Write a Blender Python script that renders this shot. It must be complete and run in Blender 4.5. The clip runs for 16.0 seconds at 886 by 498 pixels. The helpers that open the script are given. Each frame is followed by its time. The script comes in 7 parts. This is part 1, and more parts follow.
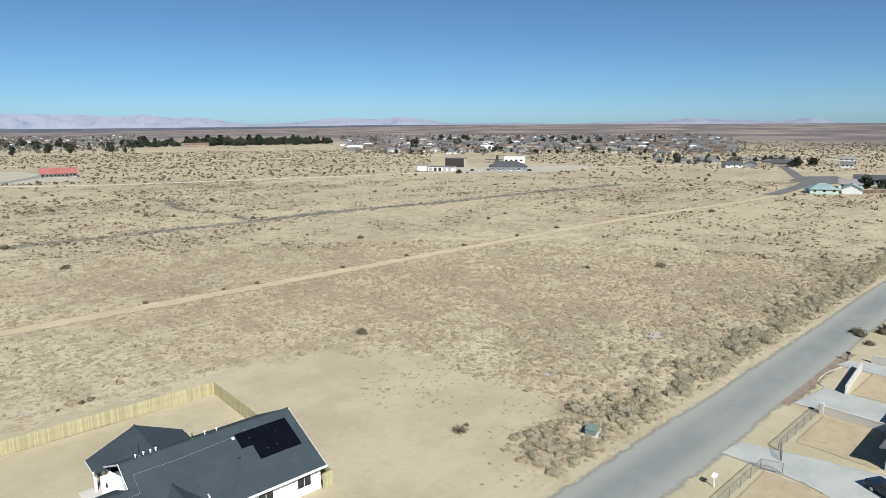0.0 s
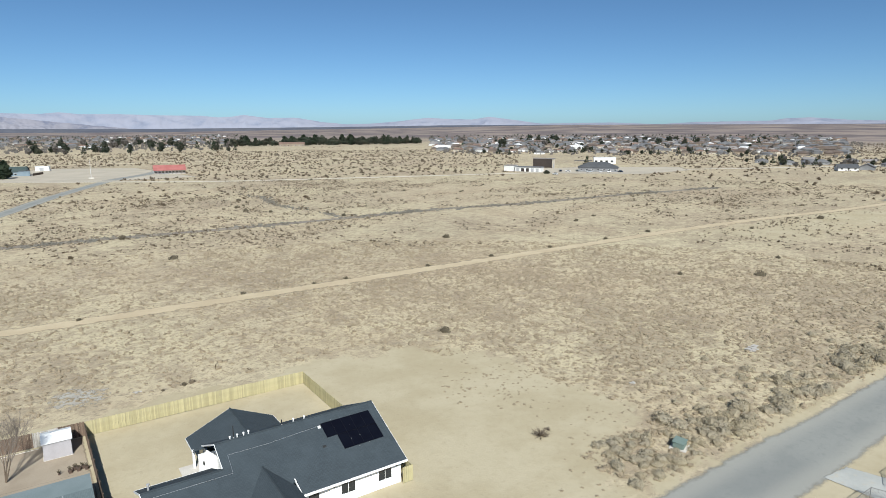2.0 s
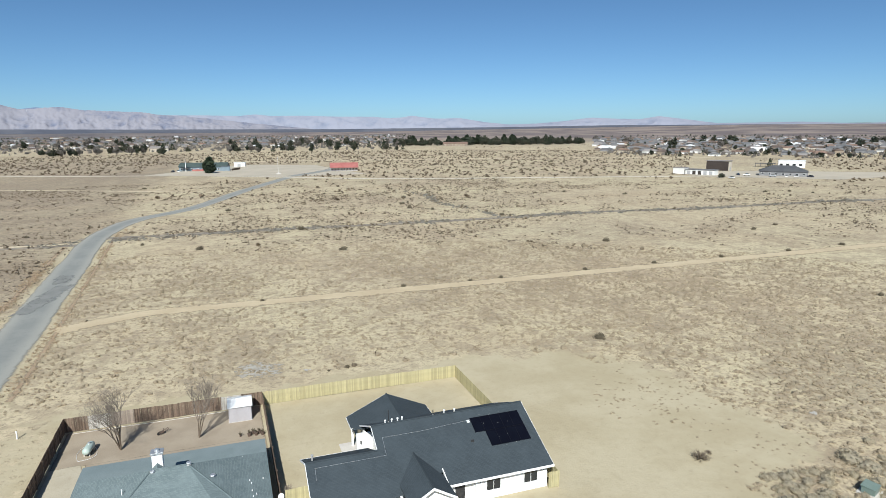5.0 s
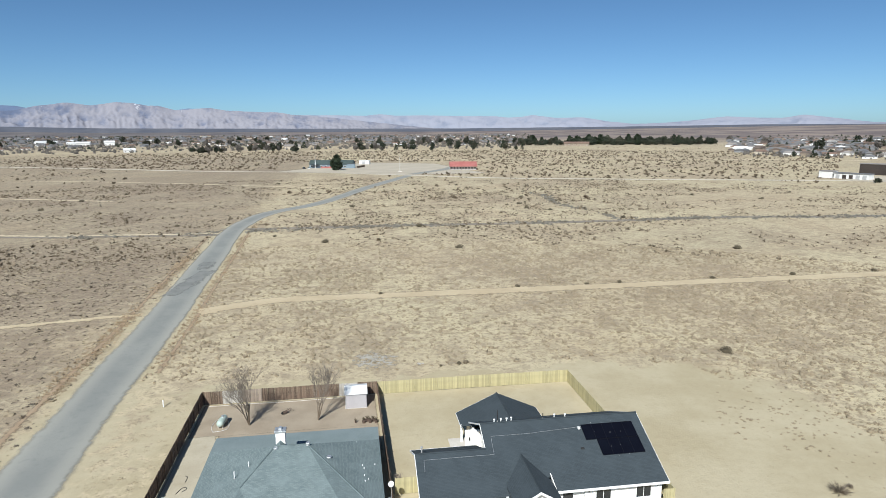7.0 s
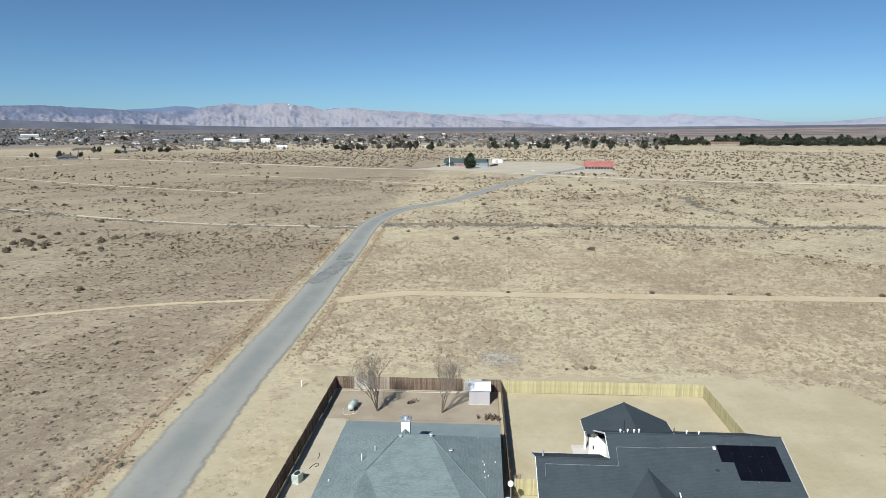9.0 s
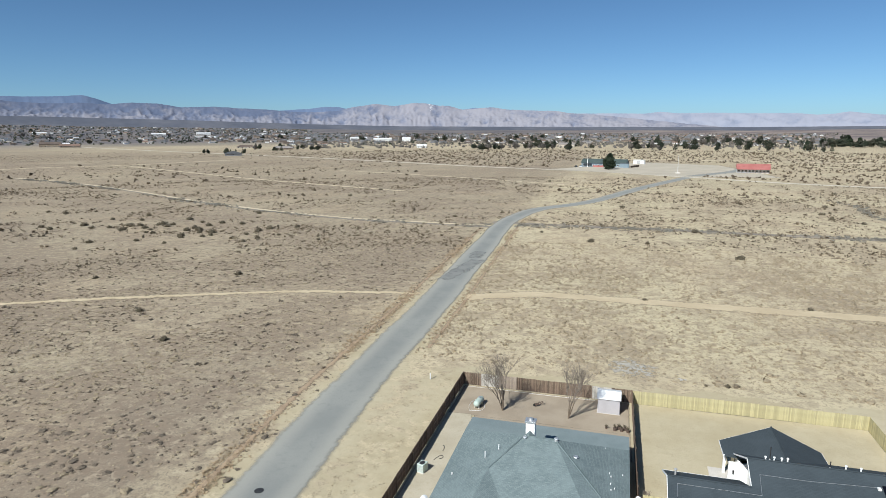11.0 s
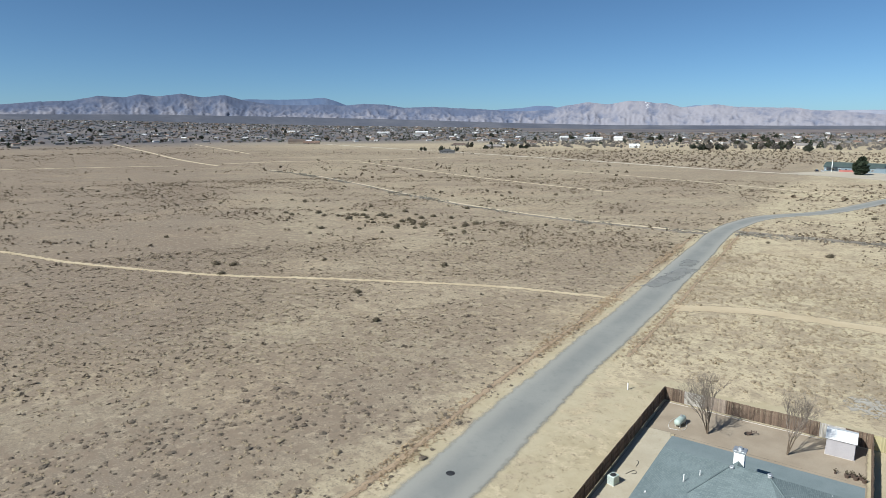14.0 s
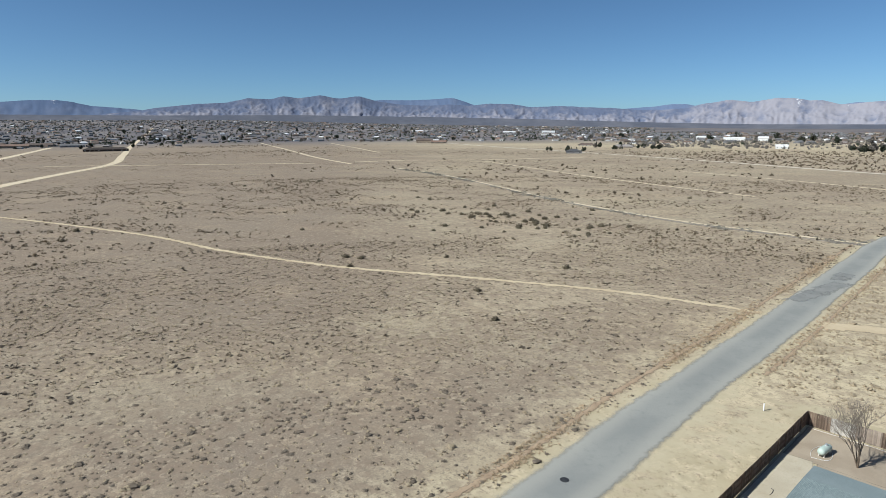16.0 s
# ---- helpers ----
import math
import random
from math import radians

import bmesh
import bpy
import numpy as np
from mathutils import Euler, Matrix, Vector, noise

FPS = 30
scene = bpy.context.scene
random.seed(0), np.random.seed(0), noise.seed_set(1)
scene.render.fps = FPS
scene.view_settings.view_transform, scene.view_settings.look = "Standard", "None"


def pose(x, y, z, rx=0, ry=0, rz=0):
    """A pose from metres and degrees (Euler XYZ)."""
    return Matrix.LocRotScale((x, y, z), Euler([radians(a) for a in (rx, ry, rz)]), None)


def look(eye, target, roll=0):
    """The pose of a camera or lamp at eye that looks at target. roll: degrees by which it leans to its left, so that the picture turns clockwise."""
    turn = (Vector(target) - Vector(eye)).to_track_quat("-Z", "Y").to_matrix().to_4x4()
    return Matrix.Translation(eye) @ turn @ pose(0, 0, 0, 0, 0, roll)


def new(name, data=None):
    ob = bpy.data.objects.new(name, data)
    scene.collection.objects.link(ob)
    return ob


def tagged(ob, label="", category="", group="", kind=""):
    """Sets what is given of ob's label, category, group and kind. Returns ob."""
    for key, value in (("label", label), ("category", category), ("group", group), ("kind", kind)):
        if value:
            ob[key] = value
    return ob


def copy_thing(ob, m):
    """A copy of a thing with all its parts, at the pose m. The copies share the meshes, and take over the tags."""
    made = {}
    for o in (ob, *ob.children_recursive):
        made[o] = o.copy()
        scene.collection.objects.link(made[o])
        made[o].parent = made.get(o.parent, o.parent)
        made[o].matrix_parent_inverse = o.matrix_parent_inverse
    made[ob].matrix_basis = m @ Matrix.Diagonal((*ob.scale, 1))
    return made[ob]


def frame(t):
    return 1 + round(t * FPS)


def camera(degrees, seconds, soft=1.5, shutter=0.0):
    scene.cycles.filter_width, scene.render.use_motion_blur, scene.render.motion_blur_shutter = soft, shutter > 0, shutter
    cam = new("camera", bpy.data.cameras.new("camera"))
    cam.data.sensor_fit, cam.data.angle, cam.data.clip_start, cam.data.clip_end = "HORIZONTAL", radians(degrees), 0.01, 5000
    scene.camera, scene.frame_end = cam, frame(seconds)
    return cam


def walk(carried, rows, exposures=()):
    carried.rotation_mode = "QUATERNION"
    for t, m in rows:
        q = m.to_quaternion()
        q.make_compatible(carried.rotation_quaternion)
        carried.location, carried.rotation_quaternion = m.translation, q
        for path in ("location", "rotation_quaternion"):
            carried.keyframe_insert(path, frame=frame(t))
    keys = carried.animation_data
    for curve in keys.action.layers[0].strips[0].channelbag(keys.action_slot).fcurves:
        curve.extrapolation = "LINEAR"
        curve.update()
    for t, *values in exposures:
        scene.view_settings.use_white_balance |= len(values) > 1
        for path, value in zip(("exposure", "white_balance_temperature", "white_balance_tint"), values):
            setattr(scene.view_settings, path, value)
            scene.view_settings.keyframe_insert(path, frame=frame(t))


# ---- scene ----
cam = camera(71.37, 16.0, 0.6)
PATH = [
    (0.0, pose(0, 0, 35, 78.741, 0, -42.118) @ pose(0, 0, 0, 0, 0, -0.213)),
    (0.5, pose(0, 0, 35, 78.745, 0, -40.326) @ pose(0, 0, 0, 0, 0, -0.197)),
    (1.0, pose(0, 0, 35, 78.737, 0, -38.334) @ pose(0, 0, 0, 0, 0, -0.189)),
    (1.5, pose(0, 0, 35, 78.746, 0, -36.242) @ pose(0, 0, 0, 0, 0, -0.201)),
    (2.0, pose(0, 0, 35, 78.774, 0, -34.086) @ pose(0, 0, 0, 0, 0, -0.213)),
    (2.5, pose(0, 0, 35, 78.774, 0, -31.780) @ pose(0, 0, 0, 0, 0, -0.210)),
    (3.0, pose(0, 0, 35, 78.788, 0, -29.281) @ pose(0, 0, 0, 0, 0, -0.217)),
    (3.5, pose(0, 0, 35, 78.805, 0, -26.915) @ pose(0, 0, 0, 0, 0, -0.217)),
    (4.0, pose(0, 0, 35, 78.820, 0, -24.415) @ pose(0, 0, 0, 0, 0, -0.241)),
    (6.5, pose(0, 0, 35, 78.861, 0, -11.343) @ pose(0, 0, 0, 0, 0, -0.307)),
    (7.0, pose(0, 0, 35, 78.846, 0, -8.449) @ pose(0, 0, 0, 0, 0, -0.279)),
    (7.5, pose(0, 0, 35, 78.830, 0, -5.446) @ pose(0, 0, 0, 0, 0, -0.313)),
    (8.0, pose(0, 0, 35, 78.826, 0, -2.289) @ pose(0, 0, 0, 0, 0, -0.311)),
    (8.5, pose(0, 0, 35, 78.806, 0, 0.787) @ pose(0, 0, 0, 0, 0, -0.258)),
    (11.0, pose(0, 0, 35, 78.789, 0, 16.241) @ pose(0, 0, 0, 0, 0, -0.177)),
    (11.5, pose(0, 0, 35, 78.814, 0, 19.756) @ pose(0, 0, 0, 0, 0, -0.165)),
    (12.0, pose(0, 0, 35, 78.809, 0, 22.912) @ pose(0, 0, 0, 0, 0, -0.201)),
    (12.5, pose(0, 0, 35, 78.781, 0, 25.852) @ pose(0, 0, 0, 0, 0, -0.207)),
    (13.0, pose(0, 0, 35, 78.760, 0, 28.952) @ pose(0, 0, 0, 0, 0, -0.218)),
    (13.5, pose(0, 0, 35, 78.765, 0, 32.097) @ pose(0, 0, 0, 0, 0, -0.242)),
    (14.0, pose(0, 0, 35, 78.754, 0, 35.221) @ pose(0, 0, 0, 0, 0, -0.215)),
    (14.5, pose(0, 0, 35, 78.748, 0, 38.109) @ pose(0, 0, 0, 0, 0, -0.231)),
    (15.0, pose(0, 0, 35, 78.754, 0, 41.039) @ pose(0, 0, 0, 0, 0, -0.253)),
    (15.5, pose(0, 0, 35, 78.756, 0, 43.865) @ pose(0, 0, 0, 0, 0, -0.249)),
    (16.0, pose(0, 0, 35, 78.763, 0, 46.688) @ pose(0, 0, 0, 0, 0, -0.278)),
]
walk(cam, PATH, [(0.0, 0.45, 6150, 6.2), (16.0, 0.45, 6150, 6.2)])

# ---- world, sun ----
SUN_AZ, SUN_EL = radians(203), radians(41)
world = bpy.data.worlds.new("world")
world.use_nodes = True
scene.world = world
wn, wl = world.node_tree.nodes, world.node_tree.links
sky = wn.new("ShaderNodeTexSky")
sky.sky_type = "NISHITA"
sky.sun_disc = False
sky.sun_elevation, sky.sun_rotation = SUN_EL, SUN_AZ
sky.altitude, sky.air_density, sky.dust_density, sky.ozone_density = 1200, 0.64, 1.15, 3.6
clear = wn.new("ShaderNodeMix")
clear.data_type, clear.blend_type = "RGBA", "MULTIPLY"
clear.inputs[0].default_value = 1.0
clear.inputs[7].default_value = (0.822, 0.975, 0.99, 1)
wl.new(sky.outputs[0], clear.inputs[6])
wl.new(clear.outputs[2], wn["Background"].inputs[0])
wn["Background"].inputs[1].default_value = 0.0705
sun_data = bpy.data.lights.new("sun", "SUN")
sun_data.energy, sun_data.angle, sun_data.color = 4.6, radians(0.55), (1.0, 0.965, 0.90)
to_sun = Vector((math.sin(SUN_AZ) * math.cos(SUN_EL), math.cos(SUN_AZ) * math.cos(SUN_EL), math.sin(SUN_EL)))
sun = new("sun", sun_data)
sun.matrix_world = look(to_sun * 300, (0, 0, 0))


# ---- materials ----
def nodes_of(name):
    m = bpy.data.materials.new(name)
    m.use_nodes = True
    n, l = m.node_tree.nodes, m.node_tree.links
    return m, n, l, n["Principled BSDF"]


def noise_node(n, l, coord, scale, detail=4.0, rough=0.55):
    t = n.new("ShaderNodeTexNoise")
    t.inputs["Scale"].default_value, t.inputs["Detail"].default_value, t.inputs["Roughness"].default_value = scale, detail, rough
    l.new(coord, t.inputs["Vector"])
    return t.outputs["Fac"]


def ramp(n, l, fac, lo, hi):
    r = n.new("ShaderNodeMapRange")
    r.interpolation_type = "SMOOTHSTEP"
    r.inputs["From Min"].default_value, r.inputs["From Max"].default_value = lo, hi
    l.new(fac, r.inputs["Value"])
    return r.outputs["Result"]


def mixc(n, l, fac, a, b, mode="MIX"):
    m = n.new("ShaderNodeMix")
    m.data_type, m.blend_type = "RGBA", mode
    for sock, v in ((m.inputs[0], fac), (m.inputs[6], a), (m.inputs[7], b)):
        if isinstance(v, (int, float)):
            sock.default_value = v
        elif isinstance(v, tuple):
            sock.default_value = (*v, 1)
        else:
            l.new(v, sock)
    return m.outputs[2]


def math_node(n, l, op, a, b):
    m = n.new("ShaderNodeMath")
    m.operation = op
    for sock, v in ((m.inputs[0], a), (m.inputs[1], b)):
        if isinstance(v, (int, float)):
            sock.default_value = v
        else:
            l.new(v, sock)
    return m.outputs[0]


def surface(name, a, b, rough=0.8, big=0.6, fine=14.0, bump=0.3, depth=0.01, metal=0.0, island=0.0, objects=0.0, stretch=(1, 1, 1), spec=0.3):
    """A surface that varies between colours a and b at two scales."""
    m, n, l, p = nodes_of(name)
    tc = n.new("ShaderNodeTexCoord")
    mp = n.new("ShaderNodeMapping")
    mp.inputs["Scale"].default_value = stretch
    l.new(tc.outputs["Object"], mp.inputs["Vector"])
    co = mp.outputs[0]
    f1, f2 = noise_node(n, l, co, big, 3), noise_node(n, l, co, fine, 5)
    col = mixc(n, l, ramp(n, l, f1, 0.35, 0.65), a, b)
    col = mixc(n, l, math_node(n, l, "MULTIPLY", ramp(n, l, f2, 0.3, 0.75), 0.35), col, tuple(c * 0.62 for c in a))
    if island:
        g = n.new("ShaderNodeNewGeometry")
        r = n.new("ShaderNodeMapRange")
        r.inputs["To Min"].default_value, r.inputs["To Max"].default_value = 1 - island, 1 + island
        l.new(g.outputs["Random Per Island"], r.inputs["Value"])
        col = mixc(n, l, 1.0, col, r.outputs[0], "MULTIPLY")
    if objects:
        o = n.new("ShaderNodeObjectInfo")
        r = n.new("ShaderNodeMapRange")
        r.inputs["To Min"].default_value, r.inputs["To Max"].default_value = 1 - objects, 1 + objects
        l.new(o.outputs["Random"], r.inputs["Value"])
        col = mixc(n, l, 1.0, col, r.outputs[0], "MULTIPLY")
    l.new(col, p.inputs["Base Color"])
    p.inputs["Roughness"].default_value, p.inputs["Metallic"].default_value = rough, metal
    p.inputs["Specular IOR Level"].default_value = spec
    if bump:
        bp = n.new("ShaderNodeBump")
        bp.inputs["Strength"].default_value, bp.inputs["Distance"].default_value = bump, depth
        l.new(f2, bp.inputs["Height"])
        l.new(bp.outputs[0], p.inputs["Normal"])
    return m


def glass(name, tint):
    m, n, l, p = nodes_of(name)
    p.inputs["Base Color"].default_value = (*tint, 1)
    p.inputs["Roughness"].default_value = 0.06
    p.inputs["Specular IOR Level"].default_value = 0.7
    return m


def ground_material():
    m, n, l, p = nodes_of("desert_soil")
    g = n.new("ShaderNodeNewGeometry")
    co = g.outputs["Position"]
    at = n.new("ShaderNodeAttribute")
    at.attribute_name = "bare"
    at2 = n.new("ShaderNodeAttribute")
    at2.attribute_name = "rust"
    at3 = n.new("ShaderNodeAttribute")
    at3.attribute_name = "far"
    big = noise_node(n, l, co, 0.013, 4)
    mid = noise_node(n, l, co, 0.09, 5, 0.6)
    small = noise_node(n, l, co, 0.8, 6, 0.65)
    fine = noise_node(n, l, co, 5.0, 5, 0.6)
    # dry grass and soil of the open field
    at4 = n.new("ShaderNodeAttribute")
    at4.attribute_name = "stubble"
    speck = noise_node(n, l, co, 1.3, 8, 0.75)
    streak = noise_node(n, l, co, 0.16, 7, 0.7)
    clump = noise_node(n, l, co, 0.42, 6, 0.65)
    warm = noise_node(n, l, co, 0.035, 5, 0.6)
    field = mixc(n, l, ramp(n, l, big, 0.36, 0.64), (0.512, 0.428, 0.29), (0.54, 0.47, 0.312))
    field = mixc(n, l, at2.outputs["Fac"], field, (0.212, 0.17, 0.132))
    field = mixc(n, l, math_node(n, l, "MULTIPLY", ramp(n, l, warm, 0.48, 0.64), 0.32), field, (0.41, 0.31, 0.20))
    field = mixc(n, l, math_node(n, l, "MULTIPLY", ramp(n, l, mid, 0.47, 0.60), 0.22), field, (0.33, 0.27, 0.19))
    bright = math_node(n, l, "SUBTRACT", 0.4, math_node(n, l, "MULTIPLY", at2.outputs["Fac"], 0.16))
    field = mixc(n, l, math_node(n, l, "MULTIPLY", ramp(n, l, fine, 0.46, 0.62), bright), field, (0.52, 0.44, 0.315))
    rough_patch = math_node(n, l, "ADD", math_node(n, l, "MULTIPLY", at4.outputs["Fac"], 0.16), clump)
    patchy = math_node(n, l, "ADD", 0.42, math_node(n, l, "MULTIPLY", at2.outputs["Fac"], 0.45))
    field = mixc(n, l, math_node(n, l, "MULTIPLY", ramp(n, l, rough_patch, 0.51, 0.65), patchy), field, (0.225, 0.174, 0.13))
    field = mixc(n, l, math_node(n, l, "MULTIPLY", ramp(n, l, small, 0.53, 0.62), 0.34), field, (0.215, 0.175, 0.135))
    field = mixc(n, l, math_node(n, l, "MULTIPLY", ramp(n, l, small, 0.47, 0.38), 0.3), field, (0.54, 0.46, 0.335))
    field = mixc(n, l, math_node(n, l, "MULTIPLY", ramp(n, l, streak, 0.50, 0.59), 0.4), field, (0.27, 0.215, 0.155))
    grain = noise_node(n, l, co, 2.6, 6, 0.8)
    field = mixc(n, l, math_node(n, l, "MULTIPLY", ramp(n, l, speck, 0.52, 0.59), math_node(n, l, "ADD", 0.48, math_node(n, l, "MULTIPLY", at2.outputs["Fac"], 0.25))), field, (0.20, 0.165, 0.125))
    field = mixc(n, l, math_node(n, l, "MULTIPLY", ramp(n, l, grain, 0.54, 0.61), math_node(n, l, "ADD", 0.36, math_node(n, l, "MULTIPLY", at2.outputs["Fac"], 0.34))), field, (0.20, 0.165, 0.125))
    # packed light sand
    sand = mixc(n, l, ramp(n, l, mid, 0.35, 0.65), (0.405, 0.345, 0.23), (0.465, 0.405, 0.283))
    sand = mixc(n, l, math_node(n, l, "MULTIPLY", ramp(n, l, small, 0.45, 0.7), 0.22), sand, (0.335, 0.272, 0.178))
    sand = mixc(n, l, math_node(n, l, "MULTIPLY", ramp(n, l, speck, 0.56, 0.66), 0.35), sand, (0.31, 0.255, 0.17))
    edge = math_node(n, l, "ADD", at.outputs["Fac"], math_node(n, l, "MULTIPLY", math_node(n, l, "SUBTRACT", math_node(n, l, "ADD", clump, math_node(n, l, "MULTIPLY", small, 0.8)), 0.9), 1.7))
    col = mixc(n, l, ramp(n, l, edge, 0.25, 0.75), field, sand)
    # far plain: soil tones with grey distance haze put into them
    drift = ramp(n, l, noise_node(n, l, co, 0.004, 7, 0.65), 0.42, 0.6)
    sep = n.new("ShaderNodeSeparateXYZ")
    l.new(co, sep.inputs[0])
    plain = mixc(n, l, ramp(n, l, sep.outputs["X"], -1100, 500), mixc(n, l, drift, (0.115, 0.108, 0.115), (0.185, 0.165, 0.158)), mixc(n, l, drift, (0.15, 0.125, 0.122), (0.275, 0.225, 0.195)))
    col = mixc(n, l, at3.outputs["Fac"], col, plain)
    l.new(col, p.inputs["Base Color"])
    p.inputs["Roughness"].default_value = 0.95
    p.inputs["Specular IOR Level"].default_value = 0.1
    bp = n.new("ShaderNodeBump")
    bp.inputs["Strength"].default_value, bp.inputs["Distance"].default_value = 0.55, 0.10
    l.new(math_node(n, l, "ADD", small, math_node(n, l, "MULTIPLY", fine, 0.35)), bp.inputs["Height"])
    l.new(bp.outputs[0], p.inputs["Normal"])
    return m


def strip_material(name, a, b, scale=0.25, fray=0.5, worn=None, fine_col=None, lanes=0.0, soft=1.1):
    """A ground strip whose rim frays into the soil under it (attribute "core": 1 inside, 0 at the rim)."""
    m, n, l, p = nodes_of(name)
    g = n.new("ShaderNodeNewGeometry")
    co = g.outputs["Position"]
    mid, small, fine = noise_node(n, l, co, scale, 4), noise_node(n, l, co, 1.1, 6, 0.65), noise_node(n, l, co, 9.0, 4)
    col = mixc(n, l, ramp(n, l, mid, 0.36, 0.64), a, b)
    if worn:
        col = mixc(n, l, math_node(n, l, "MULTIPLY", ramp(n, l, small, 0.52, 0.66), 0.5), col, worn)
    col = mixc(n, l, math_node(n, l, "MULTIPLY", ramp(n, l, fine, 0.45, 0.7), 0.25), col, fine_col or tuple(c * 0.7 for c in a))
    if lanes:
        la = n.new("ShaderNodeAttribute")
        la.attribute_name = "lane"
        band = math_node(n, l, "MULTIPLY", ramp(n, l, math_node(n, l, "SUBTRACT", la.outputs["Fac"], math_node(n, l, "MULTIPLY", mid, 0.5)), 0.0, 0.6), lanes * 2)
        col = mixc(n, l, band, col, (0.375, 0.36, 0.315))
    at = n.new("ShaderNodeAttribute")
    at.attribute_name = "core"
    rim = small if soft > 1 else noise_node(n, l, co, soft, 6, 0.7)
    lo, hi = (0.2, 0.8) if lanes else (0.28, 0.72)
    solid = math_node(n, l, "ADD", at.outputs["Fac"], math_node(n, l, "MULTIPLY", math_node(n, l, "SUBTRACT", rim, 0.5), fray * 2))
    tr = n.new("ShaderNodeBsdfTransparent")
    mx = n.new("ShaderNodeMixShader")
    l.new(ramp(n, l, solid, lo, hi), mx.inputs[0])
    l.new(tr.outputs[0], mx.inputs[1])
    l.new(p.outputs[0], mx.inputs[2])
    l.new(mx.outputs[0], n["Material Output"].inputs[0])
    l.new(col, p.inputs["Base Color"])
    p.inputs["Roughness"].default_value = 0.9
    p.inputs["Specular IOR Level"].default_value = 0.2
    bp = n.new("ShaderNodeBump")
    bp.inputs["Strength"].default_value, bp.inputs["Distance"].default_value = 0.3, 0.02
    l.new(fine, bp.inputs["Height"])
    l.new(bp.outputs[0], p.inputs["Normal"])
    return m


def leaf_material(name, a, b, c, patch=0.5, thin=0.15):
    m, n, l, p = nodes_of(name)
    g = n.new("ShaderNodeNewGeometry")
    f = noise_node(n, l, g.outputs["Position"], patch, 3)
    col = mixc(n, l, ramp(n, l, f, 0.35, 0.65), a, b)
    col = mixc(n, l, math_node(n, l, "MULTIPLY", g.outputs["Random Per Island"], 0.6), col, c)
    l.new(col, p.inputs["Base Color"])
    p.inputs["Roughness"].default_value = 0.9
    p.inputs["Specular IOR Level"].default_value = 0.1
    tl = n.new("ShaderNodeBsdfTranslucent")
    l.new(col, tl.inputs[0])
    mx = n.new("ShaderNodeMixShader")
    mx.inputs[0].default_value = thin
    l.new(p.outputs[0], mx.inputs[1])
    l.new(tl.outputs[0], mx.inputs[2])
    l.new(mx.outputs[0], n["Material Output"].inputs[0])
    return m


def shingle_material(name, a, b, course=0.14):
    """Asphalt shingles: courses stepped down the slope, tabs of uneven tone."""
    m, n, l, p = nodes_of(name)
    tc = n.new("ShaderNodeTexCoord")
    br = n.new("ShaderNodeTexBrick")
    br.inputs["Scale"].default_value = 1.0
    br.inputs["Brick Width"].default_value, br.inputs["Row Height"].default_value = 0.32, course
    br.inputs["Mortar Size"].default_value = 0.012
    br.inputs["Color1"].default_value, br.inputs["Color2"].default_value = (*a, 1), (*b, 1)
    br.inputs["Mortar"].default_value = (*(x * 0.78 for x in a), 1)
    l.new(tc.outputs["UV"], br.inputs["Vector"])
    f = noise_node(n, l, tc.outputs["Object"], 0.5, 4)
    col = mixc(n, l, math_node(n, l, "MULTIPLY", ramp(n, l, f, 0.35, 0.7), 0.35), br.outputs["Color"], tuple(x * 1.25 for x in b))
    grit = noise_node(n, l, tc.outputs["Object"], 40, 2)
    col = mixc(n, l, math_node(n, l, "MULTIPLY", grit, 0.3), col, tuple(x * 0.6 for x in a))
    l.new(col, p.inputs["Base Color"])
    p.inputs["Roughness"].default_value = 0.9
    p.inputs["Specular IOR Level"].default_value = 0.2
    bp = n.new("ShaderNodeBump")
    bp.inputs["Strength"].default_value, bp.inputs["Distance"].default_value = 0.5, 0.01
    l.new(br.outputs["Fac"], bp.inputs["Height"])
    bp.invert = True
    l.new(bp.outputs[0], p.inputs["Normal"])
    return m


SOIL = ground_material()
ASPHALT = strip_material("worn_asphalt", (0.228, 0.233, 0.22), (0.268, 0.27, 0.25), 0.12, 0.5, (0.2, 0.207, 0.198), lanes=0.25, soft=0.45)
FRESHTAR = strip_material("darker_patched_asphalt", (0.19, 0.192, 0.182), (0.235, 0.235, 0.222), 0.3, 1.9, (0.26, 0.255, 0.235), soft=0.5)
TRACK = strip_material("track_sand", (0.47, 0.38, 0.255), (0.53, 0.44, 0.30), 0.12, 0.95, (0.42, 0.335, 0.225), soft=0.5)
PALETRACK = strip_material("pale_track_sand", (0.53, 0.44, 0.31), (0.59, 0.50, 0.36), 0.12, 0.9, (0.44, 0.36, 0.25), soft=0.5)
BERM = strip_material("wash_gravel", (0.225, 0.197, 0.165), (0.29, 0.25, 0.2), 0.06, 0.8, (0.165, 0.145, 0.125))
RUSTY = strip_material("red_gravel", (0.22, 0.165, 0.13), (0.29, 0.22, 0.17), 0.8, 0.8, (0.34, 0.27, 0.20))
FURROW = strip_material("brown_furrow_soil", (0.315, 0.232, 0.158), (0.37, 0.28, 0.19), 0.5, 1.1, (0.26, 0.19, 0.13))
TAR = strip_material("dark_street_asphalt", (0.135, 0.13, 0.125), (0.18, 0.172, 0.16), 0.1, 0.5, (0.115, 0.112, 0.108))
ASH = strip_material("pale_rubble_dust", (0.36, 0.335, 0.29), (0.42, 0.395, 0.345), 0.5, 2.2, (0.30, 0.27, 0.23))
YARD = strip_material("brown_yard_soil", (0.305, 0.25, 0.188), (0.36, 0.30, 0.228), 0.3, 0.3)
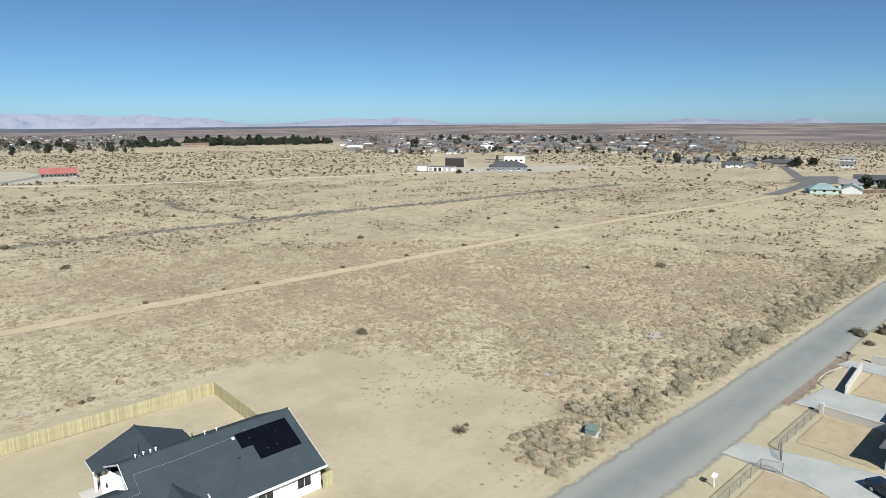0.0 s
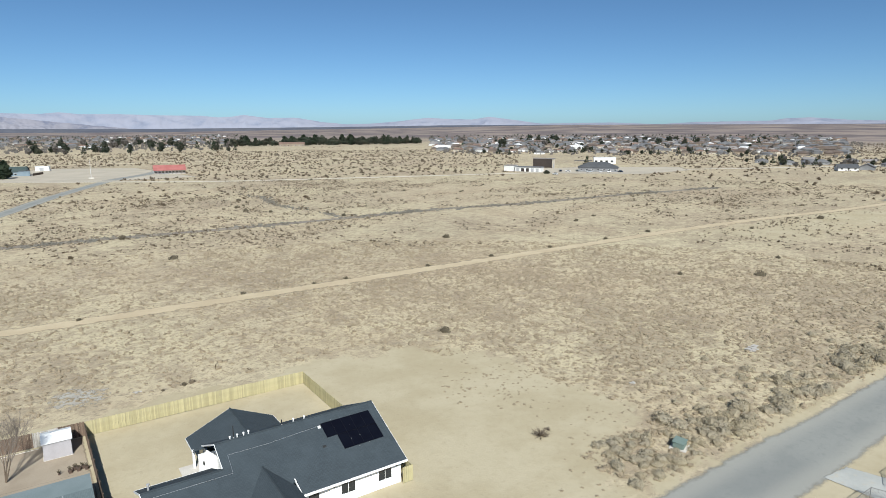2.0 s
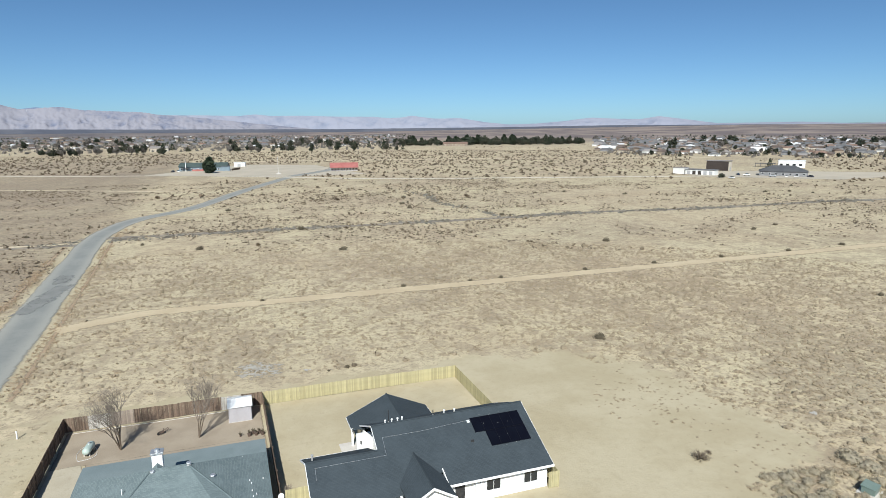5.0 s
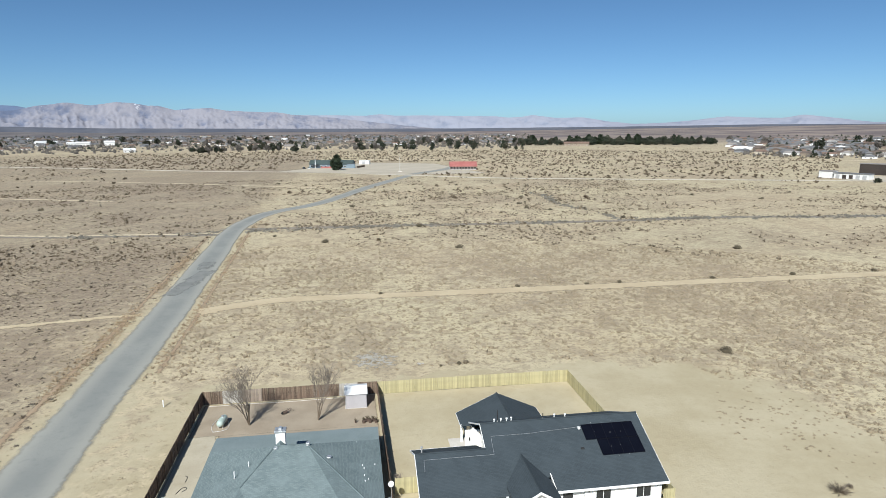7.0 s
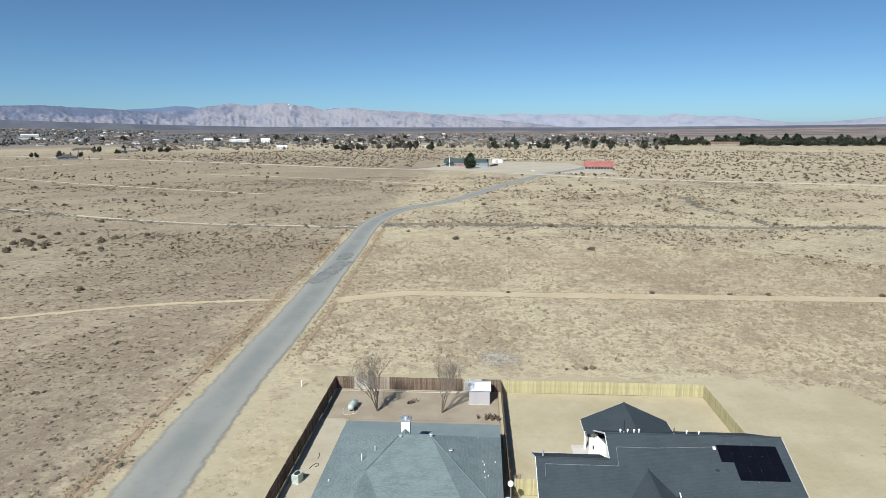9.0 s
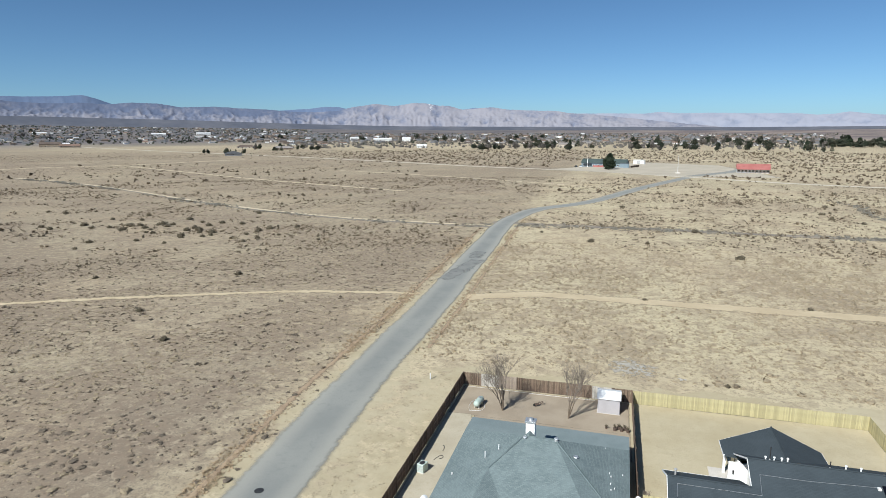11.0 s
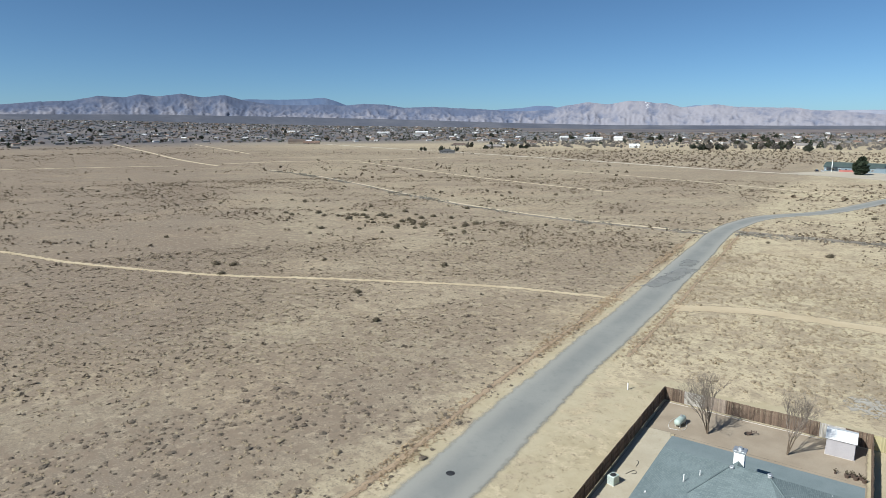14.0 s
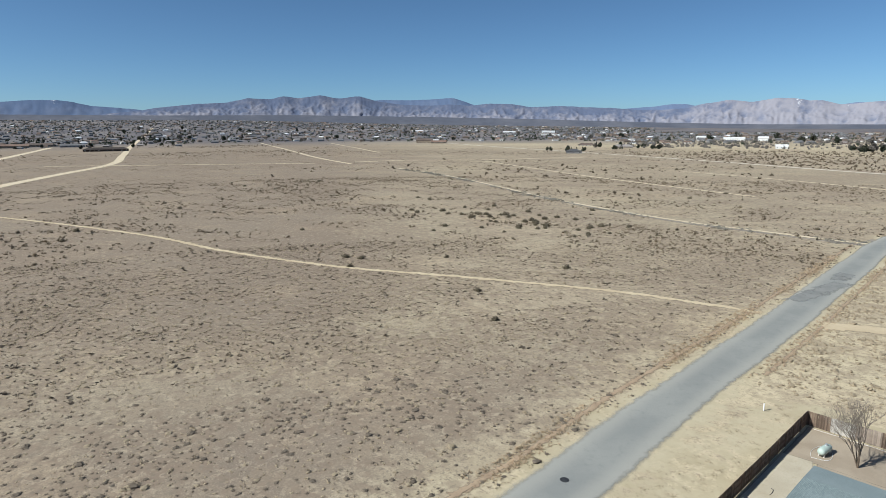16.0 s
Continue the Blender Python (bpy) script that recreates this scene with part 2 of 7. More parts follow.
PLOT = strip_material("dry_lawn", (0.40, 0.32, 0.21), (0.45, 0.37, 0.245), 0.3, 0.5, (0.30, 0.24, 0.15))
CONCRETE = strip_material("concrete", (0.37, 0.375, 0.355), (0.44, 0.44, 0.41), 0.3, 0.8, (0.47, 0.42, 0.33))
DUSTY = strip_material("dusty_concrete", (0.42, 0.37, 0.28), (0.47, 0.42, 0.325), 0.3, 0.25, (0.38, 0.325, 0.235))
PALEROAD = strip_material("pale_dusty_road", (0.55, 0.50, 0.41), (0.61, 0.555, 0.46), 0.05, 0.4, (0.47, 0.42, 0.34))
LOTPAVE = strip_material("pale_parking", (0.42, 0.37, 0.295), (0.48, 0.42, 0.33), 0.05, 0.3, (0.42, 0.40, 0.37))
# far fan: its colour includes the blue-grey haze of distance
HAZED_FANSOIL = surface("fan_soil", (0.10, 0.108, 0.136), (0.132, 0.136, 0.16), 1.0, 0.003, 0.02, 0.0, spec=0.0)
SHRUB = leaf_material("dry_shrub_leaf", (0.37, 0.305, 0.212), (0.41, 0.34, 0.238), (0.30, 0.245, 0.175), 0.12, 0.28)
SAGE = leaf_material("grey_saltbush_leaf", (0.44, 0.39, 0.295), (0.46, 0.395, 0.272), (0.40, 0.35, 0.262), 0.35, 0.38)
GREYBRUSH = leaf_material("grey_wash_brush_leaf", (0.27, 0.258, 0.225), (0.20, 0.182, 0.15), (0.145, 0.132, 0.11), 0.1)
DARKBROWN = surface("dark_brown_cladding", (0.045, 0.036, 0.032), (0.06, 0.048, 0.042), 0.9, 0.1, 2, 0.0)
BLUEGREY = surface("blue_grey_siding", (0.17, 0.225, 0.265), (0.215, 0.27, 0.31), 0.8, 0.2, 3, 0.1)
GREENROOF = surface("dark_green_roof", (0.055, 0.078, 0.075), (0.075, 0.10, 0.095), 0.8, 0.2, 3, 0.1)
SLATE = surface("dark_slate_roof", (0.075, 0.078, 0.085), (0.095, 0.097, 0.10), 0.8, 0.2, 3, 0.1)
VERGE = leaf_material("dry_verge_weed", (0.48, 0.37, 0.245), (0.42, 0.325, 0.22), (0.34, 0.265, 0.185), 0.4)
DARKSHRUB = leaf_material("dark_dry_shrub_leaf", (0.165, 0.138, 0.108), (0.205, 0.165, 0.125), (0.12, 0.10, 0.08), 0.3, 0.15)
TUFT = leaf_material("dry_grass_tuft", (0.43, 0.36, 0.245), (0.37, 0.305, 0.21), (0.27, 0.22, 0.155), 0.2)
CREOSOTE = leaf_material("creosote_leaf", (0.125, 0.105, 0.072), (0.155, 0.128, 0.088), (0.085, 0.075, 0.055), 0.05)
PLAINBUSH = leaf_material("brown_plain_bush_leaf", (0.165, 0.13, 0.094), (0.20, 0.155, 0.11), (0.115, 0.095, 0.07), 0.02)
PINE = leaf_material("pine_needles", (0.035, 0.05, 0.032), (0.055, 0.07, 0.042), (0.028, 0.036, 0.026), 0.3)
TOWNLEAF = leaf_material("town_tree_leaf", (0.05, 0.062, 0.045), (0.085, 0.085, 0.06), (0.04, 0.045, 0.035), 0.05)
BARETWIG = surface("bare_twigs", (0.20, 0.165, 0.135), (0.26, 0.22, 0.18), 0.9, 2, 30, 0.2)
DRYBUSH = leaf_material("dry_bush_leaf", (0.215, 0.175, 0.127), (0.265, 0.215, 0.155), (0.15, 0.123, 0.09), 0.05)
HAZETWIG = leaf_material("grey_bare_crown", (0.15, 0.135, 0.122), (0.19, 0.17, 0.152), (0.115, 0.105, 0.095), 0.05)
BARK = surface("bark", (0.13, 0.10, 0.075), (0.18, 0.14, 0.10), 0.95, 1.5, 25, 0.5, stretch=(1, 1, 0.3))
STUCCO = surface("white_stucco", (0.78, 0.78, 0.77), (0.82, 0.81, 0.79), 0.85, 0.5, 30, 0.15, 0.004)
TRIMWHITE = surface("white_trim", (0.80, 0.80, 0.79), (0.83, 0.83, 0.82), 0.5, 1.0, 20, 0.05, 0.002)
CEDAR_NEW = surface("new_yellow_fence_board", (0.41, 0.365, 0.205), (0.47, 0.42, 0.25), 0.75, 0.8, 9, 0.3, 0.004, objects=0.16, stretch=(2, 2, 0.25))
CEDAR_OLD = surface("weathered_brown_fence_board", (0.135, 0.095, 0.07), (0.205, 0.15, 0.11), 0.9, 0.8, 9, 0.4, 0.004, objects=0.4, stretch=(2, 2, 0.25))
CEDAR_BLEACHED = surface("bleached_fence_board", (0.42, 0.39, 0.35), (0.55, 0.52, 0.47), 0.9, 0.8, 9, 0.3, 0.004, objects=0.2, stretch=(2, 2, 0.25))
ROOF_DARK = shingle_material("charcoal_shingles", (0.049, 0.061, 0.070), (0.060, 0.074, 0.084))
ROOF_GREY = shingle_material("weathered_grey_shingles", (0.155, 0.195, 0.20), (0.215, 0.26, 0.26))
ROOF_ROLLED = surface("rolled_grey_roofing", (0.18, 0.222, 0.228), (0.21, 0.252, 0.258), 0.9, 0.4, 12, 0.2)
SOLAR = surface("solar_cell_glass", (0.004, 0.0045, 0.009), (0.005, 0.006, 0.011), 0.35, 1.0, 8.0, 0.0, spec=0.12)
SOLARFRAME = surface("black_panel_frame", (0.005, 0.005, 0.008), (0.007, 0.007, 0.011), 0.4, 2, 30, 0)
PANE = glass("window_glass", (0.02, 0.024, 0.028))
GALV = surface("galvanised_steel", (0.55, 0.56, 0.57), (0.65, 0.66, 0.67), 0.45, 3, 30, 0.1, 0.002, metal=0.7)
GREYPIPE = surface("grey_painted_pipe", (0.35, 0.35, 0.35), (0.42, 0.42, 0.42), 0.6, 3, 30, 0.1, 0.002)
DISHBLUE = surface("pale_blue_paint", (0.33, 0.42, 0.48), (0.37, 0.46, 0.52), 0.5, 1, 20, 0.05, 0.002)
CEDAR_GREY = surface("greyed_fence_board", (0.27, 0.215, 0.17), (0.36, 0.30, 0.25), 0.9, 0.8, 9, 0.4, 0.004, objects=0.35, stretch=(2, 2, 0.25))
DARKPIPE = surface("dull_steel_pipe", (0.14, 0.135, 0.13), (0.19, 0.18, 0.17), 0.6, 3, 30, 0.1, 0.002)
TANKWHITE = surface("tank_paint", (0.42, 0.51, 0.46), (0.48, 0.56, 0.51), 0.4, 1, 20, 0.05, 0.002)
SHEDWALL = surface("pinkish_shed_panel", (0.41, 0.39, 0.405), (0.45, 0.43, 0.445), 0.6, 0.7, 18, 0.1, 0.003)
SHEDROOF = surface("white_shed_roof", (0.76, 0.77, 0.77), (0.81, 0.81, 0.80), 0.5, 0.7, 18, 0.1, 0.003)
BLOCK = surface("cream_block_wall", (0.55, 0.51, 0.46), (0.63, 0.59, 0.53), 0.9, 0.7, 12, 0.3, 0.006)
BLACKMETAL = surface("dark_metal", (0.03, 0.03, 0.032), (0.05, 0.05, 0.05), 0.5, 2, 20, 0.05)
GREENBOX = surface("green_utility_paint", (0.17, 0.225, 0.195), (0.20, 0.25, 0.22), 0.5, 1, 20, 0.05)
RUBBLE = surface("pale_concrete_rubble", (0.46, 0.43, 0.39), (0.54, 0.51, 0.47), 0.9, 1, 10, 0.4, island=0.25)
TERRACOTTA = surface("dark_clay_pot", (0.10, 0.075, 0.06), (0.15, 0.10, 0.08), 0.8, 3, 20, 0.2)
REDROOF = surface("red_metal_roof", (0.36, 0.125, 0.11), (0.43, 0.17, 0.15), 0.55, 0.2, 3, 0.1)
TEALROOF = surface("teal_roof", (0.235, 0.315, 0.315), (0.29, 0.37, 0.365), 0.7, 0.2, 3, 0.1)
CARPAINT = surface("dark_blue_car_paint", (0.012, 0.02, 0.045), (0.016, 0.026, 0.055), 0.25, 0.6, 5, 0.0, spec=0.6)
TYRE = surface("tyre_rubber", (0.02, 0.02, 0.02), (0.03, 0.03, 0.03), 0.8, 3, 30, 0.2)
WALLS = [surface("town_wall_" + k, a, b, 0.9, 0.1, 1.5, 0.0) for k, a, b in (
    ("cream", (0.50, 0.44, 0.36), (0.56, 0.50, 0.41)), ("white", (0.70, 0.69, 0.67), (0.77, 0.76, 0.74)),
    ("tan", (0.25, 0.20, 0.155), (0.30, 0.245, 0.19)), ("grey", (0.21, 0.21, 0.215), (0.27, 0.27, 0.275)))]
ROOFS = [surface("town_roof_" + k, a, b, 0.9, 0.1, 1.5, 0.0) for k, a, b in (
    ("brown", (0.11, 0.085, 0.072), (0.155, 0.12, 0.10)), ("grey", (0.13, 0.13, 0.135), (0.18, 0.178, 0.18)),
    ("pale", (0.24, 0.22, 0.205), (0.30, 0.275, 0.26)), ("white", (0.62, 0.62, 0.62), (0.70, 0.70, 0.70)),
    ("rust", (0.18, 0.12, 0.095), (0.235, 0.16, 0.125)))]


# ---- mesh helpers ----
def mesh_object(name, bm, material, smooth=False):
    bmesh.ops.recalc_face_normals(bm, faces=bm.faces)
    me = bpy.data.meshes.new(name)
    bm.to_mesh(me)
    bm.free()
    if smooth:
        for f in me.polygons:
            f.use_smooth = True
    me.materials.append(material)
    return new(name, me)


def part(name, bm, material, parent, label="", smooth=False):
    """One mesh object under a thing or a part, in its coordinates."""
    ob = mesh_object(name, bm, material, smooth)
    ob.parent = parent
    return tagged(ob, label)


def share(ob, x, y, z, rz=0.0, parent=None):
    """Another object on the same mesh."""
    o = new(ob.name.split(".")[0], ob.data)
    o.parent = parent or ob.parent
    o.matrix_basis = pose(x, y, z, 0, 0, rz)
    return o


def thing(name, x, y, z, label, category, group="", rz=0.0):
    e = new(name)
    e.empty_display_size = 0.3
    e.matrix_basis = pose(x, y, z, 0, 0, rz)
    return tagged(e, label, category, group)


def add_box(bm, x0, y0, z0, x1, y1, z1, bevel=0.0):
    v = [bm.verts.new(c) for c in ((x0, y0, z0), (x1, y0, z0), (x1, y1, z0), (x0, y1, z0), (x0, y0, z1), (x1, y0, z1), (x1, y1, z1), (x0, y1, z1))]
    fs = [bm.faces.new([v[i] for i in q]) for q in ((3, 2, 1, 0), (4, 5, 6, 7), (0, 1, 5, 4), (1, 2, 6, 5), (2, 3, 7, 6), (3, 0, 4, 7))]
    if bevel:
        es = list({e for f in fs for e in f.edges})
        bmesh.ops.bevel(bm, geom=es, offset=bevel, segments=2, affect="EDGES", clamp_overlap=True)
    return v


def box(*a, bevel=0.0):
    bm = bmesh.new()
    add_box(bm, *a, bevel=bevel)
    return bm


def add_tube(bm, p0, p1, r0, r1, seg=8, cap=True):
    p0, p1 = Vector(p0), Vector(p1)
    d = (p1 - p0).normalized()
    u = d.orthogonal().normalized()
    w = d.cross(u)
    rings = []
    for p, r in ((p0, r0), (p1, r1)):
        rings.append([bm.verts.new(p + (u * math.cos(a) + w * math.sin(a)) * r) for a in (2 * math.pi * i / seg for i in range(seg))])
    for i in range(seg):
        j = (i + 1) % seg
        bm.faces.new((rings[0][i], rings[0][j], rings[1][j], rings[1][i]))
    if cap:
        bm.faces.new(rings[0][::-1])
        bm.faces.new(rings[1])


def tube(*a, **k):
    bm = bmesh.new()
    add_tube(bm, *a, **k)
    return bm


def add_slab(bm, pts, thick, uv=None):
    """A sheet of the given corners with a thickness straight down; uv runs along and up the slope."""
    top = [bm.verts.new(p) for p in pts]
    low = [bm.verts.new((p[0], p[1], p[2] - thick)) for p in pts]
    faces = [bm.faces.new(top), bm.faces.new(low[::-1])]
    k = len(pts)
    for i in range(k):
        j = (i + 1) % k
        faces.append(bm.faces.new((top[i], low[i], low[j], top[j])))
    lay = bm.loops.layers.uv.verify()
    nrm = (Vector(pts[1]) - Vector(pts[0])).cross(Vector(pts[-1]) - Vector(pts[0])).normalized()
    along = Vector((0, 0, 1)).cross(nrm)
    along = along.normalized() if along.length > 1e-4 else Vector((1, 0, 0))
    up = nrm.cross(along)
    for f in faces:
        for lp in f.loops:
            lp[lay].uv = (lp.vert.co.dot(along), lp.vert.co.dot(up))


def slab(pts, thick):
    bm = bmesh.new()
    add_slab(bm, pts, thick)
    return bm


def strip(name, line, width, material, z, label, category, fray=0.7, kind="structure", widths=None):
    """A long ground strip along a line of points, with a soft rim."""
    pts = [Vector((p[0], p[1], 0)) for p in line]
    dense = []
    for i in range(len(pts) - 1):
        a0, a1, a2, a3 = pts[max(i - 1, 0)], pts[i], pts[i + 1], pts[min(i + 2, len(pts) - 1)]
        steps = max(2, int((a2 - a1).length / 6))
        for s in range(steps):
            t = s / steps
            dense.append(0.5 * ((2 * a1) + (a2 - a0) * t + (2 * a0 - 5 * a1 + 4 * a2 - a3) * t * t + (3 * a1 - a0 - 3 * a2 + a3) * t ** 3))
    dense.append(pts[-1])
    verts, faces, core, lane = [], [], [], []
    for i, p in enumerate(dense):
        d = dense[min(i + 1, len(dense) - 1)] - dense[max(i - 1, 0)]
        side = Vector((-d.y, d.x, 0)).normalized()
        w = width / 2 * (1 + 0.10 * noise.noise(p * 0.07))
        for off, c in ((-(w + fray), 0.0), (-(w - fray), 1.0), (0, 1.0), (w - fray, 1.0), (w + fray, 0.0)):
            q = p + side * off
            verts.append((q.x, q.y, ground_z(q.x, q.y) + z * (1.0 if c else 0.6)))
            core.append(c)
            lane.append(abs(off) / w)
        if i:
            b = 5 * i
            faces += [(b - 5 + k, b - 4 + k, b + 1 + k, b + k) for k in range(4)]
    me = bpy.data.meshes.new(name)
    me.from_pydata(verts, [], faces)
    me.attributes.new("core", "FLOAT", "POINT").data.foreach_set("value", core)
    me.attributes.new("lane", "FLOAT", "POINT").data.foreach_set("value", lane)
    me.materials.append(material)
    return tagged(new(name, me), label, category, kind=kind)


def patch(name, ring, material, z, label, category, fray=0.6, kind="structure"):
    """A ground patch inside a ring of points, with a soft rim."""
    c = sum((Vector((p[0], p[1], 0)) for p in ring), Vector()) / len(ring)
    edge = []
    for i, p in enumerate(ring):
        a, b = Vector((p[0], p[1], 0)), Vector((*ring[(i + 1) % len(ring)][:2], 0))
        steps = max(1, int((b - a).length / 3))
        edge += [a.lerp(b, s / steps) for s in range(steps)]
    verts, core, faces = [(c.x, c.y, ground_z(c.x, c.y) + z)], [1.0], []
    k = len(edge)
    for off, cv in ((-fray, 1.0), (fray, 0.0)):
        for p in edge:
            q = p + (p - c).normalized() * off
            verts.append((q.x, q.y, ground_z(q.x, q.y) + z * (1.0 if cv else 0.6)))
            core.append(cv)
    for i in range(k):
        j = (i + 1) % k
        faces += [(0, 1 + i, 1 + j), (1 + i, 1 + k + i, 1 + k + j, 1 + j)]
    me = bpy.data.meshes.new(name)
    me.from_pydata(verts, [], faces)
    me.attributes.new("core", "FLOAT", "POINT").data.foreach_set("value", core)
    me.materials.append(material)
    return tagged(new(name, me), label, category, kind=kind)


# ---- the lie of the land ----
def interp(pairs, x):
    return float(np.interp(x, [p[0] for p in pairs], [p[1] for p in pairs]))


RIM = ((-180, 0.3), (-85, 0.62), (-65, 0.6), (-46, 0.12), (-20, -0.30), (10, -0.38), (30, -0.12), (45, 0.08), (80, 0.06), (180, 0.3))


def ground_z(x, y):
    r = math.hypot(x, y)
    if r < 1300:
        return 0.0
    top = 35 + 4300 * math.tan(radians(interp(RIM, math.degrees(math.atan2(x, y)))))
    s = (r - 1300) / 3000
    return top * s * s * (3 - 2 * min(s, 1)) if s < 1 else top * (1 + (s - 1) * 0.6)


ROAD_W = [(-32, -60), (-32, 20), (-32, 45), (-33.6, 66), (-34.6, 90), (-35.6, 118), (-37.2, 145), (-39, 180), (-41, 215), (-40, 238), (-34, 266), (-14, 299), (11, 375), (47, 470)]
LOT = [(3, 83), (31, 83.5), (40, 83), (48, 82), (57, 74), (59.5, 65), (60.5, 58), (61.5, 50), (59, 45), (53.5, 42.5), (47.5, 40.5), (45.5, 36), (44, 33), (-28, 33), (-28, 78), (-22, 84.5)]


def inside(x, y, ring):
    hit = False
    for i in range(len(ring)):
        (x0, y0), (x1, y1) = ring[i], ring[i - 1]
        if (y0 > y) != (y1 > y) and x < (x1 - x0) * (y - y0) / (y1 - y0) + x0:
            hit = not hit
    return hit


def bareness(x, y):
    """How bare and sandy the soil is, 0 to 1."""
    b = 0.0
    x, y = (x + 3.2 * noise.noise((x * 0.11, y * 0.11, 5.0)) + 1.6 * noise.noise((x * 0.4, y * 0.4, 6.0)),
            y + 3.2 * noise.noise((x * 0.11, y * 0.11, 9.0)) + 1.6 * noise.noise((x * 0.4, y * 0.4, 7.0)))
    if -45 < x < 75 and 20 < y < 95:
        b = max(b, sum(inside(x + dx, y + dy, LOT) for dx, dy in ((0, 0), (1.5, 0), (-1.5, 0), (0, 1.5), (0, -1.5), (3.4, 0), (-3.4, 0), (0, 3.4), (0, -3.4))) / 9)
        if -28 < x < -21:
            b = b * 0.62
    if -45 < x < 330 and 32.5 < y < 35.2:
        b = max(b, 0.8 if x > 40 else b)
    if 40 < x < 330 and -20 < y < 26.5:
        b = max(b, 0.95)
    if 185 < x < 300 and 92 < y < 122:
        b = max(b, 0.75 - 0.05 * abs(y - 108) / 3)
    if -60 < x < -15 and 20 < y < 240:
        off = abs(x - interp([(q[1], q[0]) for q in ROAD_W[:9]], y))
        b = max(b, 0.72 if off < 5.0 else 0.72 - (off - 5.0) * 0.45)
    if -45 < x < -25 and 84 < y < 125:
        b = max(b, 0.25)
    return b


def rustiness(x, y):
    v = noise.noise((x * 0.012, y * 0.016, 3.1)) + 0.5 * noise.noise((x * 0.04, y * 0.05, 7.7))
    west = min(max((-36 - x) / 14, 0), 1) * min(max((1000 - y) / 300, 0), 1)
    r = math.hypot(x, y)
    near = min(max((165 - r) / 90, 0.55), 1.15)
    side = min(max((-36 - math.degrees(math.atan2(x, y))) / 24, 0), 1)
    near = max(near, side * min(max((r - 40) / 80, 0), 1.15))
    swing = 0.26 + 0.24 * west
    return min(max(0.06 + swing * v + 0.75 * west * near, 0.92 * west * near, 0), 1.0)


def waves(x, y, scale, seed):
    """Smooth random field for density, -1 to 1."""
    rs = np.random.RandomState(seed)
    out = np.zeros(len(x))
    for _ in range(14):
        k = rs.normal(size=2) / scale
        out += np.sin(k[0] * x + k[1] * y + rs.uniform(0, 6.28))
    return out / 5.0


def stubble(x, y):
    """Where the grey stubble and low shrubs stand thickest, 0 to 1."""
    v = 0.8 * waves(x, y, 3.2, 101) + 0.8 * waves(x, y, 16, 102) + np.clip((-36 - x) / 60, 0, 0.45)
    return np.clip(0.35 + 0.6 * v, 0, 1)


def build_ground():
    u = np.linspace(-1, 1, 309)
    g = 4.6 * np.sinh(u * 7.6)
    g = g / g[-1] * 4950
    xs, ys = g, g + 0.0
    nx, ny = len(xs), len(ys)
    # shift the dense part towards the near houses and field
    ys = np.where(g > -4950, g + 70 * np.exp(-(g / 900) ** 2), g)
    xs = g + 20 * np.exp(-(g / 900) ** 2)
    verts, bare, rust, far = [], [], [], []
    for y in ys:
        for x in xs:
            r = math.hypot(x, y)
            b = bareness(x, y) if r < 400 else 0.0
            low = 0.10 * noise.noise((x * 0.03, y * 0.03, 0)) if r < 1200 else 0
            verts.append((x, y, ground_z(x, y) + low * (1 - b) * 0.5 - 0.02))
            bare.append(b)
            rust.append(rustiness(x, y) if r < 2500 else 0.3)
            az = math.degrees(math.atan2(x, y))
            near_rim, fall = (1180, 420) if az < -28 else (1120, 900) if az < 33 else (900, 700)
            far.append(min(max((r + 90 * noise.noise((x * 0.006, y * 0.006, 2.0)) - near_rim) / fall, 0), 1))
    faces = [(j * nx + i, j * nx + i + 1, (j + 1) * nx + i + 1, (j + 1) * nx + i) for j in range(ny - 1) for i in range(nx - 1)]
    me = bpy.data.meshes.new("ground")
    me.from_pydata(verts, [], faces)
    flat = np.array(verts)
    stub = stubble(flat[:, 0], flat[:, 1]) * np.clip((1600 - np.hypot(flat[:, 0], flat[:, 1])) / 800, 0, 1)
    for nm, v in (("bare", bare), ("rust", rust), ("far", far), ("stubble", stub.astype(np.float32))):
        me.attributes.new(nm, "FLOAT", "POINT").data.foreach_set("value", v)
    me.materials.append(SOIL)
    for f in me.polygons:
        f.use_smooth = True
    tagged(new("ground", me), "flat sandy desert ground with dry grass and bare soil", "ground", kind="structure")


build_ground()

# ---- roads and tracks ----
ROAD_S = [(-29, 29), (0, 29), (60, 29), (110, 29.3), (170, 30), (260, 30), (420, 28), (700, 20)]
ROAD_N = [(-1500, 1180), (-792, 842), (-520, 727), (-272, 619), (-130, 545), (-32, 508), (42, 463), (108, 421), (217, 386), (330, 352), (420, 320), (560, 262), (760, 190)]
ROAD_E = [(334, 121), (352, 122), (395, 127), (430, 134), (458, 148), (522, 176), (590, 205), (760, 262)]
strip("road_west", ROAD_W, 7.2, ASPHALT, 0.05, "worn grey asphalt street with sandy frayed edges", "road", 0.8)
strip("road_south", ROAD_S, 7.4, ASPHALT, 0.04, "worn grey asphalt street with sandy shoulders", "road", 0.8)
strip("road_north", ROAD_N, 6.0, PALEROAD, 0.06, "pale far road across the desert", "road", 0.8)
strip("road_east", ROAD_E, 7.0, TAR, 0.07, "dark worn side street by the far houses", "road", 0.8)
patch("road_junction", [(410, 126), (432, 146), (470, 150), (492, 136), (452, 116), (424, 116)], TAR, 0.085, "wide dark worn asphalt at the side street's corner", "road", 1.5)
patch("asphalt_patch", [(-40.6, 135), (-37.4, 135), (-34.2, 157), (-38.0, 157)], FRESHTAR, 0.075, "darker cracked patch in the worn asphalt", "road patch", 1.6)
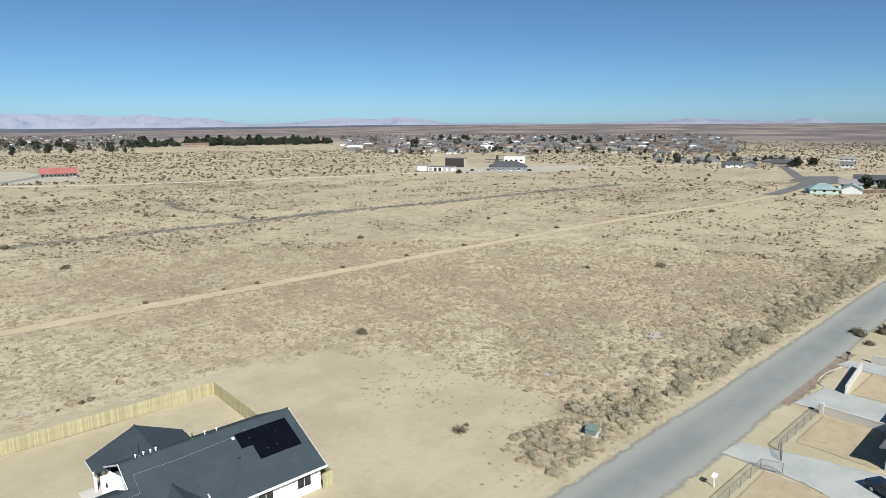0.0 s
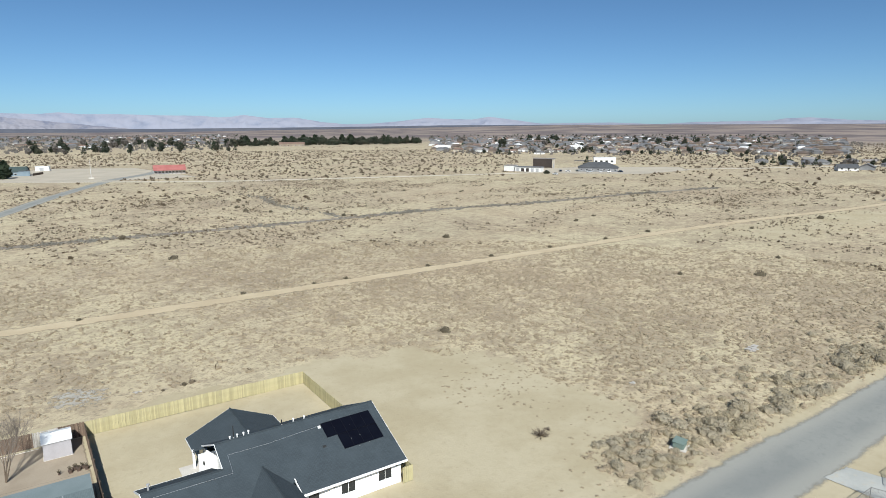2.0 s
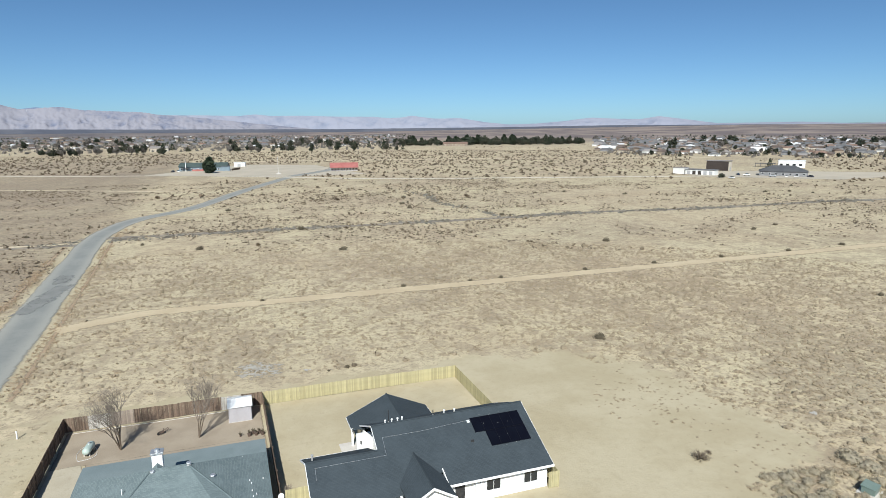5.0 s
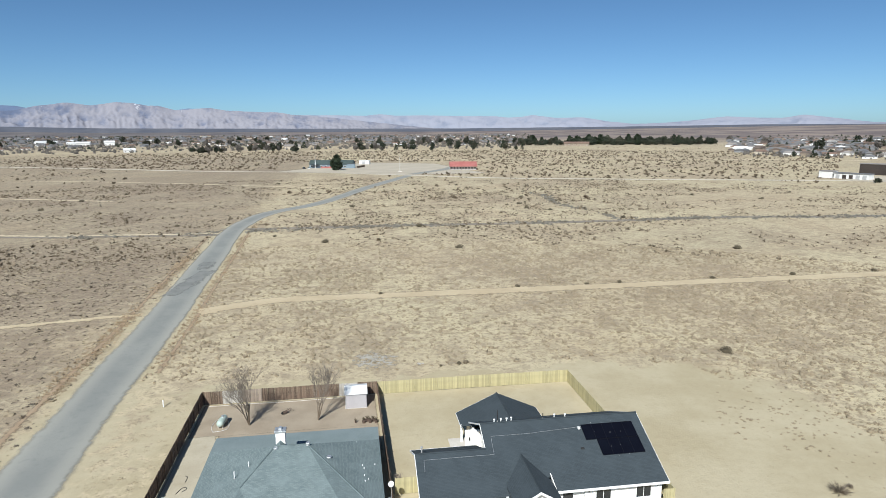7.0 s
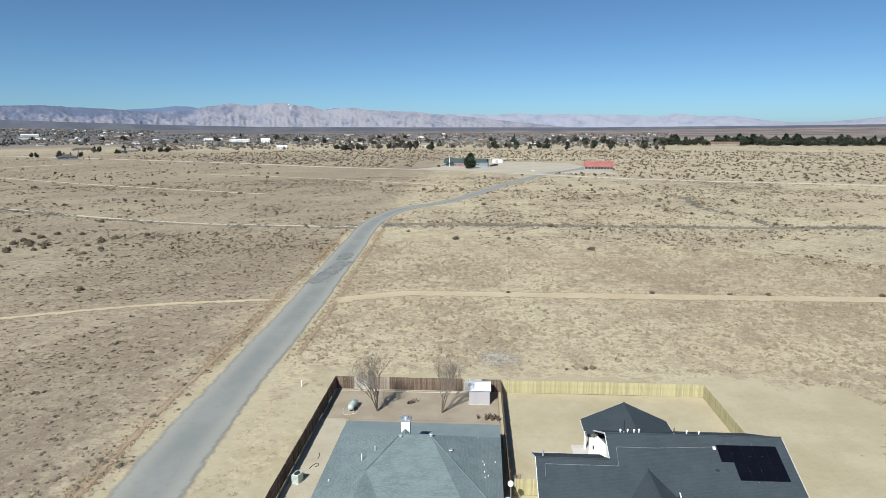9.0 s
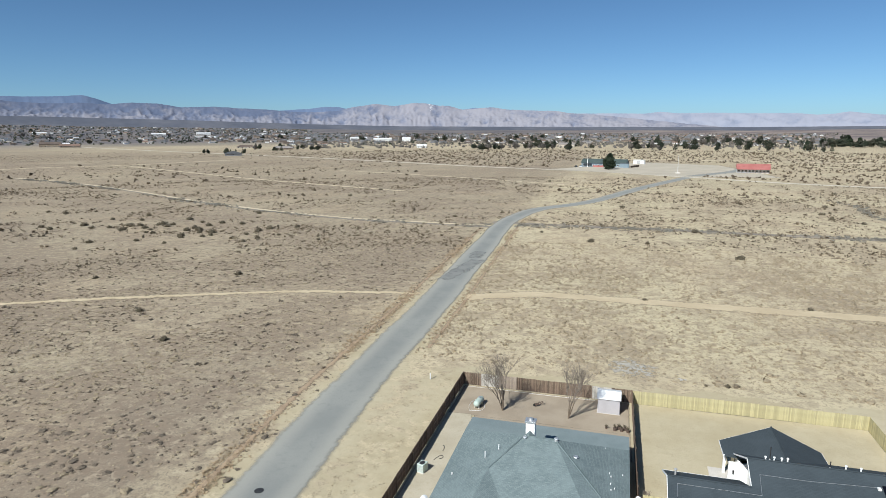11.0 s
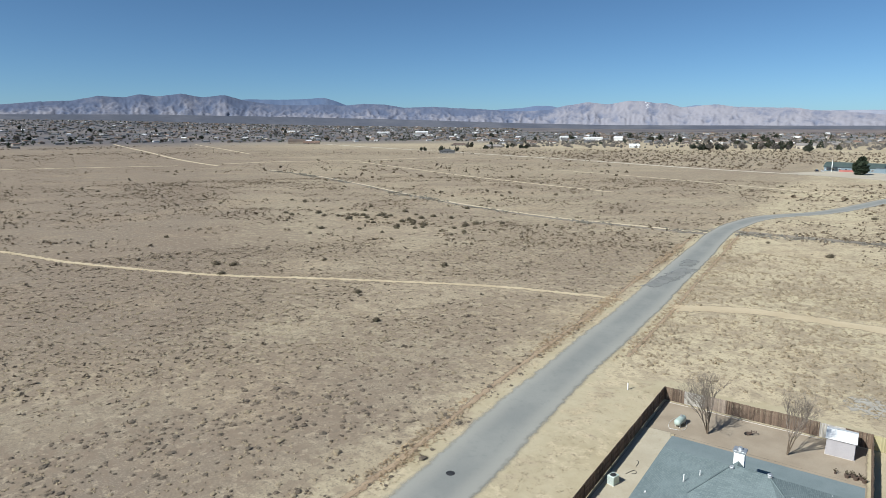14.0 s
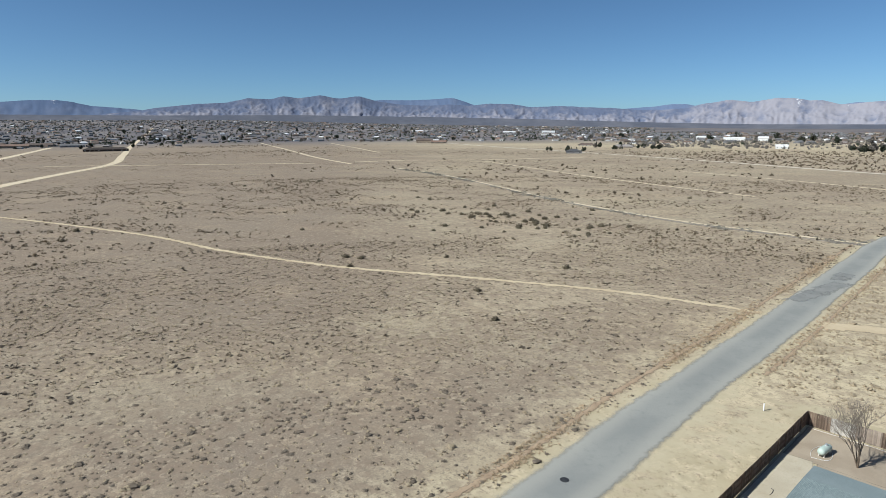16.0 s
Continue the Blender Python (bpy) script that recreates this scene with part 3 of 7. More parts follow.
patch("asphalt_patch", [(-38.9, 160), (-36.6, 160), (-36.6, 168), (-39.4, 168)], FRESHTAR, 0.075, "darker cracked patch in the worn asphalt", "road patch", 1.4)
TRACKS = [
    ([(-30, 120.5), (-17, 127), (8, 127.2), (46, 127), (100, 127), (143, 127), (192, 127), (240, 124), (290, 119), (335, 117)], 4.4),
    ([(-40.3, 121), (-55, 118.5), (-70, 114.4), (-102, 100), (-130, 86), (-170, 74), (-218, 66), (-301, 39), (-420, -10)], 2.0),
    ([(-380, 20), (-466, 63), (-547, 110), (-680, 187), (-900, 262), (-1489, 460), (-2500, 838)], 9.0),
    ([(-700, 60), (-884, 123), (-1324, 263)], 10.0),
    ([(-1313, 671), (-885, 498), (-642, 397), (-497, 347)], 4.5),
    ([(-521, 367), (-504, 429), (-455, 481), (-427, 550), (-402, 600)], 6.0),
    ([(-435, 468), (-318, 410), (-240, 372), (-167, 342), (-116, 323)], 3.0),
    ([(-45, 216), (-56, 216), (-77, 218), (-95, 219), (-111, 222), (-151, 234), (-198, 253), (-280, 292), (-354, 322), (-416, 338)], 2.6),
    ([(-1162, 761), (-863, 616), (-691, 531)], 4.0),
    ([(-226, 467), (-142, 436), (-75, 404), (-8, 368)], 3.0),
    ([(-680, 128), (-637, 185), (-580, 266), (-532, 329)], 5.0),
    ([(-30, 700), (90, 690), (330, 640), (520, 560)], 9.0),
]
for k, (line, w) in enumerate(TRACKS):
    strip("dirt_track", line, w, TRACK if k < 2 else PALETRACK, 0.05, "pale sandy dirt track across the dry field", "dirt track", 1.1 if w < 5 else 1.6)
for k in (4, 7):
    strip("drain_bank", [(x * (1 - 3.2 / math.hypot(x, y)), y * (1 - 3.2 / math.hypot(x, y))) for x, y in TRACKS[k][0]], 2.4, BERM, 0.045, "dark brushy bank beside a pale drain", "ditch bank", 0.9)
strip("furrow", [(x - 6.6, y) for x, y in ROAD_W[1:9]], 0.8, FURROW, 0.04, "shallow brown furrow along the street's verge", "ditch", 0.6)
strip("furrow", [(x + 5.9, y) for x, y in ROAD_W[4:9]], 0.6, FURROW, 0.04, "shallow brown furrow along the street's verge", "ditch", 0.5)
strip("wash", [(-46, 224), (-28, 223), (15, 222), (78, 219), (148, 220), (187, 214), (262, 212), (330, 205)], 4.2, BERM, 0.045, "shallow grey gravel wash with stones", "dry wash", 1.4)
patch("parking_lot", [(-60, 520), (-30, 566), (17, 642), (83, 606), (104, 470), (44, 466)], LOTPAVE, 0.09, "pale gravel parking area round the far halls", "parking lot", 3)
patch("parking_lot", [(318, 352), (330, 392), (400, 380), (470, 330), (440, 300), (380, 296)], LOTPAVE, 0.09, "pale paved yard round the white buildings", "parking lot", 3)
patch("rubble_dust", [(0, 91.5), (2.5, 93), (5, 91), (5.2, 88.5), (3, 87.5), (0.8, 88.6)], ASH, 0.03, "pale grey dust patch on the soil", "ground patch", 1.6)
patch("yard_soil", [(-19.4, 69), (2.2, 69), (2.2, 77.5), (-19.4, 77.5)], YARD, 0.03, "bare brown soil of a fenced back yard", "yard", 0.4)
patch("yard_soil", [(-14.5, 63), (2.4, 63), (2.3, 70), (-16.4, 70)], YARD, 0.024, "bare brown soil behind a house", "yard", 0.4)
patch("walkway", [(-19.3, 40), (-14, 40), (-14.6, 63), (-16.6, 69.2), (-19.4, 69)], DUSTY, 0.045, "pale concrete side yard beside a wooden fence", "walkway", 0.25)


# ---- new white house ----
def window(parent, x0, x1, z0, z1, y, panes=2, face=-1, axis="y"):
    """A framed window on a wall; face is the way it looks along the axis."""
    def bx(a0, d0, h0, a1, d1, h1):
        d0, d1 = sorted((y + face * d0, y + face * d1))
        return box(a0, d0, h0, a1, d1, h1) if axis == "y" else box(d0, a0, h0, d1, a1, h1)
    w = bx(x0 - 0.07, 0.002, z0 - 0.07, x1 + 0.07, 0.06, z1 + 0.07)
    ob = part("window", w, TRIMWHITE, parent, "white-framed sliding window")
    step = (x1 - x0) / panes
    for i in range(panes):
        part("pane", bx(x0 + i * step + 0.03, 0.061, z0, x0 + (i + 1) * step - 0.03, 0.075, z1), PANE, ob)
    part("window_sill", bx(x0 - 0.1, 0.061, z0 - 0.1, x1 + 0.1, 0.11, z0 - 0.04), TRIMWHITE, ob)
    return ob


def vent_pipe(parent, x, y, z, h=0.35, r=0.06, mat=None, hood=False):
    ob = part("vent_pipe", tube((x, y, z - 0.25), (x, y, z + h), r, r, 8), mat or TRIMWHITE, parent, "short roof vent pipe")
    part("flashing", tube((x, y, z - 0.1), (x, y, z + 0.05), r * 1.9, r * 1.1, 10), GREYPIPE, ob)
    if hood:
        part("cap", tube((x, y, z + h), (x, y, z + h + 0.09), r * 1.9, r * 1.5, 10), mat or GALV, ob)
    return ob


def new_house():
    ox, oy = 16.6, 56.0
    t = thing("house", ox, oy, 0, "new white stucco house with charcoal shingle roof and solar panels", "house")
    P = 0.45

    def w2(pts):
        return [(x - ox, y - oy, z) for x, y, z in pts]

    def zf(y):
        return 2.65 + P * (y - 48.4)

    def wall(pts_base, name="wall"):
        bm = bmesh.new()
        for x0, y0, x1, y1, h in pts_base:
            add_box(bm, x0 - ox, y0 - oy, 0.0, x1 - ox, y1 - oy, h)
        return part(name, bm, STUCCO, t)
    # walls, 0.2 thick
    wall([(20.4, 49.05, 28.0, 49.25, 2.62)])
    wall([(27.8, 49.25, 28.0, 62.4, 2.62)])
    wall([(20.2, 62.4, 28.0, 62.6, 2.62)])
    wall([(13.2, 53.0, 13.4, 61.2, 2.62)])
    wall([(11.45, 61.2, 13.4, 61.4, 2.5)])
    wall([(12.3, 61.4, 12.5, 64.9, 2.62)])
    wall([(5.6, 57.0, 12.3, 57.2, 2.62)])
    wall([(5.6, 49.0, 5.8, 57.0, 2.62)])
    wall([(17.6, 49.25, 20.4, 49.45, 2.62)])
    wall([(20.4, 49.25, 20.6, 51.0, 2.62)])
    wall([(12.8, 46.6, 17.6, 46.8, 2.62)])
    wall([(17.4, 46.8, 17.6, 49.25, 2.62)])
    wall([(5.8, 49.0, 12.8, 49.2, 2.62)])
    wall([(12.8, 46.8, 13.0, 49.2, 2.62)])
    wall([(12.5, 64.9, 20.2, 65.0, 2.62)])
    wall([(20.0, 62.6, 20.2, 64.9, 2.62)])
    # gable walls
    def gable(pts, d):
        bm = bmesh.new()
        a = [bm.verts.new(p) for p in w2(pts)]
        b = [bm.verts.new((p[0] + d[0], p[1] + d[1], p[2])) for p in w2(pts)]
        k = len(a)
        bm.faces.new(a), bm.faces.new(b[::-1])
        for i in range(k):
            bm.faces.new((a[i], b[i], b[(i + 1) % k], a[(i + 1) % k]))
        part("gable_wall", bm, STUCCO, t)
    gable([(28.0, 49.1, 2.62), (28.0, 62.5, 2.62), (28.0, 55.8, 5.78)], (-0.15, 0))
    gable([(13.2, 53.2, 2.62), (13.2, 61.2, 2.62), (13.2, 61.2, 3.3), (13.2, 55.8, 5.75), (13.2, 53.4, 4.7)], (0.15, 0))
    gable([(5.6, 49.1, 2.62), (5.6, 57.1, 2.62), (5.6, 53.1, 4.45)], (0.15, 0))
    gable([(12.9, 46.6, 2.62), (17.5, 46.6, 2.62), (15.2, 46.6, 4.1)], (0, 0.12))
    # roof planes
    th = 0.16
    rp = lambda pts, label="": part("roof", slab(w2(pts), th), ROOF_DARK, t, label)
    rp([(17.55, 48.4, zf(48.4)), (28.35, 48.4, zf(48.4)), (28.35, 55.8, 6.0), (17.55, 55.8, 6.0)])
    rp([(11.9, 50.0, zf(50.0)), (17.55, 50.0, zf(50.0)), (17.55, 55.8, 6.0), (11.9, 55.8, 6.0)])
    rp([(5.1, 48.4, zf(48.4)), (11.9, 48.4, zf(48.4)), (11.9, 53.1, zf(53.1)), (5.1, 53.1, zf(53.1))])
    rp([(11.9, 48.4, zf(48.4)), (14.6, 48.4, zf(48.4)), (17.5, 50.0, zf(50.0)), (11.9, 50.0, zf(50.0))])
    rp([(28.35, 63.0, 2.65), (12.0, 63.0, 2.65), (11.9, 55.8, 6.0), (28.35, 55.8, 6.0)])
    rp([(11.9, 57.7, 2.65), (5.1, 57.7, 2.65), (5.1, 53.1, zf(53.1)), (11.9, 53.1, zf(53.1))])
    # rear wing
    rp([(11.1, 62.3, 2.65), (15.85, 57.5, 4.8), (15.85, 65.3, 4.8), (11.1, 65.3, 2.65)][::-1])
    rp([(20.6, 62.3, 2.65), (20.6, 65.3, 2.65), (15.85, 65.3, 4.8), (15.85, 57.5, 4.8)][::-1])
    # entry gable
    rp([(17.35, 45.9, 3.1), (15.2, 45.9, 4.38), (15.2, 52.3, 4.38), (17.35, 49.5, 3.1)])
    rp([(13.05, 45.9, 3.1), (13.05, 49.5, 3.1), (15.2, 52.3, 4.38), (15.2, 45.9, 4.38)])
    # fascias and rakes
    def rail(p0, p1, h=0.2, w=0.05):
        bm = bmesh.new()
        a, b = Vector(w2([p0])[0]), Vector(w2([p1])[0])
        d = (b - a)
        side = Vector((-d.y, d.x, 0)).normalized() * w / 2
        vs = [bm.verts.new(q) for q in (a - side, a + side, b + side, b - side)]
        lo = [bm.verts.new(q.co - Vector((0, 0, h))) for q in vs]
        bm.faces.new(vs), bm.faces.new(lo[::-1])
        for i in range(4):
            bm.faces.new((vs[i], lo[i], lo[(i + 1) % 4], vs[(i + 1) % 4]))
        part("fascia", bm, TRIMWHITE, t, "white painted fascia board")
    e = 0.03
    rail((17.5, 48.37, zf(48.4) + e), (28.4, 48.37, zf(48.4) + e), 0.24)
    rail((28.37, 48.4, zf(48.4) + 0.01), (28.37, 55.8, 6.01), 0.16, 0.03)
    rail((28.37, 55.8, 6.01), (28.37, 63.0, 2.66), 0.16, 0.03)
    rail((17.5, 48.4, zf(48.4) + 0.05), (17.42, 50.1, zf(50.1) + 0.06), 0.2, 0.09)
    rail((11.88, 53.1, zf(53.1) + e), (11.88, 55.8, 6.0 + e), 0.16)
    rail((11.88, 55.8, 6.0 + e), (11.98, 62.3, 2.95), 0.16)
    rail((5.07, 48.4, zf(48.4) + e), (5.07, 53.1, zf(53.1) + e), 0.18)
    rail((5.07, 53.1, zf(53.1) + e), (5.07, 57.7, 2.68), 0.18)
    rail((5.1, 57.72, 2.66), (11.9, 57.72, 2.66), 0.16)
    rail((11.08, 62.25, 2.67), (11.08, 65.3, 2.67), 0.16, 0.03)
    rail((11.05, 62.24, 2.72), (12.9, 62.24, 2.72), 0.22)
    rail((11.1, 65.33, 2.64), (15.85, 65.33, 4.79), 0.18, 0.03)
    rail((15.85, 65.33, 4.79), (20.6, 65.33, 2.64), 0.18, 0.03)
    rail((20.62, 62.3, 2.64), (20.62, 65.3, 2.64), 0.18, 0.03)
    rail((15.2, 45.87, 4.42), (17.4, 45.87, 3.11), 0.24)
    rail((13.0, 45.87, 3.11), (15.2, 45.87, 4.42), 0.24)
    # ridge caps
    for a, b in (((11.9, 55.8, 6.0), (28.35, 55.8, 6.0)), ((5.1, 53.1, zf(53.1)), (11.9, 53.1, zf(53.1))), ((15.85, 58, 4.8), (15.85, 65.3, 4.8)), ((15.2, 45.95, 4.38), (15.2, 52.2, 4.38))):
        bm = bmesh.new()
        pa, pb = Vector(w2([a])[0]), Vector(w2([b])[0])
        add_tube(bm, pa, pb, 0.09, 0.09, 6)
        part("ridge_cap", bm, ROOF_DARK, t)
    window(t, 21.5 - ox, 22.95 - ox, 0.95, 2.12, 49.05 - oy)
    window(t, 25.45 - ox, 26.9 - ox, 0.95, 2.12, 49.05 - oy)
    # porch light, patio post, patio slab, entry door, wall lamp
    part("wall_lamp", box(27.45 - ox, 48.9 - oy, 1.95, 27.58 - ox, 49.05 - oy, 2.2, bevel=0.02), BLACKMETAL, t, "small dark wall lamp")
    part("wall_lamp", box(20.75 - ox, 48.9 - oy, 1.95, 20.88 - ox, 49.05 - oy, 2.2, bevel=0.02), BLACKMETAL, t, "small dark wall lamp")
    part("wall_lamp", box(11.85 - ox, 61.08 - oy, 1.3, 11.98 - ox, 61.2 - oy, 1.7, bevel=0.02), BLACKMETAL, t, "small dark wall lamp")
    part("patio_post", box(11.3 - ox, 63.3 - oy, 0, 11.55 - ox, 63.55 - oy, 2.5, bevel=0.01), TRIMWHITE, t, "white square patio post")
    part("patio_slab", box(10.0 - ox, 61.45 - oy, 0, 12.3 - ox, 64.2 - oy, 0.09, bevel=0.01), BLOCK, t, "pale concrete patio slab")
    part("patio_door", box(12.24 - ox, 62.75 - oy, 0.05, 12.3 - ox, 64.6 - oy, 2.1), PANE, t, "dark glass patio door")
    part("entry_door", box(18.4 - ox, 49.19 - oy, 0.05, 19.35 - ox, 49.25 - oy, 2.1), BLACKMETAL, t, "dark front door")
    part("attic_vent", box(5.55 - ox, 53.0 - oy, 3.3, 5.6 - ox, 53.5 - oy, 3.8), BLACKMETAL, t)
    # solar panels: modules on the front slope
    nrm = Vector((0, -P, 1)).normalized()
    up = Vector((0, 1, P)).normalized()

    def module(x, y, w, h):
        bm = bmesh.new()
        o = Vector((x - ox, y - oy, zf(y) + 0.06))
        X = Vector((1, 0, 0))
        c = [o, o + X * w, o + X * w + up * h, o + up * h]
        a = [bm.verts.new(q + nrm * 0.04) for q in c]
        b = [bm.verts.new(q) for q in c]
        bm.faces.new(a), bm.faces.new(b[::-1])
        for i in range(4):
            bm.faces.new((a[i], b[i], b[(i + 1) % 4], a[(i + 1) % 4]))
        m = part("solar_panel", bm, SOLAR, t, "black glass solar panel")
        bm = bmesh.new()
        for p, q in ((c[0], c[1]), (c[1], c[2]), (c[2], c[3]), (c[3], c[0])):
            add_tube(bm, p + nrm * 0.042, q + nrm * 0.042, 0.014, 0.014, 4)
        part("panel_frame", bm, SOLARFRAME, m)
        return m
    W, Hh = 1.06, 1.82
    for y, x0, k in ((51.4, 23.08, 4), (53.1, 22.0, 5)):
        for i in range(k):
            module(x0 + i * (W + 0.02), y, W, Hh)
    # bright clamp dots between modules
    for x, y in ((23.15, 54.9), (24.2, 54.8), (25.3, 54.9), (25.8, 53.7), (24.7, 53.7), (25.2, 52.3), (24.2, 52.2), (24.6, 51.2), (25.7, 51.3), (23.2, 53.9)):
        part("clamp", box(x - ox - 0.022, y - oy - 0.022, zf(y) + 0.10, x - ox + 0.022, y - oy + 0.022, zf(y) + 0.135), GREYPIPE, t)
    # conduit across the roof
    bm = bmesh.new()
    path = [(22.0, 54.6), (16.5, 54.3), (12.7, 54.3), (12.6, 52.4), (5.9, 52.4), (5.85, 51.2)]
    for (xa, ya), (xb, yb) in zip(path, path[1:]):
        add_tube(bm, (xa - ox, ya - oy, zf(ya) + 0.06), (xb - ox, yb - oy, zf(yb) + 0.06), 0.016, 0.016, 5)
    part("conduit", bm, GALV, t, "thin grey metal conduit")
    part("junction_box", box(21.6 - ox, 54.3 - oy, zf(54.4), 21.85 - ox, 54.6 - oy, zf(54.4) + 0.2, bevel=0.02), TRIMWHITE, t)
    for x, y in ((13.4, 55.95), (14.1, 56.0), (14.7, 56.0), (15.2, 56.1), (19.7, 56.1), (20.8, 56.0)):
        vent_pipe(t, x - ox, y - oy, 5.95, 0.28, 0.06, TRIMWHITE, True)
    vent_pipe(t, 18.5 - ox, 56.1 - oy, 5.95, 0.55, 0.05, BLACKMETAL)
    vent_pipe(t, 13.9 - ox, 56.6 - oy, 5.75, 1.2, 0.045, BLACKMETAL)
    vent_pipe(t, 5.9 - ox, 54.4 - oy, 4.1, 0.6, 0.08, GREYPIPE, True)
    part("roof_vent", box(21.2 - ox, 52.2 - oy, zf(52.2) - 0.05, 21.5 - ox, 52.4 - oy, zf(52.3) + 0.12), BLACKMETAL, t)
    return t


new_house()


# ---- older house with the grey hip roof ----
def old_house():
    ox, oy = -6.6, 54.0
    t = thing("house", ox, oy, 0, "older house with weathered grey shingle hip roof and white chimney", "house")

    def w2(pts):
        return [(x - ox, y - oy, z) for x, y, z in pts]
    for x0, y0, x1, y1 in ((-14.5, 40, -14.3, 60.0), (1.2, 40, 1.4, 60.0), (-14.3, 59.8, 1.2, 60.0), (-14.3, 40, 1.2, 40.2)):
        part("wall", box(x0 - ox, y0 - oy, 0, x1 - ox, y1 - oy, 2.55), WALLS[0], t)
    RZ, EZ = 5.2, 2.72
    rl, rr, ry = (-8.0, 55.9, RZ), (-5.0, 55.9, RZ), 55.9
    rp = lambda pts, m=ROOF_GREY: part("roof", slab(w2(pts), 0.14), m, t)
    yb = 60.4
    hipl, hipr = (-10.55, 51.0, 4.1), (2.05, 46.6, EZ)
    rp([(-15.05, yb, EZ), (-15.05, 38.5, EZ), (-11.2, 44.5, 3.6), hipl, rl])
    rp([rl, hipl, (-8.6, 47.2, 3.25), (-7.2, 38.5, 2.3), (2.05, 38.5, 2.2), hipr, rr])
    rp([rr, hipr, (2.05, yb, EZ)])
    rp([rl, rr, (2.05, yb, EZ), (-15.05, yb, EZ)])
    rp([hipl, (-11.2, 44.5, 3.6), (-11.6, 38.5, 3.2), (-7.2, 38.5, 2.3), (-8.6, 47.2, 3.25)])
    rp([(-15.05, yb, EZ + 0.01), (2.05, yb, EZ + 0.01), (2.05, 63.5, 2.6), (-15.05, 63.5, 2.6)], ROOF_ROLLED)
    for x in (-14.6, -9, -3.5, 1.6):
        part("patio_post", box(x - ox - 0.06, 63.1 - oy, 0, x - ox + 0.06, 63.22 - oy, 2.48), TRIMWHITE, t)
    for a, b in ((rl, rr), (rl, hipl), (rr, hipr)):
        bm = bmesh.new()
        pa, pb = Vector(w2([a])[0]), Vector(w2([b])[0])
        add_tube(bm, pa, pb, 0.08, 0.08, 6)
        part("ridge_cap", bm, ROOF_GREY, t)
    # chimney
    cx, cy = -7.55, 57.0
    ch = part("chimney", box(cx - ox - 0.45, cy - oy - 0.38, 4.0, cx - ox + 0.45, cy - oy + 0.38, 6.2, bevel=0.02), STUCCO, t, "white stucco chimney")
    part("chimney_cap", box(cx - ox - 0.55, cy - oy - 0.47, 6.2, cx - ox + 0.55, cy - oy + 0.47, 6.4, bevel=0.03), GALV, ch, "dull grey metal chimney cap")
    part("flue", tube((cx - ox, cy - oy, 6.38), (cx - ox, cy - oy, 6.62), 0.24, 0.17, 12), GALV, ch, "grey metal flue cap")
    bm = bmesh.new()
    v = [bm.verts.new(q) for q in w2([(-8.1, 56.55, 4.9), (-7.0, 56.55, 4.9), (-7.55, 56.55, 5.45), (-7.55, 55.9, 5.2)])]
    for q in ((0, 1, 2), (0, 3, 1), (1, 3, 2), (0, 2, 3)):
        bm.faces.new([v[i] for i in q])
    part("chimney_saddle", bm, ROOF_GREY, t)
    # roof vents
    for x, y, z, h, r in ((-11.3, 53.0, 4.0, 0.6, 0.05), (-10.2, 54.1, 4.35, 0.5, 0.045), (-14.0, 50.9, 3.0, 0.1, 0.07), (-7.9, 55.6, 5.1, 0.1, 0.12), (-4.9, 55.8, 5.2, 0.16, 0.12),
                          (-2.9, 54.4, 4.35, 0.16, 0.14), (0.2, 54.3, 3.3, 0.2, 0.045), (0.35, 53.8, 3.3, 0.18, 0.045), (0.35, 52.6, 3.3, 0.16, 0.05), (0.7, 52.1, 3.2, 0.15, 0.04), (0.4, 51.7, 3.25, 0.16, 0.05), (1.4, 55.0, 2.9, 0.16, 0.05), (-0.3, 58.6, 3.3, 0.3, 0.03)):
        vent_pipe(t, x - ox, y - oy, z, h, r, GALV if r > 0.11 else TRIMWHITE, r > 0.11)
    return t


old_house()


def satellite_dish(x, y, z, r, mat, label):
    t = thing("satellite_dish", x, y, 0, label, "satellite dish")
    part("mast", tube((0, 0, 0), (0, 0, z), 0.04, 0.04, 8), GALV, t)
    bm = bmesh.new()
    d = Vector((-0.3, -0.75, 0.62)).normalized()
    u = d.orthogonal().normalized()
    w = d.cross(u)
    rings = []
    for k in range(5):
        rr, dep = r * k / 4, 0.22 * r * (k / 4) ** 2
        rings.append([Vector((0, 0, z + r * 0.6)) + (u * math.cos(a) + w * math.sin(a)) * rr + d * dep for a in (2 * math.pi * i / 18 for i in range(18))])
    for off in (0.0, -0.03):
        prev = None
        for k, ring in enumerate(rings[1:]):
            vs = [bm.verts.new(p + d * off) for p in ring]
            if prev is None:
                bm.faces.new(vs)
            else:
                for i in range(18):
                    bm.faces.new((prev[i], prev[(i + 1) % 18], vs[(i + 1) % 18], vs[i]))
            prev = vs
    part("dish", bm, mat, t, smooth=True)
    c = Vector((0, 0, z + r * 0.6))
    part("feed_arm", tube(c + w * r * 0.9, c + d * r * 0.9, 0.02, 0.02, 5), GALV, t)
    return t


satellite_dish(2.75, 51.6, 2.7, 0.27, TRIMWHITE, "white round satellite dish beside the grey roof")
satellite_dish(2.45, 49.3, 2.1, 0.5, DISHBLUE, "large pale blue dish beside the grey roof")
satellite_dish(-15.6, 47.4, 2.0, 0.4, GALV, "grey dish on a mast in the side yard")


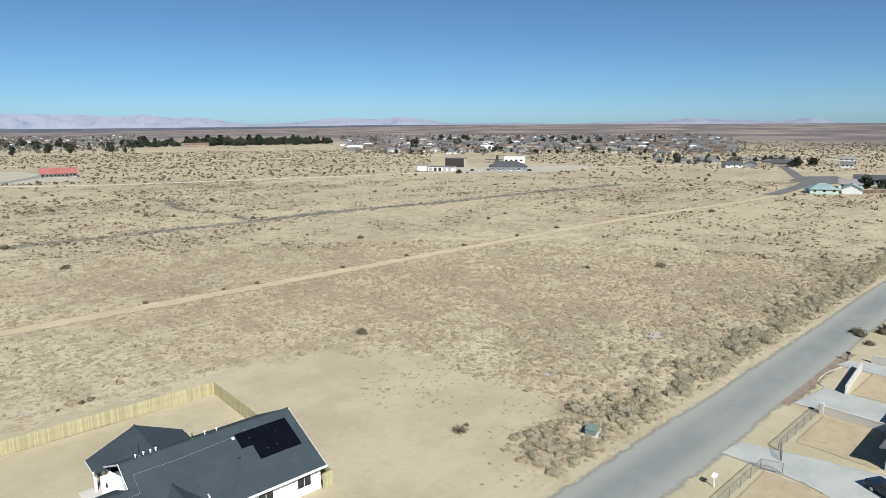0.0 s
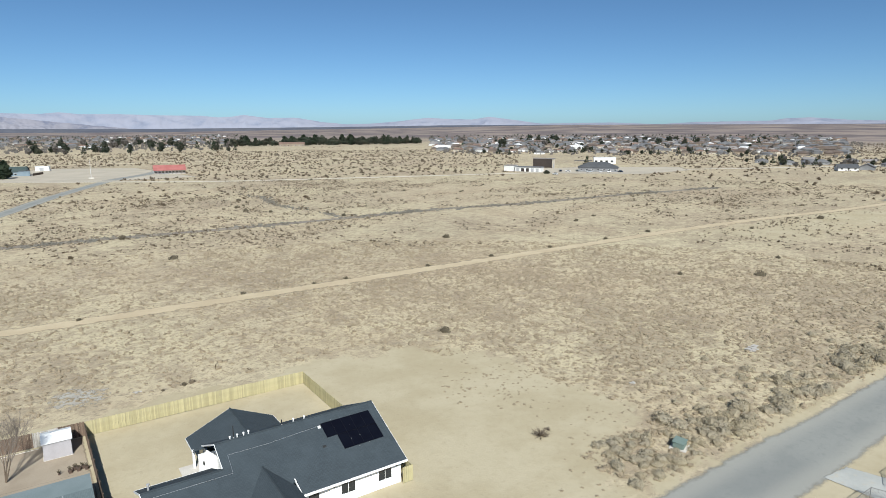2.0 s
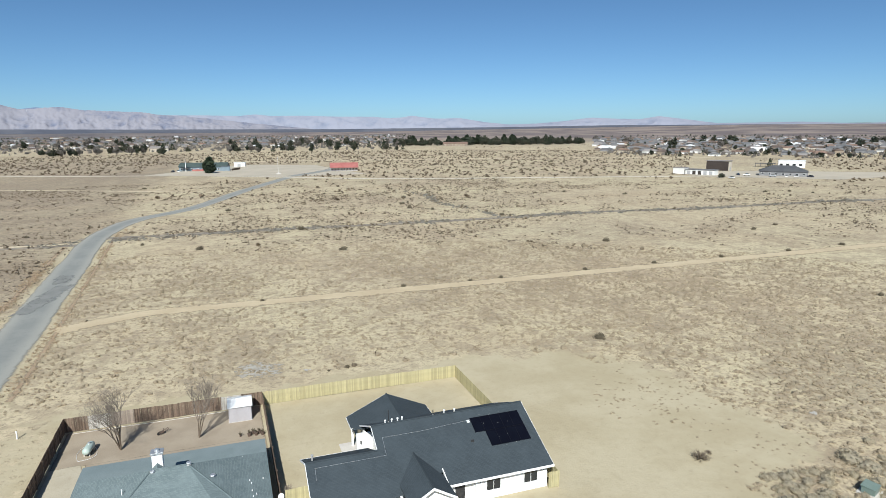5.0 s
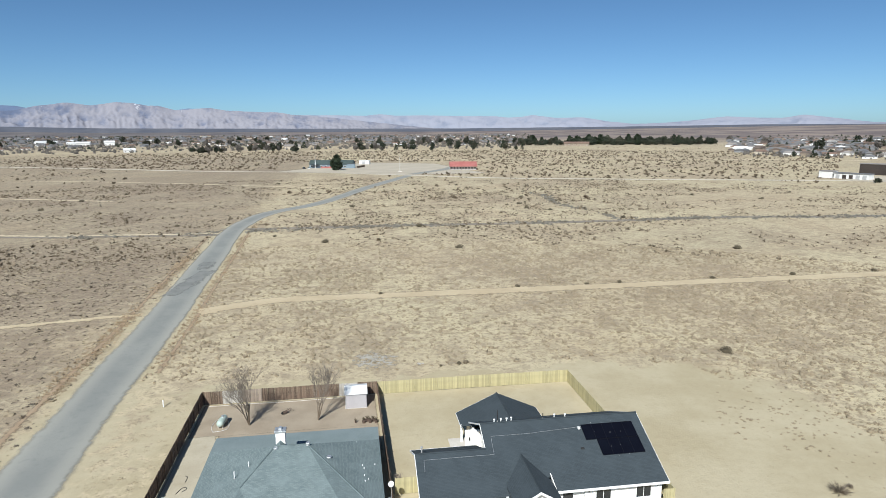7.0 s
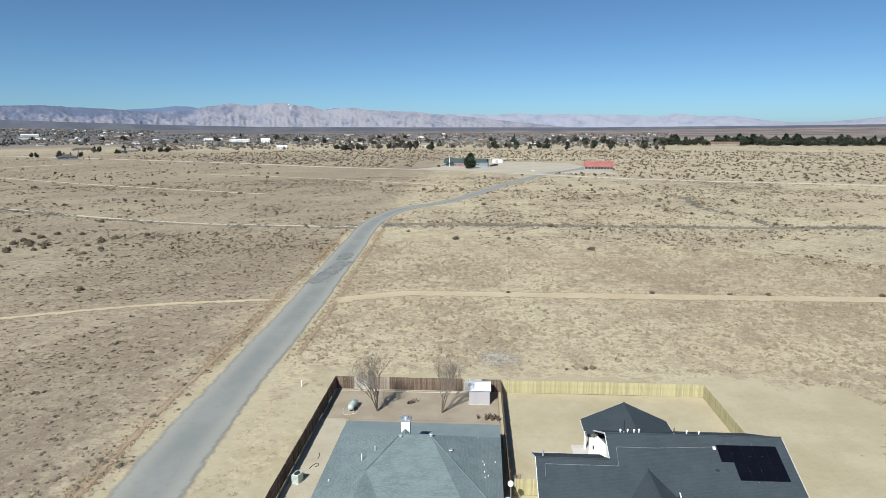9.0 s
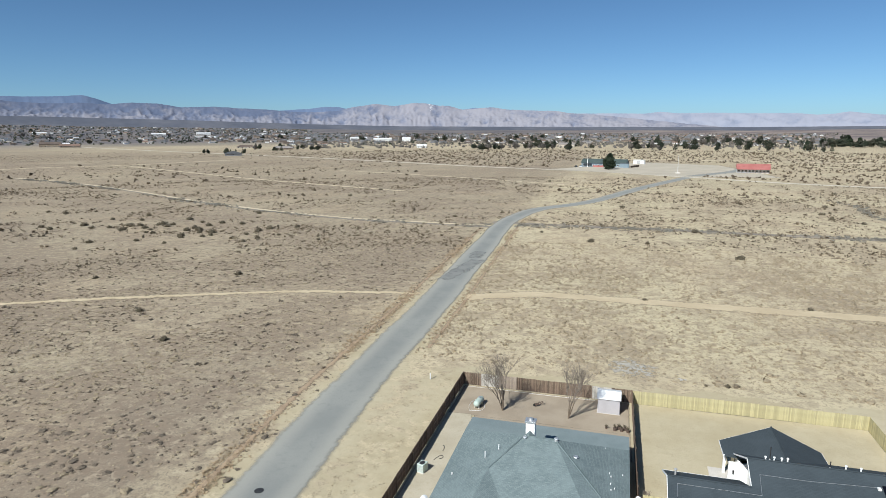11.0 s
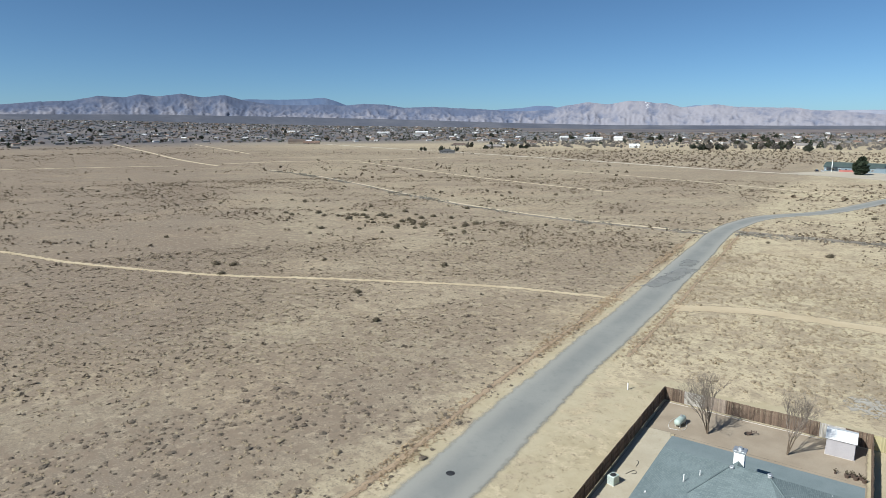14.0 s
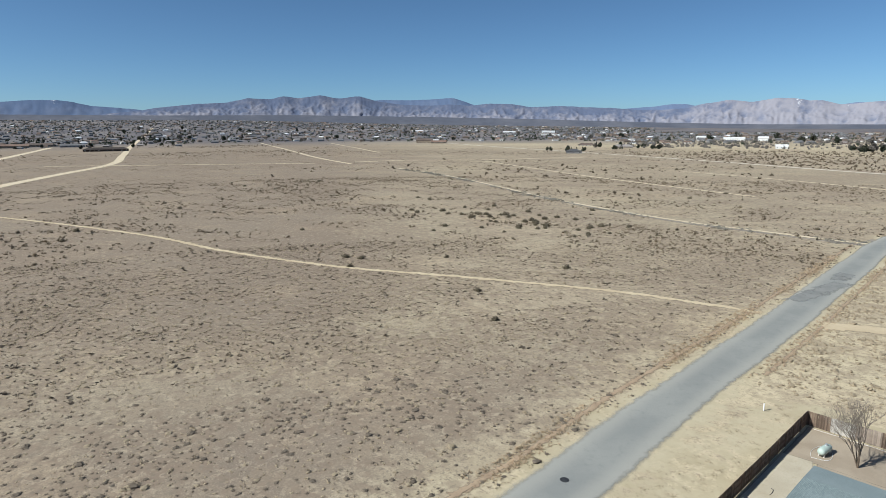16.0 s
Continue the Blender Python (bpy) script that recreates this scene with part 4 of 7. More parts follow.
# ---- fences ----
def board_mesh(w, height, mat, seed):
    """One dog-eared fence board."""
    rnd = random.Random(seed)
    bm = bmesh.new()
    h = height + rnd.uniform(-0.03, 0.03)
    g = 0.005
    a = [bm.verts.new(q) for q in ((g, -0.01, 0.03), (w - g, -0.01, 0.03), (w - g, -0.01, h - 0.04), (w * 0.75, -0.01, h), (w * 0.25, -0.01, h), (g, -0.01, h - 0.04))]
    b = [bm.verts.new((v.co.x, v.co.y + 0.02, v.co.z)) for v in a]
    bm.faces.new(a), bm.faces.new(b[::-1])
    for k in range(6):
        bm.faces.new((a[k], b[k], b[(k + 1) % 6], a[(k + 1) % 6]))
    bmesh.ops.recalc_face_normals(bm, faces=bm.faces)
    me = bpy.data.meshes.new("board")
    bm.to_mesh(me)
    bm.free()
    me.materials.append(mat)
    return me


def fence(x0, y0, x1, y1, label, mats, height=1.8, panel=2.4, seed=1, rails_side=1, post_mat=None, pick=None, wide=0.15):
    """A board fence: panels of boards, rails and posts."""
    L = math.hypot(x1 - x0, y1 - y0)
    n = max(1, round(L / panel))
    step = L / n
    t = thing("wooden_fence", x0, y0, 0, label, "fence", "board fences", math.degrees(math.atan2(y1 - y0, x1 - x0)))
    per = max(1, round(step / wide))
    bw = step / per
    kinds = [[board_mesh(bw, height, m, seed + k) for k in range(4)] for m in mats]
    post = mesh_object("post", box(-0.05, 0.012 * rails_side, 0, 0.05, 0.012 * rails_side + 0.1 * rails_side, height - 0.05) if rails_side > 0 else box(-0.05, -0.112, 0, 0.05, -0.012, height - 0.05), post_mat or mats[0])
    bm = bmesh.new()
    for z in (0.3, 0.9, 1.5):
        lo, hi = sorted((0.012 * rails_side, 0.05 * rails_side))
        add_box(bm, 0.05, lo, z * height / 1.8, step - 0.05, hi, z * height / 1.8 + 0.09)
    rail = mesh_object("rail", bm, post_mat or mats[0])
    post.parent = rail.parent = t
    rnd = random.Random(seed)
    for i in range(n):
        k = pick(i, n) if pick else 0
        dz = rnd.uniform(-0.03, 0.03)
        for j in range(per):
            o = new("board", rnd.choice(kinds[k]))
            o.parent = t
            o.matrix_basis = pose(i * step + j * bw, rnd.uniform(-0.008, 0.008), dz, 0, rnd.uniform(-0.5, 0.5), 0)
        if i:
            share(rail, i * step, 0, 0)
        share(post, (i + 1) * step, 0, 0)
    return t


fence(2.6, 77.75, 29.0, 77.75, "new pale yellow wooden board fence behind the new house", [CEDAR_NEW], 1.8, seed=3, rails_side=1)
fence(29.0, 77.75, 29.0, 48.6, "new pale yellow wooden board fence beside the new house", [CEDAR_NEW], 1.8, seed=7, rails_side=1)
fence(28.05, 48.6, 29.0, 48.6, "short new yellow wooden fence at the corner of the house", [CEDAR_NEW], 1.75, 0.95, seed=9)
fence(-19.8, 77.9, 2.5, 77.9, "weathered brown wooden board fence with bleached patches", [CEDAR_OLD, CEDAR_BLEACHED, CEDAR_GREY], 1.8, seed=11, rails_side=1, pick=lambda i, n: 1 if i in (1, 7) else 2 if i in (2,) else 0)
fence(-19.6, 41.0, -19.8, 77.9, "dark weathered wooden board fence along the side yard", [CEDAR_OLD], 1.85, seed=13, rails_side=-1)
fence(2.55, 77.8, 3.0, 41.0, "dark weathered wooden board fence between the two houses", [CEDAR_OLD], 1.8, seed=17, rails_side=1)
fence(3.3, 54.3, 5.55, 54.3, "new yellow wooden fence closing the side yard", [CEDAR_NEW], 1.75, 1.2, seed=19)

# ---- the old house's back yard ----
def shed():
    t = thing("garden_shed", -0.25, 75.3, 0, "small garden shed with pinkish walls and white roof", "shed")
    part("body", box(-1.32, -1.45, 0.05, 1.32, 1.45, 2.0, bevel=0.02), SHEDWALL, t)
    part("base", box(-1.4, -1.5, 0, 1.4, 1.5, 0.06), BLOCK, t)
    rf = part("roof", slab([(-1.45, -1.6, 2.0), (1.45, -1.6, 2.0), (1.45, 0.1, 2.45), (-1.45, 0.1, 2.45)], 0.06), SHEDROOF, t)
    part("roof", slab([(1.45, 1.6, 2.0), (-1.45, 1.6, 2.0), (-1.45, 0.1, 2.45), (1.45, 0.1, 2.45)], 0.06), SHEDROOF, t)
    for s in (-1.33, 1.27):
        bm = bmesh.new()
        a = [bm.verts.new((s, *q)) for q in ((-1.42, 1.98), (1.42, 1.98), (0.1, 2.38))]
        b = [bm.verts.new((s + 0.06, *q)) for q in ((-1.42, 1.98), (1.42, 1.98), (0.1, 2.38))]
        bm.faces.new(a), bm.faces.new(b[::-1])
        for i in range(3):
            bm.faces.new((a[i], b[i], b[(i + 1) % 3], a[(i + 1) % 3]))
        part("gable", bm, SHEDWALL, t)
    for x in (-1.3, -0.45, 0.4, 1.25):
        part("wall_rib", box(x, -1.475, 0.06, x + 0.05, -1.45, 1.95), SHEDWALL, t)
    return t


shed()


def propane_tank():
    t = thing("propane_tank", -16.2, 71.7, 0, "white propane tank lying on short legs in the yard", "propane tank", rz=-8)
    bm = bmesh.new()
    prof = [(0, -1.2), (0.22, -1.17), (0.38, -1.05), (0.46, -0.85), (0.46, 0.85), (0.38, 1.05), (0.22, 1.17), (0, 1.2)]
    prev = None
    for r, y in prof:
        ring = [bm.verts.new((math.cos(a) * max(r, 0.01), y, 0.72 + math.sin(a) * max(r, 0.01))) for a in (2 * math.pi * i / 20 for i in range(20))]
        if prev:
            for i in range(20):
                bm.faces.new((prev[i], prev[(i + 1) % 20], ring[(i + 1) % 20], ring[i]))
        prev = ring
    part("body", bm, TANKWHITE, t, smooth=True)
    part("dome", tube((0, 0.3, 1.15), (0, 0.3, 1.34), 0.17, 0.14, 12), GALV, t, "grey metal valve dome")
    for y in (-0.7, 0.7):
        for x in (-0.3, 0.3):
            part("leg", box(x - 0.06, y - 0.08, 0, x + 0.06, y + 0.08, 0.5), BLOCK, t)
    t.scale = (0.9, 0.92, 0.9)
    return t


propane_tank()


def bare_tree(x, y, h, seed, label, spread=0.6, name="bare_tree", thick=0.16, mat=None, levels=5, stems=1):
    rnd = random.Random(seed)
    t = thing(name, x, y, 0, label, "tree")
    trunk, limbs, twigs = bmesh.new(), bmesh.new(), bmesh.new()

    def grow(p, d, length, r, lev):
        q = p + d * length
        add_tube(trunk if lev == 0 else limbs if lev < 3 else twigs, p, q, r, r * 0.72, 6 if lev < 2 else 4 if lev < 3 else 3, cap=False)
        if lev >= levels:
            return
        for _ in range(3 if lev < 2 else rnd.choice((2, 3, 3))):
            ax = Vector((rnd.gauss(0, 1), rnd.gauss(0, 1), rnd.gauss(0, 0.5)))
            nd = (d + ax.normalized() * rnd.uniform(0.35, spread) + Vector((0, 0, 0.22))).normalized()
            start = p.lerp(q, rnd.uniform(0.55, 1.0))
            grow(start, nd, length * rnd.uniform(0.62, 0.85), r * 0.6, lev + 1)
    for s in range(stems):
        d0 = Vector((rnd.uniform(-0.3, 0.3), rnd.uniform(-0.3, 0.3), 1)).normalized()
        grow(Vector((0, 0, -0.05)), d0, h * 0.24, thick, 0)
    part("trunk", trunk, BARK, t)
    part("limb_frame", limbs, BARETWIG, t)
    part("twig_crown", twigs, mat or BARETWIG, t, "bare grey twigs")
    return t


bare_tree(-13.0, 71.3, 10.8, 21, "leafless grey tree with fine upright twigs in the back yard", 0.62, stems=4, thick=0.085, levels=6)
bare_tree(-4.9, 71.3, 10.2, 34, "leafless young tree in the back yard beside the shed", 0.5, stems=3, thick=0.075, levels=6)
bare_tree(3.6, 55.4, 2.6, 55, "leafless brown shrub between the houses", 0.8, "bare_shrub", 0.03, stems=4, levels=4)


def air_conditioner():
    t = thing("air_conditioner", -18.4, 55.3, 0, "pale grey box air conditioner on the concrete side yard", "air conditioner", rz=-14)
    t.scale = (0.78, 0.98, 0.9)
    part("cabinet", box(-0.5, -0.5, 0.08, 0.5, 0.5, 1.05, bevel=0.03), TANKWHITE, t)
    part("pad", box(-0.58, -0.58, 0, 0.58, 0.58, 0.08), BLOCK, t)
    g = part("fan_grille", tube((0, 0, 1.052), (0, 0, 1.08), 0.36, 0.36, 20), BLACKMETAL, t)
    for i in range(5):
        part("louvre", box(-0.44, -0.512, 0.25 + i * 0.15, 0.44, -0.5, 0.31 + i * 0.15), GREYPIPE, t)
    part("lid_rim", box(-0.47, -0.47, 1.05, 0.47, -0.40, 1.075), TRIMWHITE, t)


air_conditioner()


def loop_line(name, pts, r, mat, label, category, closed=True, z=0.06):
    cu = bpy.data.curves.new(name, "CURVE")
    cu.dimensions, cu.bevel_depth, cu.bevel_resolution = "3D", r, 1
    sp = cu.splines.new("NURBS")
    sp.points.add(len(pts) - 1)
    for p, q in zip(sp.points, pts):
        p.co = (q[0], q[1], q[2] if len(q) > 2 else z, 1)
    sp.use_cyclic_u, sp.order_u, sp.use_endpoint_u = closed, 3, True
    cu.materials.append(mat)
    return tagged(new(name, cu), label, category)


loop_line("garden_hose", [(-17.0, 70.1), (-17.4, 71.0), (-17.4, 72.4), (-17.0, 73.5), (-16.2, 73.4), (-15.6, 72.6), (-15.3, 71.0), (-15.8, 70.2)], 0.018, TRIMWHITE, "pale hose loop on the soil round the tank", "garden hose")
loop_line("garden_hose", [(-19, 77.2), (-14, 77.3), (-9, 77.1), (-5, 77.2), (-2, 77.3)], 0.035, BLOCK, "pale pipe along the foot of the fence", "pipe", False)
for k, pts in enumerate(([(-17.8, 60.8), (-17.4, 60.9), (-17.5, 59.6)], [(-17.9, 57.6), (-17.6, 58.6), (-17.2, 58.8), (-17.0, 58.2), (-17.4, 58.0)])):
    loop_line("metal_scrap", pts, 0.035, BLACKMETAL, "bent dark metal rod lying on the concrete", "scrap metal", False)


def flower_pots():
    for k, (x, y, r) in enumerate(((0.6, 69.7, 0.24), (1.0, 70.1, 0.22), (1.35, 69.7, 0.25), (1.75, 70.0, 0.22), (2.05, 69.6, 0.22), (-0.4, 69.9, 0.12))):
        t = thing("flower_pot", x, y, 0, "dark clay pot with a dry plant", "flower pot", "pots by the house")
        part("pot", tube((0, 0, 0), (0, 0, r * 1.6), r * 0.7, r, 12), TERRACOTTA, t)
        bm = bmesh.new()
        rnd = random.Random(k)
        for _ in range(26):
            a, ln = rnd.uniform(0, 6.28), rnd.uniform(0.15, 0.4)
            add_tube(bm, (0, 0, r * 1.5), (math.cos(a) * ln * 0.6, math.sin(a) * ln * 0.6, r * 1.5 + ln), 0.012, 0.03, 3)
        part("plant", bm, CREOSOTE, t)


flower_pots()


def cart():
    t = thing("garden_cart", -8.8, 73.6, 0, "rusty dark garden cart lying on its side", "garden cart", rz=25)
    bm = bmesh.new()
    for p, q in (((-0.5, 0, 0.1), (0.6, 0.1, 0.5)), ((-0.5, 0.3, 0.1), (0.6, 0.4, 0.5)), ((0.6, 0.1, 0.5), (0.6, 0.4, 0.5)), ((-0.1, 0.1, 0.1), (0.1, 0.2, 0.7))):
        add_tube(bm, p, q, 0.04, 0.04, 5)
    part("frame", bm, TERRACOTTA, t)
    part("tray", box(-0.5, 0.0, 0.2, 0.1, 0.35, 0.4, bevel=0.05), TERRACOTTA, t)
    part("wheel", tube((-0.5, 0.1, 0.2), (-0.5, 0.22, 0.2), 0.2, 0.2, 12), TYRE, t)


cart()


# ---- street things ----
def marker_post():
    t = thing("marker_post", -24.7, 78.2, 0, "short white marker post with yellow top", "post")
    part("post", tube((0, 0, 0), (0, 0, 1.0), 0.08, 0.08, 10), TRIMWHITE, t)
    part("top", tube((0, 0, 1.0), (0, 0, 1.15), 0.085, 0.05, 10), CEDAR_NEW, t)


marker_post()
mh = thing("manhole", -32.7, 47.5, 0.05, "dark iron manhole cover in the asphalt", "manhole")
part("cover", tube((0, 0, -0.03), (0, 0, 0.012), 0.42, 0.41, 24), BLACKMETAL, mh)
part("rim", tube((0, 0, -0.03), (0, 0, 0.006), 0.47, 0.47, 24), BLACKMETAL, mh)


def utility_box():
    t = thing("utility_box", 56.9, 37.4, 0, "green metal utility box among the bushes", "utility box", rz=20)
    part("body", box(-0.75, -0.6, 0.1, 0.75, 0.6, 0.75, bevel=0.05), GREENBOX, t)
    part("lid", slab([(-0.8, -0.66, 0.78), (0.8, -0.66, 0.78), (0.8, 0.66, 0.88), (-0.8, 0.66, 0.88)], 0.08), GREENBOX, t)
    part("pad", box(-0.95, -0.9, 0, 0.95, 0.9, 0.12), BLOCK, t)


utility_box()


def rubble(x, y, n, s, seed, label):
    rnd = random.Random(seed)
    t = thing("rubble_pile", x, y, 0, label, "rubble")
    for k in range(n):
        bm = bmesh.new()
        w, d, h = rnd.uniform(0.2, 0.6) * s, rnd.uniform(0.2, 0.5) * s, rnd.uniform(0.1, 0.28) * s
        vs = add_box(bm, -w, -d, 0, w, d, h)
        for v in vs:
            v.co += Vector((rnd.uniform(-0.1, 0.1), rnd.uniform(-0.1, 0.1), rnd.uniform(0, 0.08))) * s
        o = part("chunk", bm, RUBBLE, t)
        o.matrix_basis = pose(rnd.gauss(0, 0.8) * s, rnd.gauss(0, 0.5) * s, 0, 0, 0, rnd.uniform(0, 180))


rubble(92.8, 49.7, 9, 0.9, 5, "heap of pale broken concrete among the shrubs")
rubble(67.0, 51.8, 3, 0.5, 8, "few pale scraps lying among the shrubs")
rubble(9.4, 87.6, 6, 0.4, 9, "scattered pale litter on the dusty soil")
rubble(61, 43, 3, 0.35, 12, "few pale scraps lying among the shrubs")


def mailbox():
    t = thing("mailbox", 56.7, 23.0, 0, "white double mailbox on a single white post", "mailbox", rz=8)
    t.scale = (0.8, 0.8, 0.88)
    part("post", box(-0.06, -0.06, 0, 0.06, 0.06, 1.25), TRIMWHITE, t)
    part("arm", box(-0.5, -0.07, 1.18, 0.5, 0.07, 1.28), TRIMWHITE, t)
    for x in (-0.26, 0.26):
        bm = bmesh.new()
        prof = [(-0.17, 1.28), (0.17, 1.28), (0.17, 1.46)] + [(0.17 * math.cos(a), 1.46 + 0.13 * math.sin(a)) for a in (0.5, 1.05, 1.57, 2.1, 2.64)] + [(-0.17, 1.46)]
        a = [bm.verts.new((x + px * 1.1, -0.28, pz)) for px, pz in prof]
        b = [bm.verts.new((x + px * 1.1, 0.28, pz)) for px, pz in prof]
        bm.faces.new(a), bm.faces.new(b[::-1])
        for i in range(len(a)):
            bm.faces.new((a[i], b[i], b[(i + 1) % len(a)], a[(i + 1) % len(a)]))
        part("box", bm, TRIMWHITE, t)


mailbox()

bx = thing("mailbox", 104.4, 24.4, 0, "dark metal mailbox on a wooden post", "mailbox")
part("post", box(-0.06, -0.06, 0, 0.06, 0.06, 1.1), BARK, bx)
part("box", box(-0.18, -0.3, 1.1, 0.18, 0.3, 1.4, bevel=0.06), BLACKMETAL, bx)

# ---- yards across the south street ----
patch("driveway", [(63.6, 25.4), (67.6, 25.0), (69.6, 18.6), (72.2, 9), (66, 4), (61, 8), (63.9, 17.6)], CONCRETE, 0.07, "pale concrete driveway", "driveway", 0.3)
patch("driveway", [(82.6, 24.6), (90.9, 23.4), (91, 16.3), (92, 5), (83.4, 5), (82.9, 20.5)], CONCRETE, 0.07, "pale concrete driveway", "driveway", 0.3)
patch("driveway", [(101.2, 25.0), (104.6, 24.2), (106, 19.8), (108, 8), (101, 8), (101.3, 21)], CONCRETE, 0.07, "pale concrete driveway", "driveway", 0.3)
patch("dry_lawn", [(72.2, 20.8), (81.6, 20.8), (81.6, 10), (72.2, 13)], PLOT, 0.03, "dry brown front yard", "yard", 0.4)
patch("dry_lawn", [(91.2, 20.4), (102.5, 20.4), (103, 12), (92, 8)], PLOT, 0.03, "dry brown front yard", "yard", 0.4)
patch("dry_lawn", [(50, 20.5), (63.2, 20.8), (63.2, 6), (46, 6)], PLOT, 0.03, "dry brown front yard", "yard", 0.4)
strip("gravel_verge", [(81.5, 25.7), (86, 25.4), (93, 25.5), (99, 25.6), (108, 25.4)], 1.9, RUSTY, 0.035, "dark reddish brown gravel verge", "gravel", 0.7)


def block_wall(x0, y0, x1, y1, h, label, courses=5, pier=True):
    L = math.hypot(x1 - x0, y1 - y0)
    t = thing("block_wall", x0, y0, 0, label, "wall", "yard block walls", math.degrees(math.atan2(y1 - y0, x1 - x0)))
    n = round(L / 0.45)
    bm = bmesh.new()
    add_box(bm, 0, -0.085, 0, L, 0.085, h - 0.005)
    part("core", bm, BLOCK, t)
    blk = mesh_object("block", box(0.008, -0.1, 0.006, L / n - 0.008, 0.1, h / courses - 0.006), BLOCK)
    blk.parent = t
    first = True
    for c in range(courses):
        for i in range(n):
            if first:
                first = False
                continue
            share(blk, i * L / n, 0, c * h / courses)
    part("cap", box(-0.02, -0.13, h, L + 0.02, 0.13, h + 0.06), BLOCK, t)
    if pier:
        part("pier", box(-0.25, -0.25, 0, 0.2, 0.25, h + 0.35, bevel=0.02), BLOCK, t)


block_wall(82.2, 21.2, 82.2, 8.0, 1.0, "low cream block wall beside a driveway")
block_wall(90.4, 20.9, 101.6, 21.9, 1.15, "low pale block wall along a front yard", 5, False)
block_wall(106.2, 21.8, 106.4, 13.0, 1.15, "low pale block wall along the next yard", 5, False)
loop_line("stone_edging", [(91.3, 23.6), (91.6, 24.8), (94.5, 25.0), (98.5, 24.9), (101.0, 24.0)], 0.05, BLOCK, "pale stone edging of a gravel bed", "edging", False)


def chain_fence(x0, x1, y, label, gate=False, rz=0.0):
    t = thing("chain_link_fence", x0, y, 0, label, "fence", "chain link fences", rz)
    L = x1 - x0
    n = max(1, round(L / 2.4))
    post = part("post", tube((0, 0, 0), (0, 0, 1.25), 0.035, 0.035, 7), DARKPIPE, t)
    for i in range(1, n + 1):
        share(post, i * L / n, 0, 0)
    part("top_rail", tube((0, 0, 1.2), (L, 0, 1.2), 0.025, 0.025, 6), DARKPIPE, t)
    if gate:
        part("bottom_rail", tube((0, 0, 0.12), (L, 0, 0.12), 0.025, 0.025, 6), DARKPIPE, t)
    bm = bmesh.new()
    s = 0.16
    k = int(L / s)
    for i in range(-8, k):
        for sg in (1, -1):
            a, b = (i * s, 0.1), (i * s + 1.1, 1.2)
            if sg < 0:
                a, b = (i * s, 1.2), (i * s + 1.1, 0.1)
            xa, za, xb, zb = a[0], a[1], b[0], b[1]
            if xa < 0:
                f = -xa / (xb - xa)
                xa, za = 0, za + (zb - za) * f
            if xb > L:
                f = (L - xa) / (xb - xa)
                xb, zb = L, za + (zb - za) * f
            if xb - xa > 0.02:
                add_tube(bm, (xa, sg * 0.004, za), (xb, sg * 0.004, zb), 0.005, 0.005, 3, cap=False)
    part("mesh", bm, DARKPIPE, t, "thin grey wire mesh")


chain_fence(46.0, 63.4, 21.2, "grey chain link fence along a dry front yard")
chain_fence(68.8, 81.8, 21.4, "grey chain link fence along a dry front yard")
chain_fence(63.4, 65.4, 21.2, "open grey chain link gate at a driveway", True, -70)
chain_fence(68.8, 71.2, 21.2, "open grey chain link gate at a driveway", True, -158)


def yard_house():
    t = thing("house", 80, 6, 0, "single-storey pale blue-grey house with low roof", "house")
    for a in ((-7.4, -7, 0, -7.2, 6.5, 2.6), (-7.2, 6.3, 0, 8, 6.5, 2.6), (7.8, -7, 0, 8, 6.3, 2.6), (-7.2, -7, 0, 7.8, -6.8, 2.6)):
        part("wall", box(*a), TANKWHITE, t)
    part("roof", slab([(-8, -7.6, 2.6), (8.6, -7.6, 2.6), (8.6, 0, 4.6), (-8, 0, 4.6)], 0.15), ROOFS[1], t)
    part("roof", slab([(8.6, 7.1, 2.6), (-8, 7.1, 2.6), (-8, 0, 4.6), (8.6, 0, 4.6)], 0.15), ROOFS[1], t)
    for s in (-7.4, 7.8):
        bm = bmesh.new()
        a = [bm.verts.new((s, *q)) for q in ((-7, 2.6), (6.5, 2.6), (0, 4.4))]
        b = [bm.verts.new((s + 0.2, *q)) for q in ((-7, 2.6), (6.5, 2.6), (0, 4.4))]
        bm.faces.new(a), bm.faces.new(b[::-1])
        for i in range(3):
            bm.faces.new((a[i], b[i], b[(i + 1) % 3], a[(i + 1) % 3]))
        part("gable", bm, TANKWHITE, t)
    window(t, -4, -2, 1.0, 2.1, 6.5, 2, 1)
    window(t, 2, 4, 1.0, 2.1, 6.5, 2, 1)


yard_house()


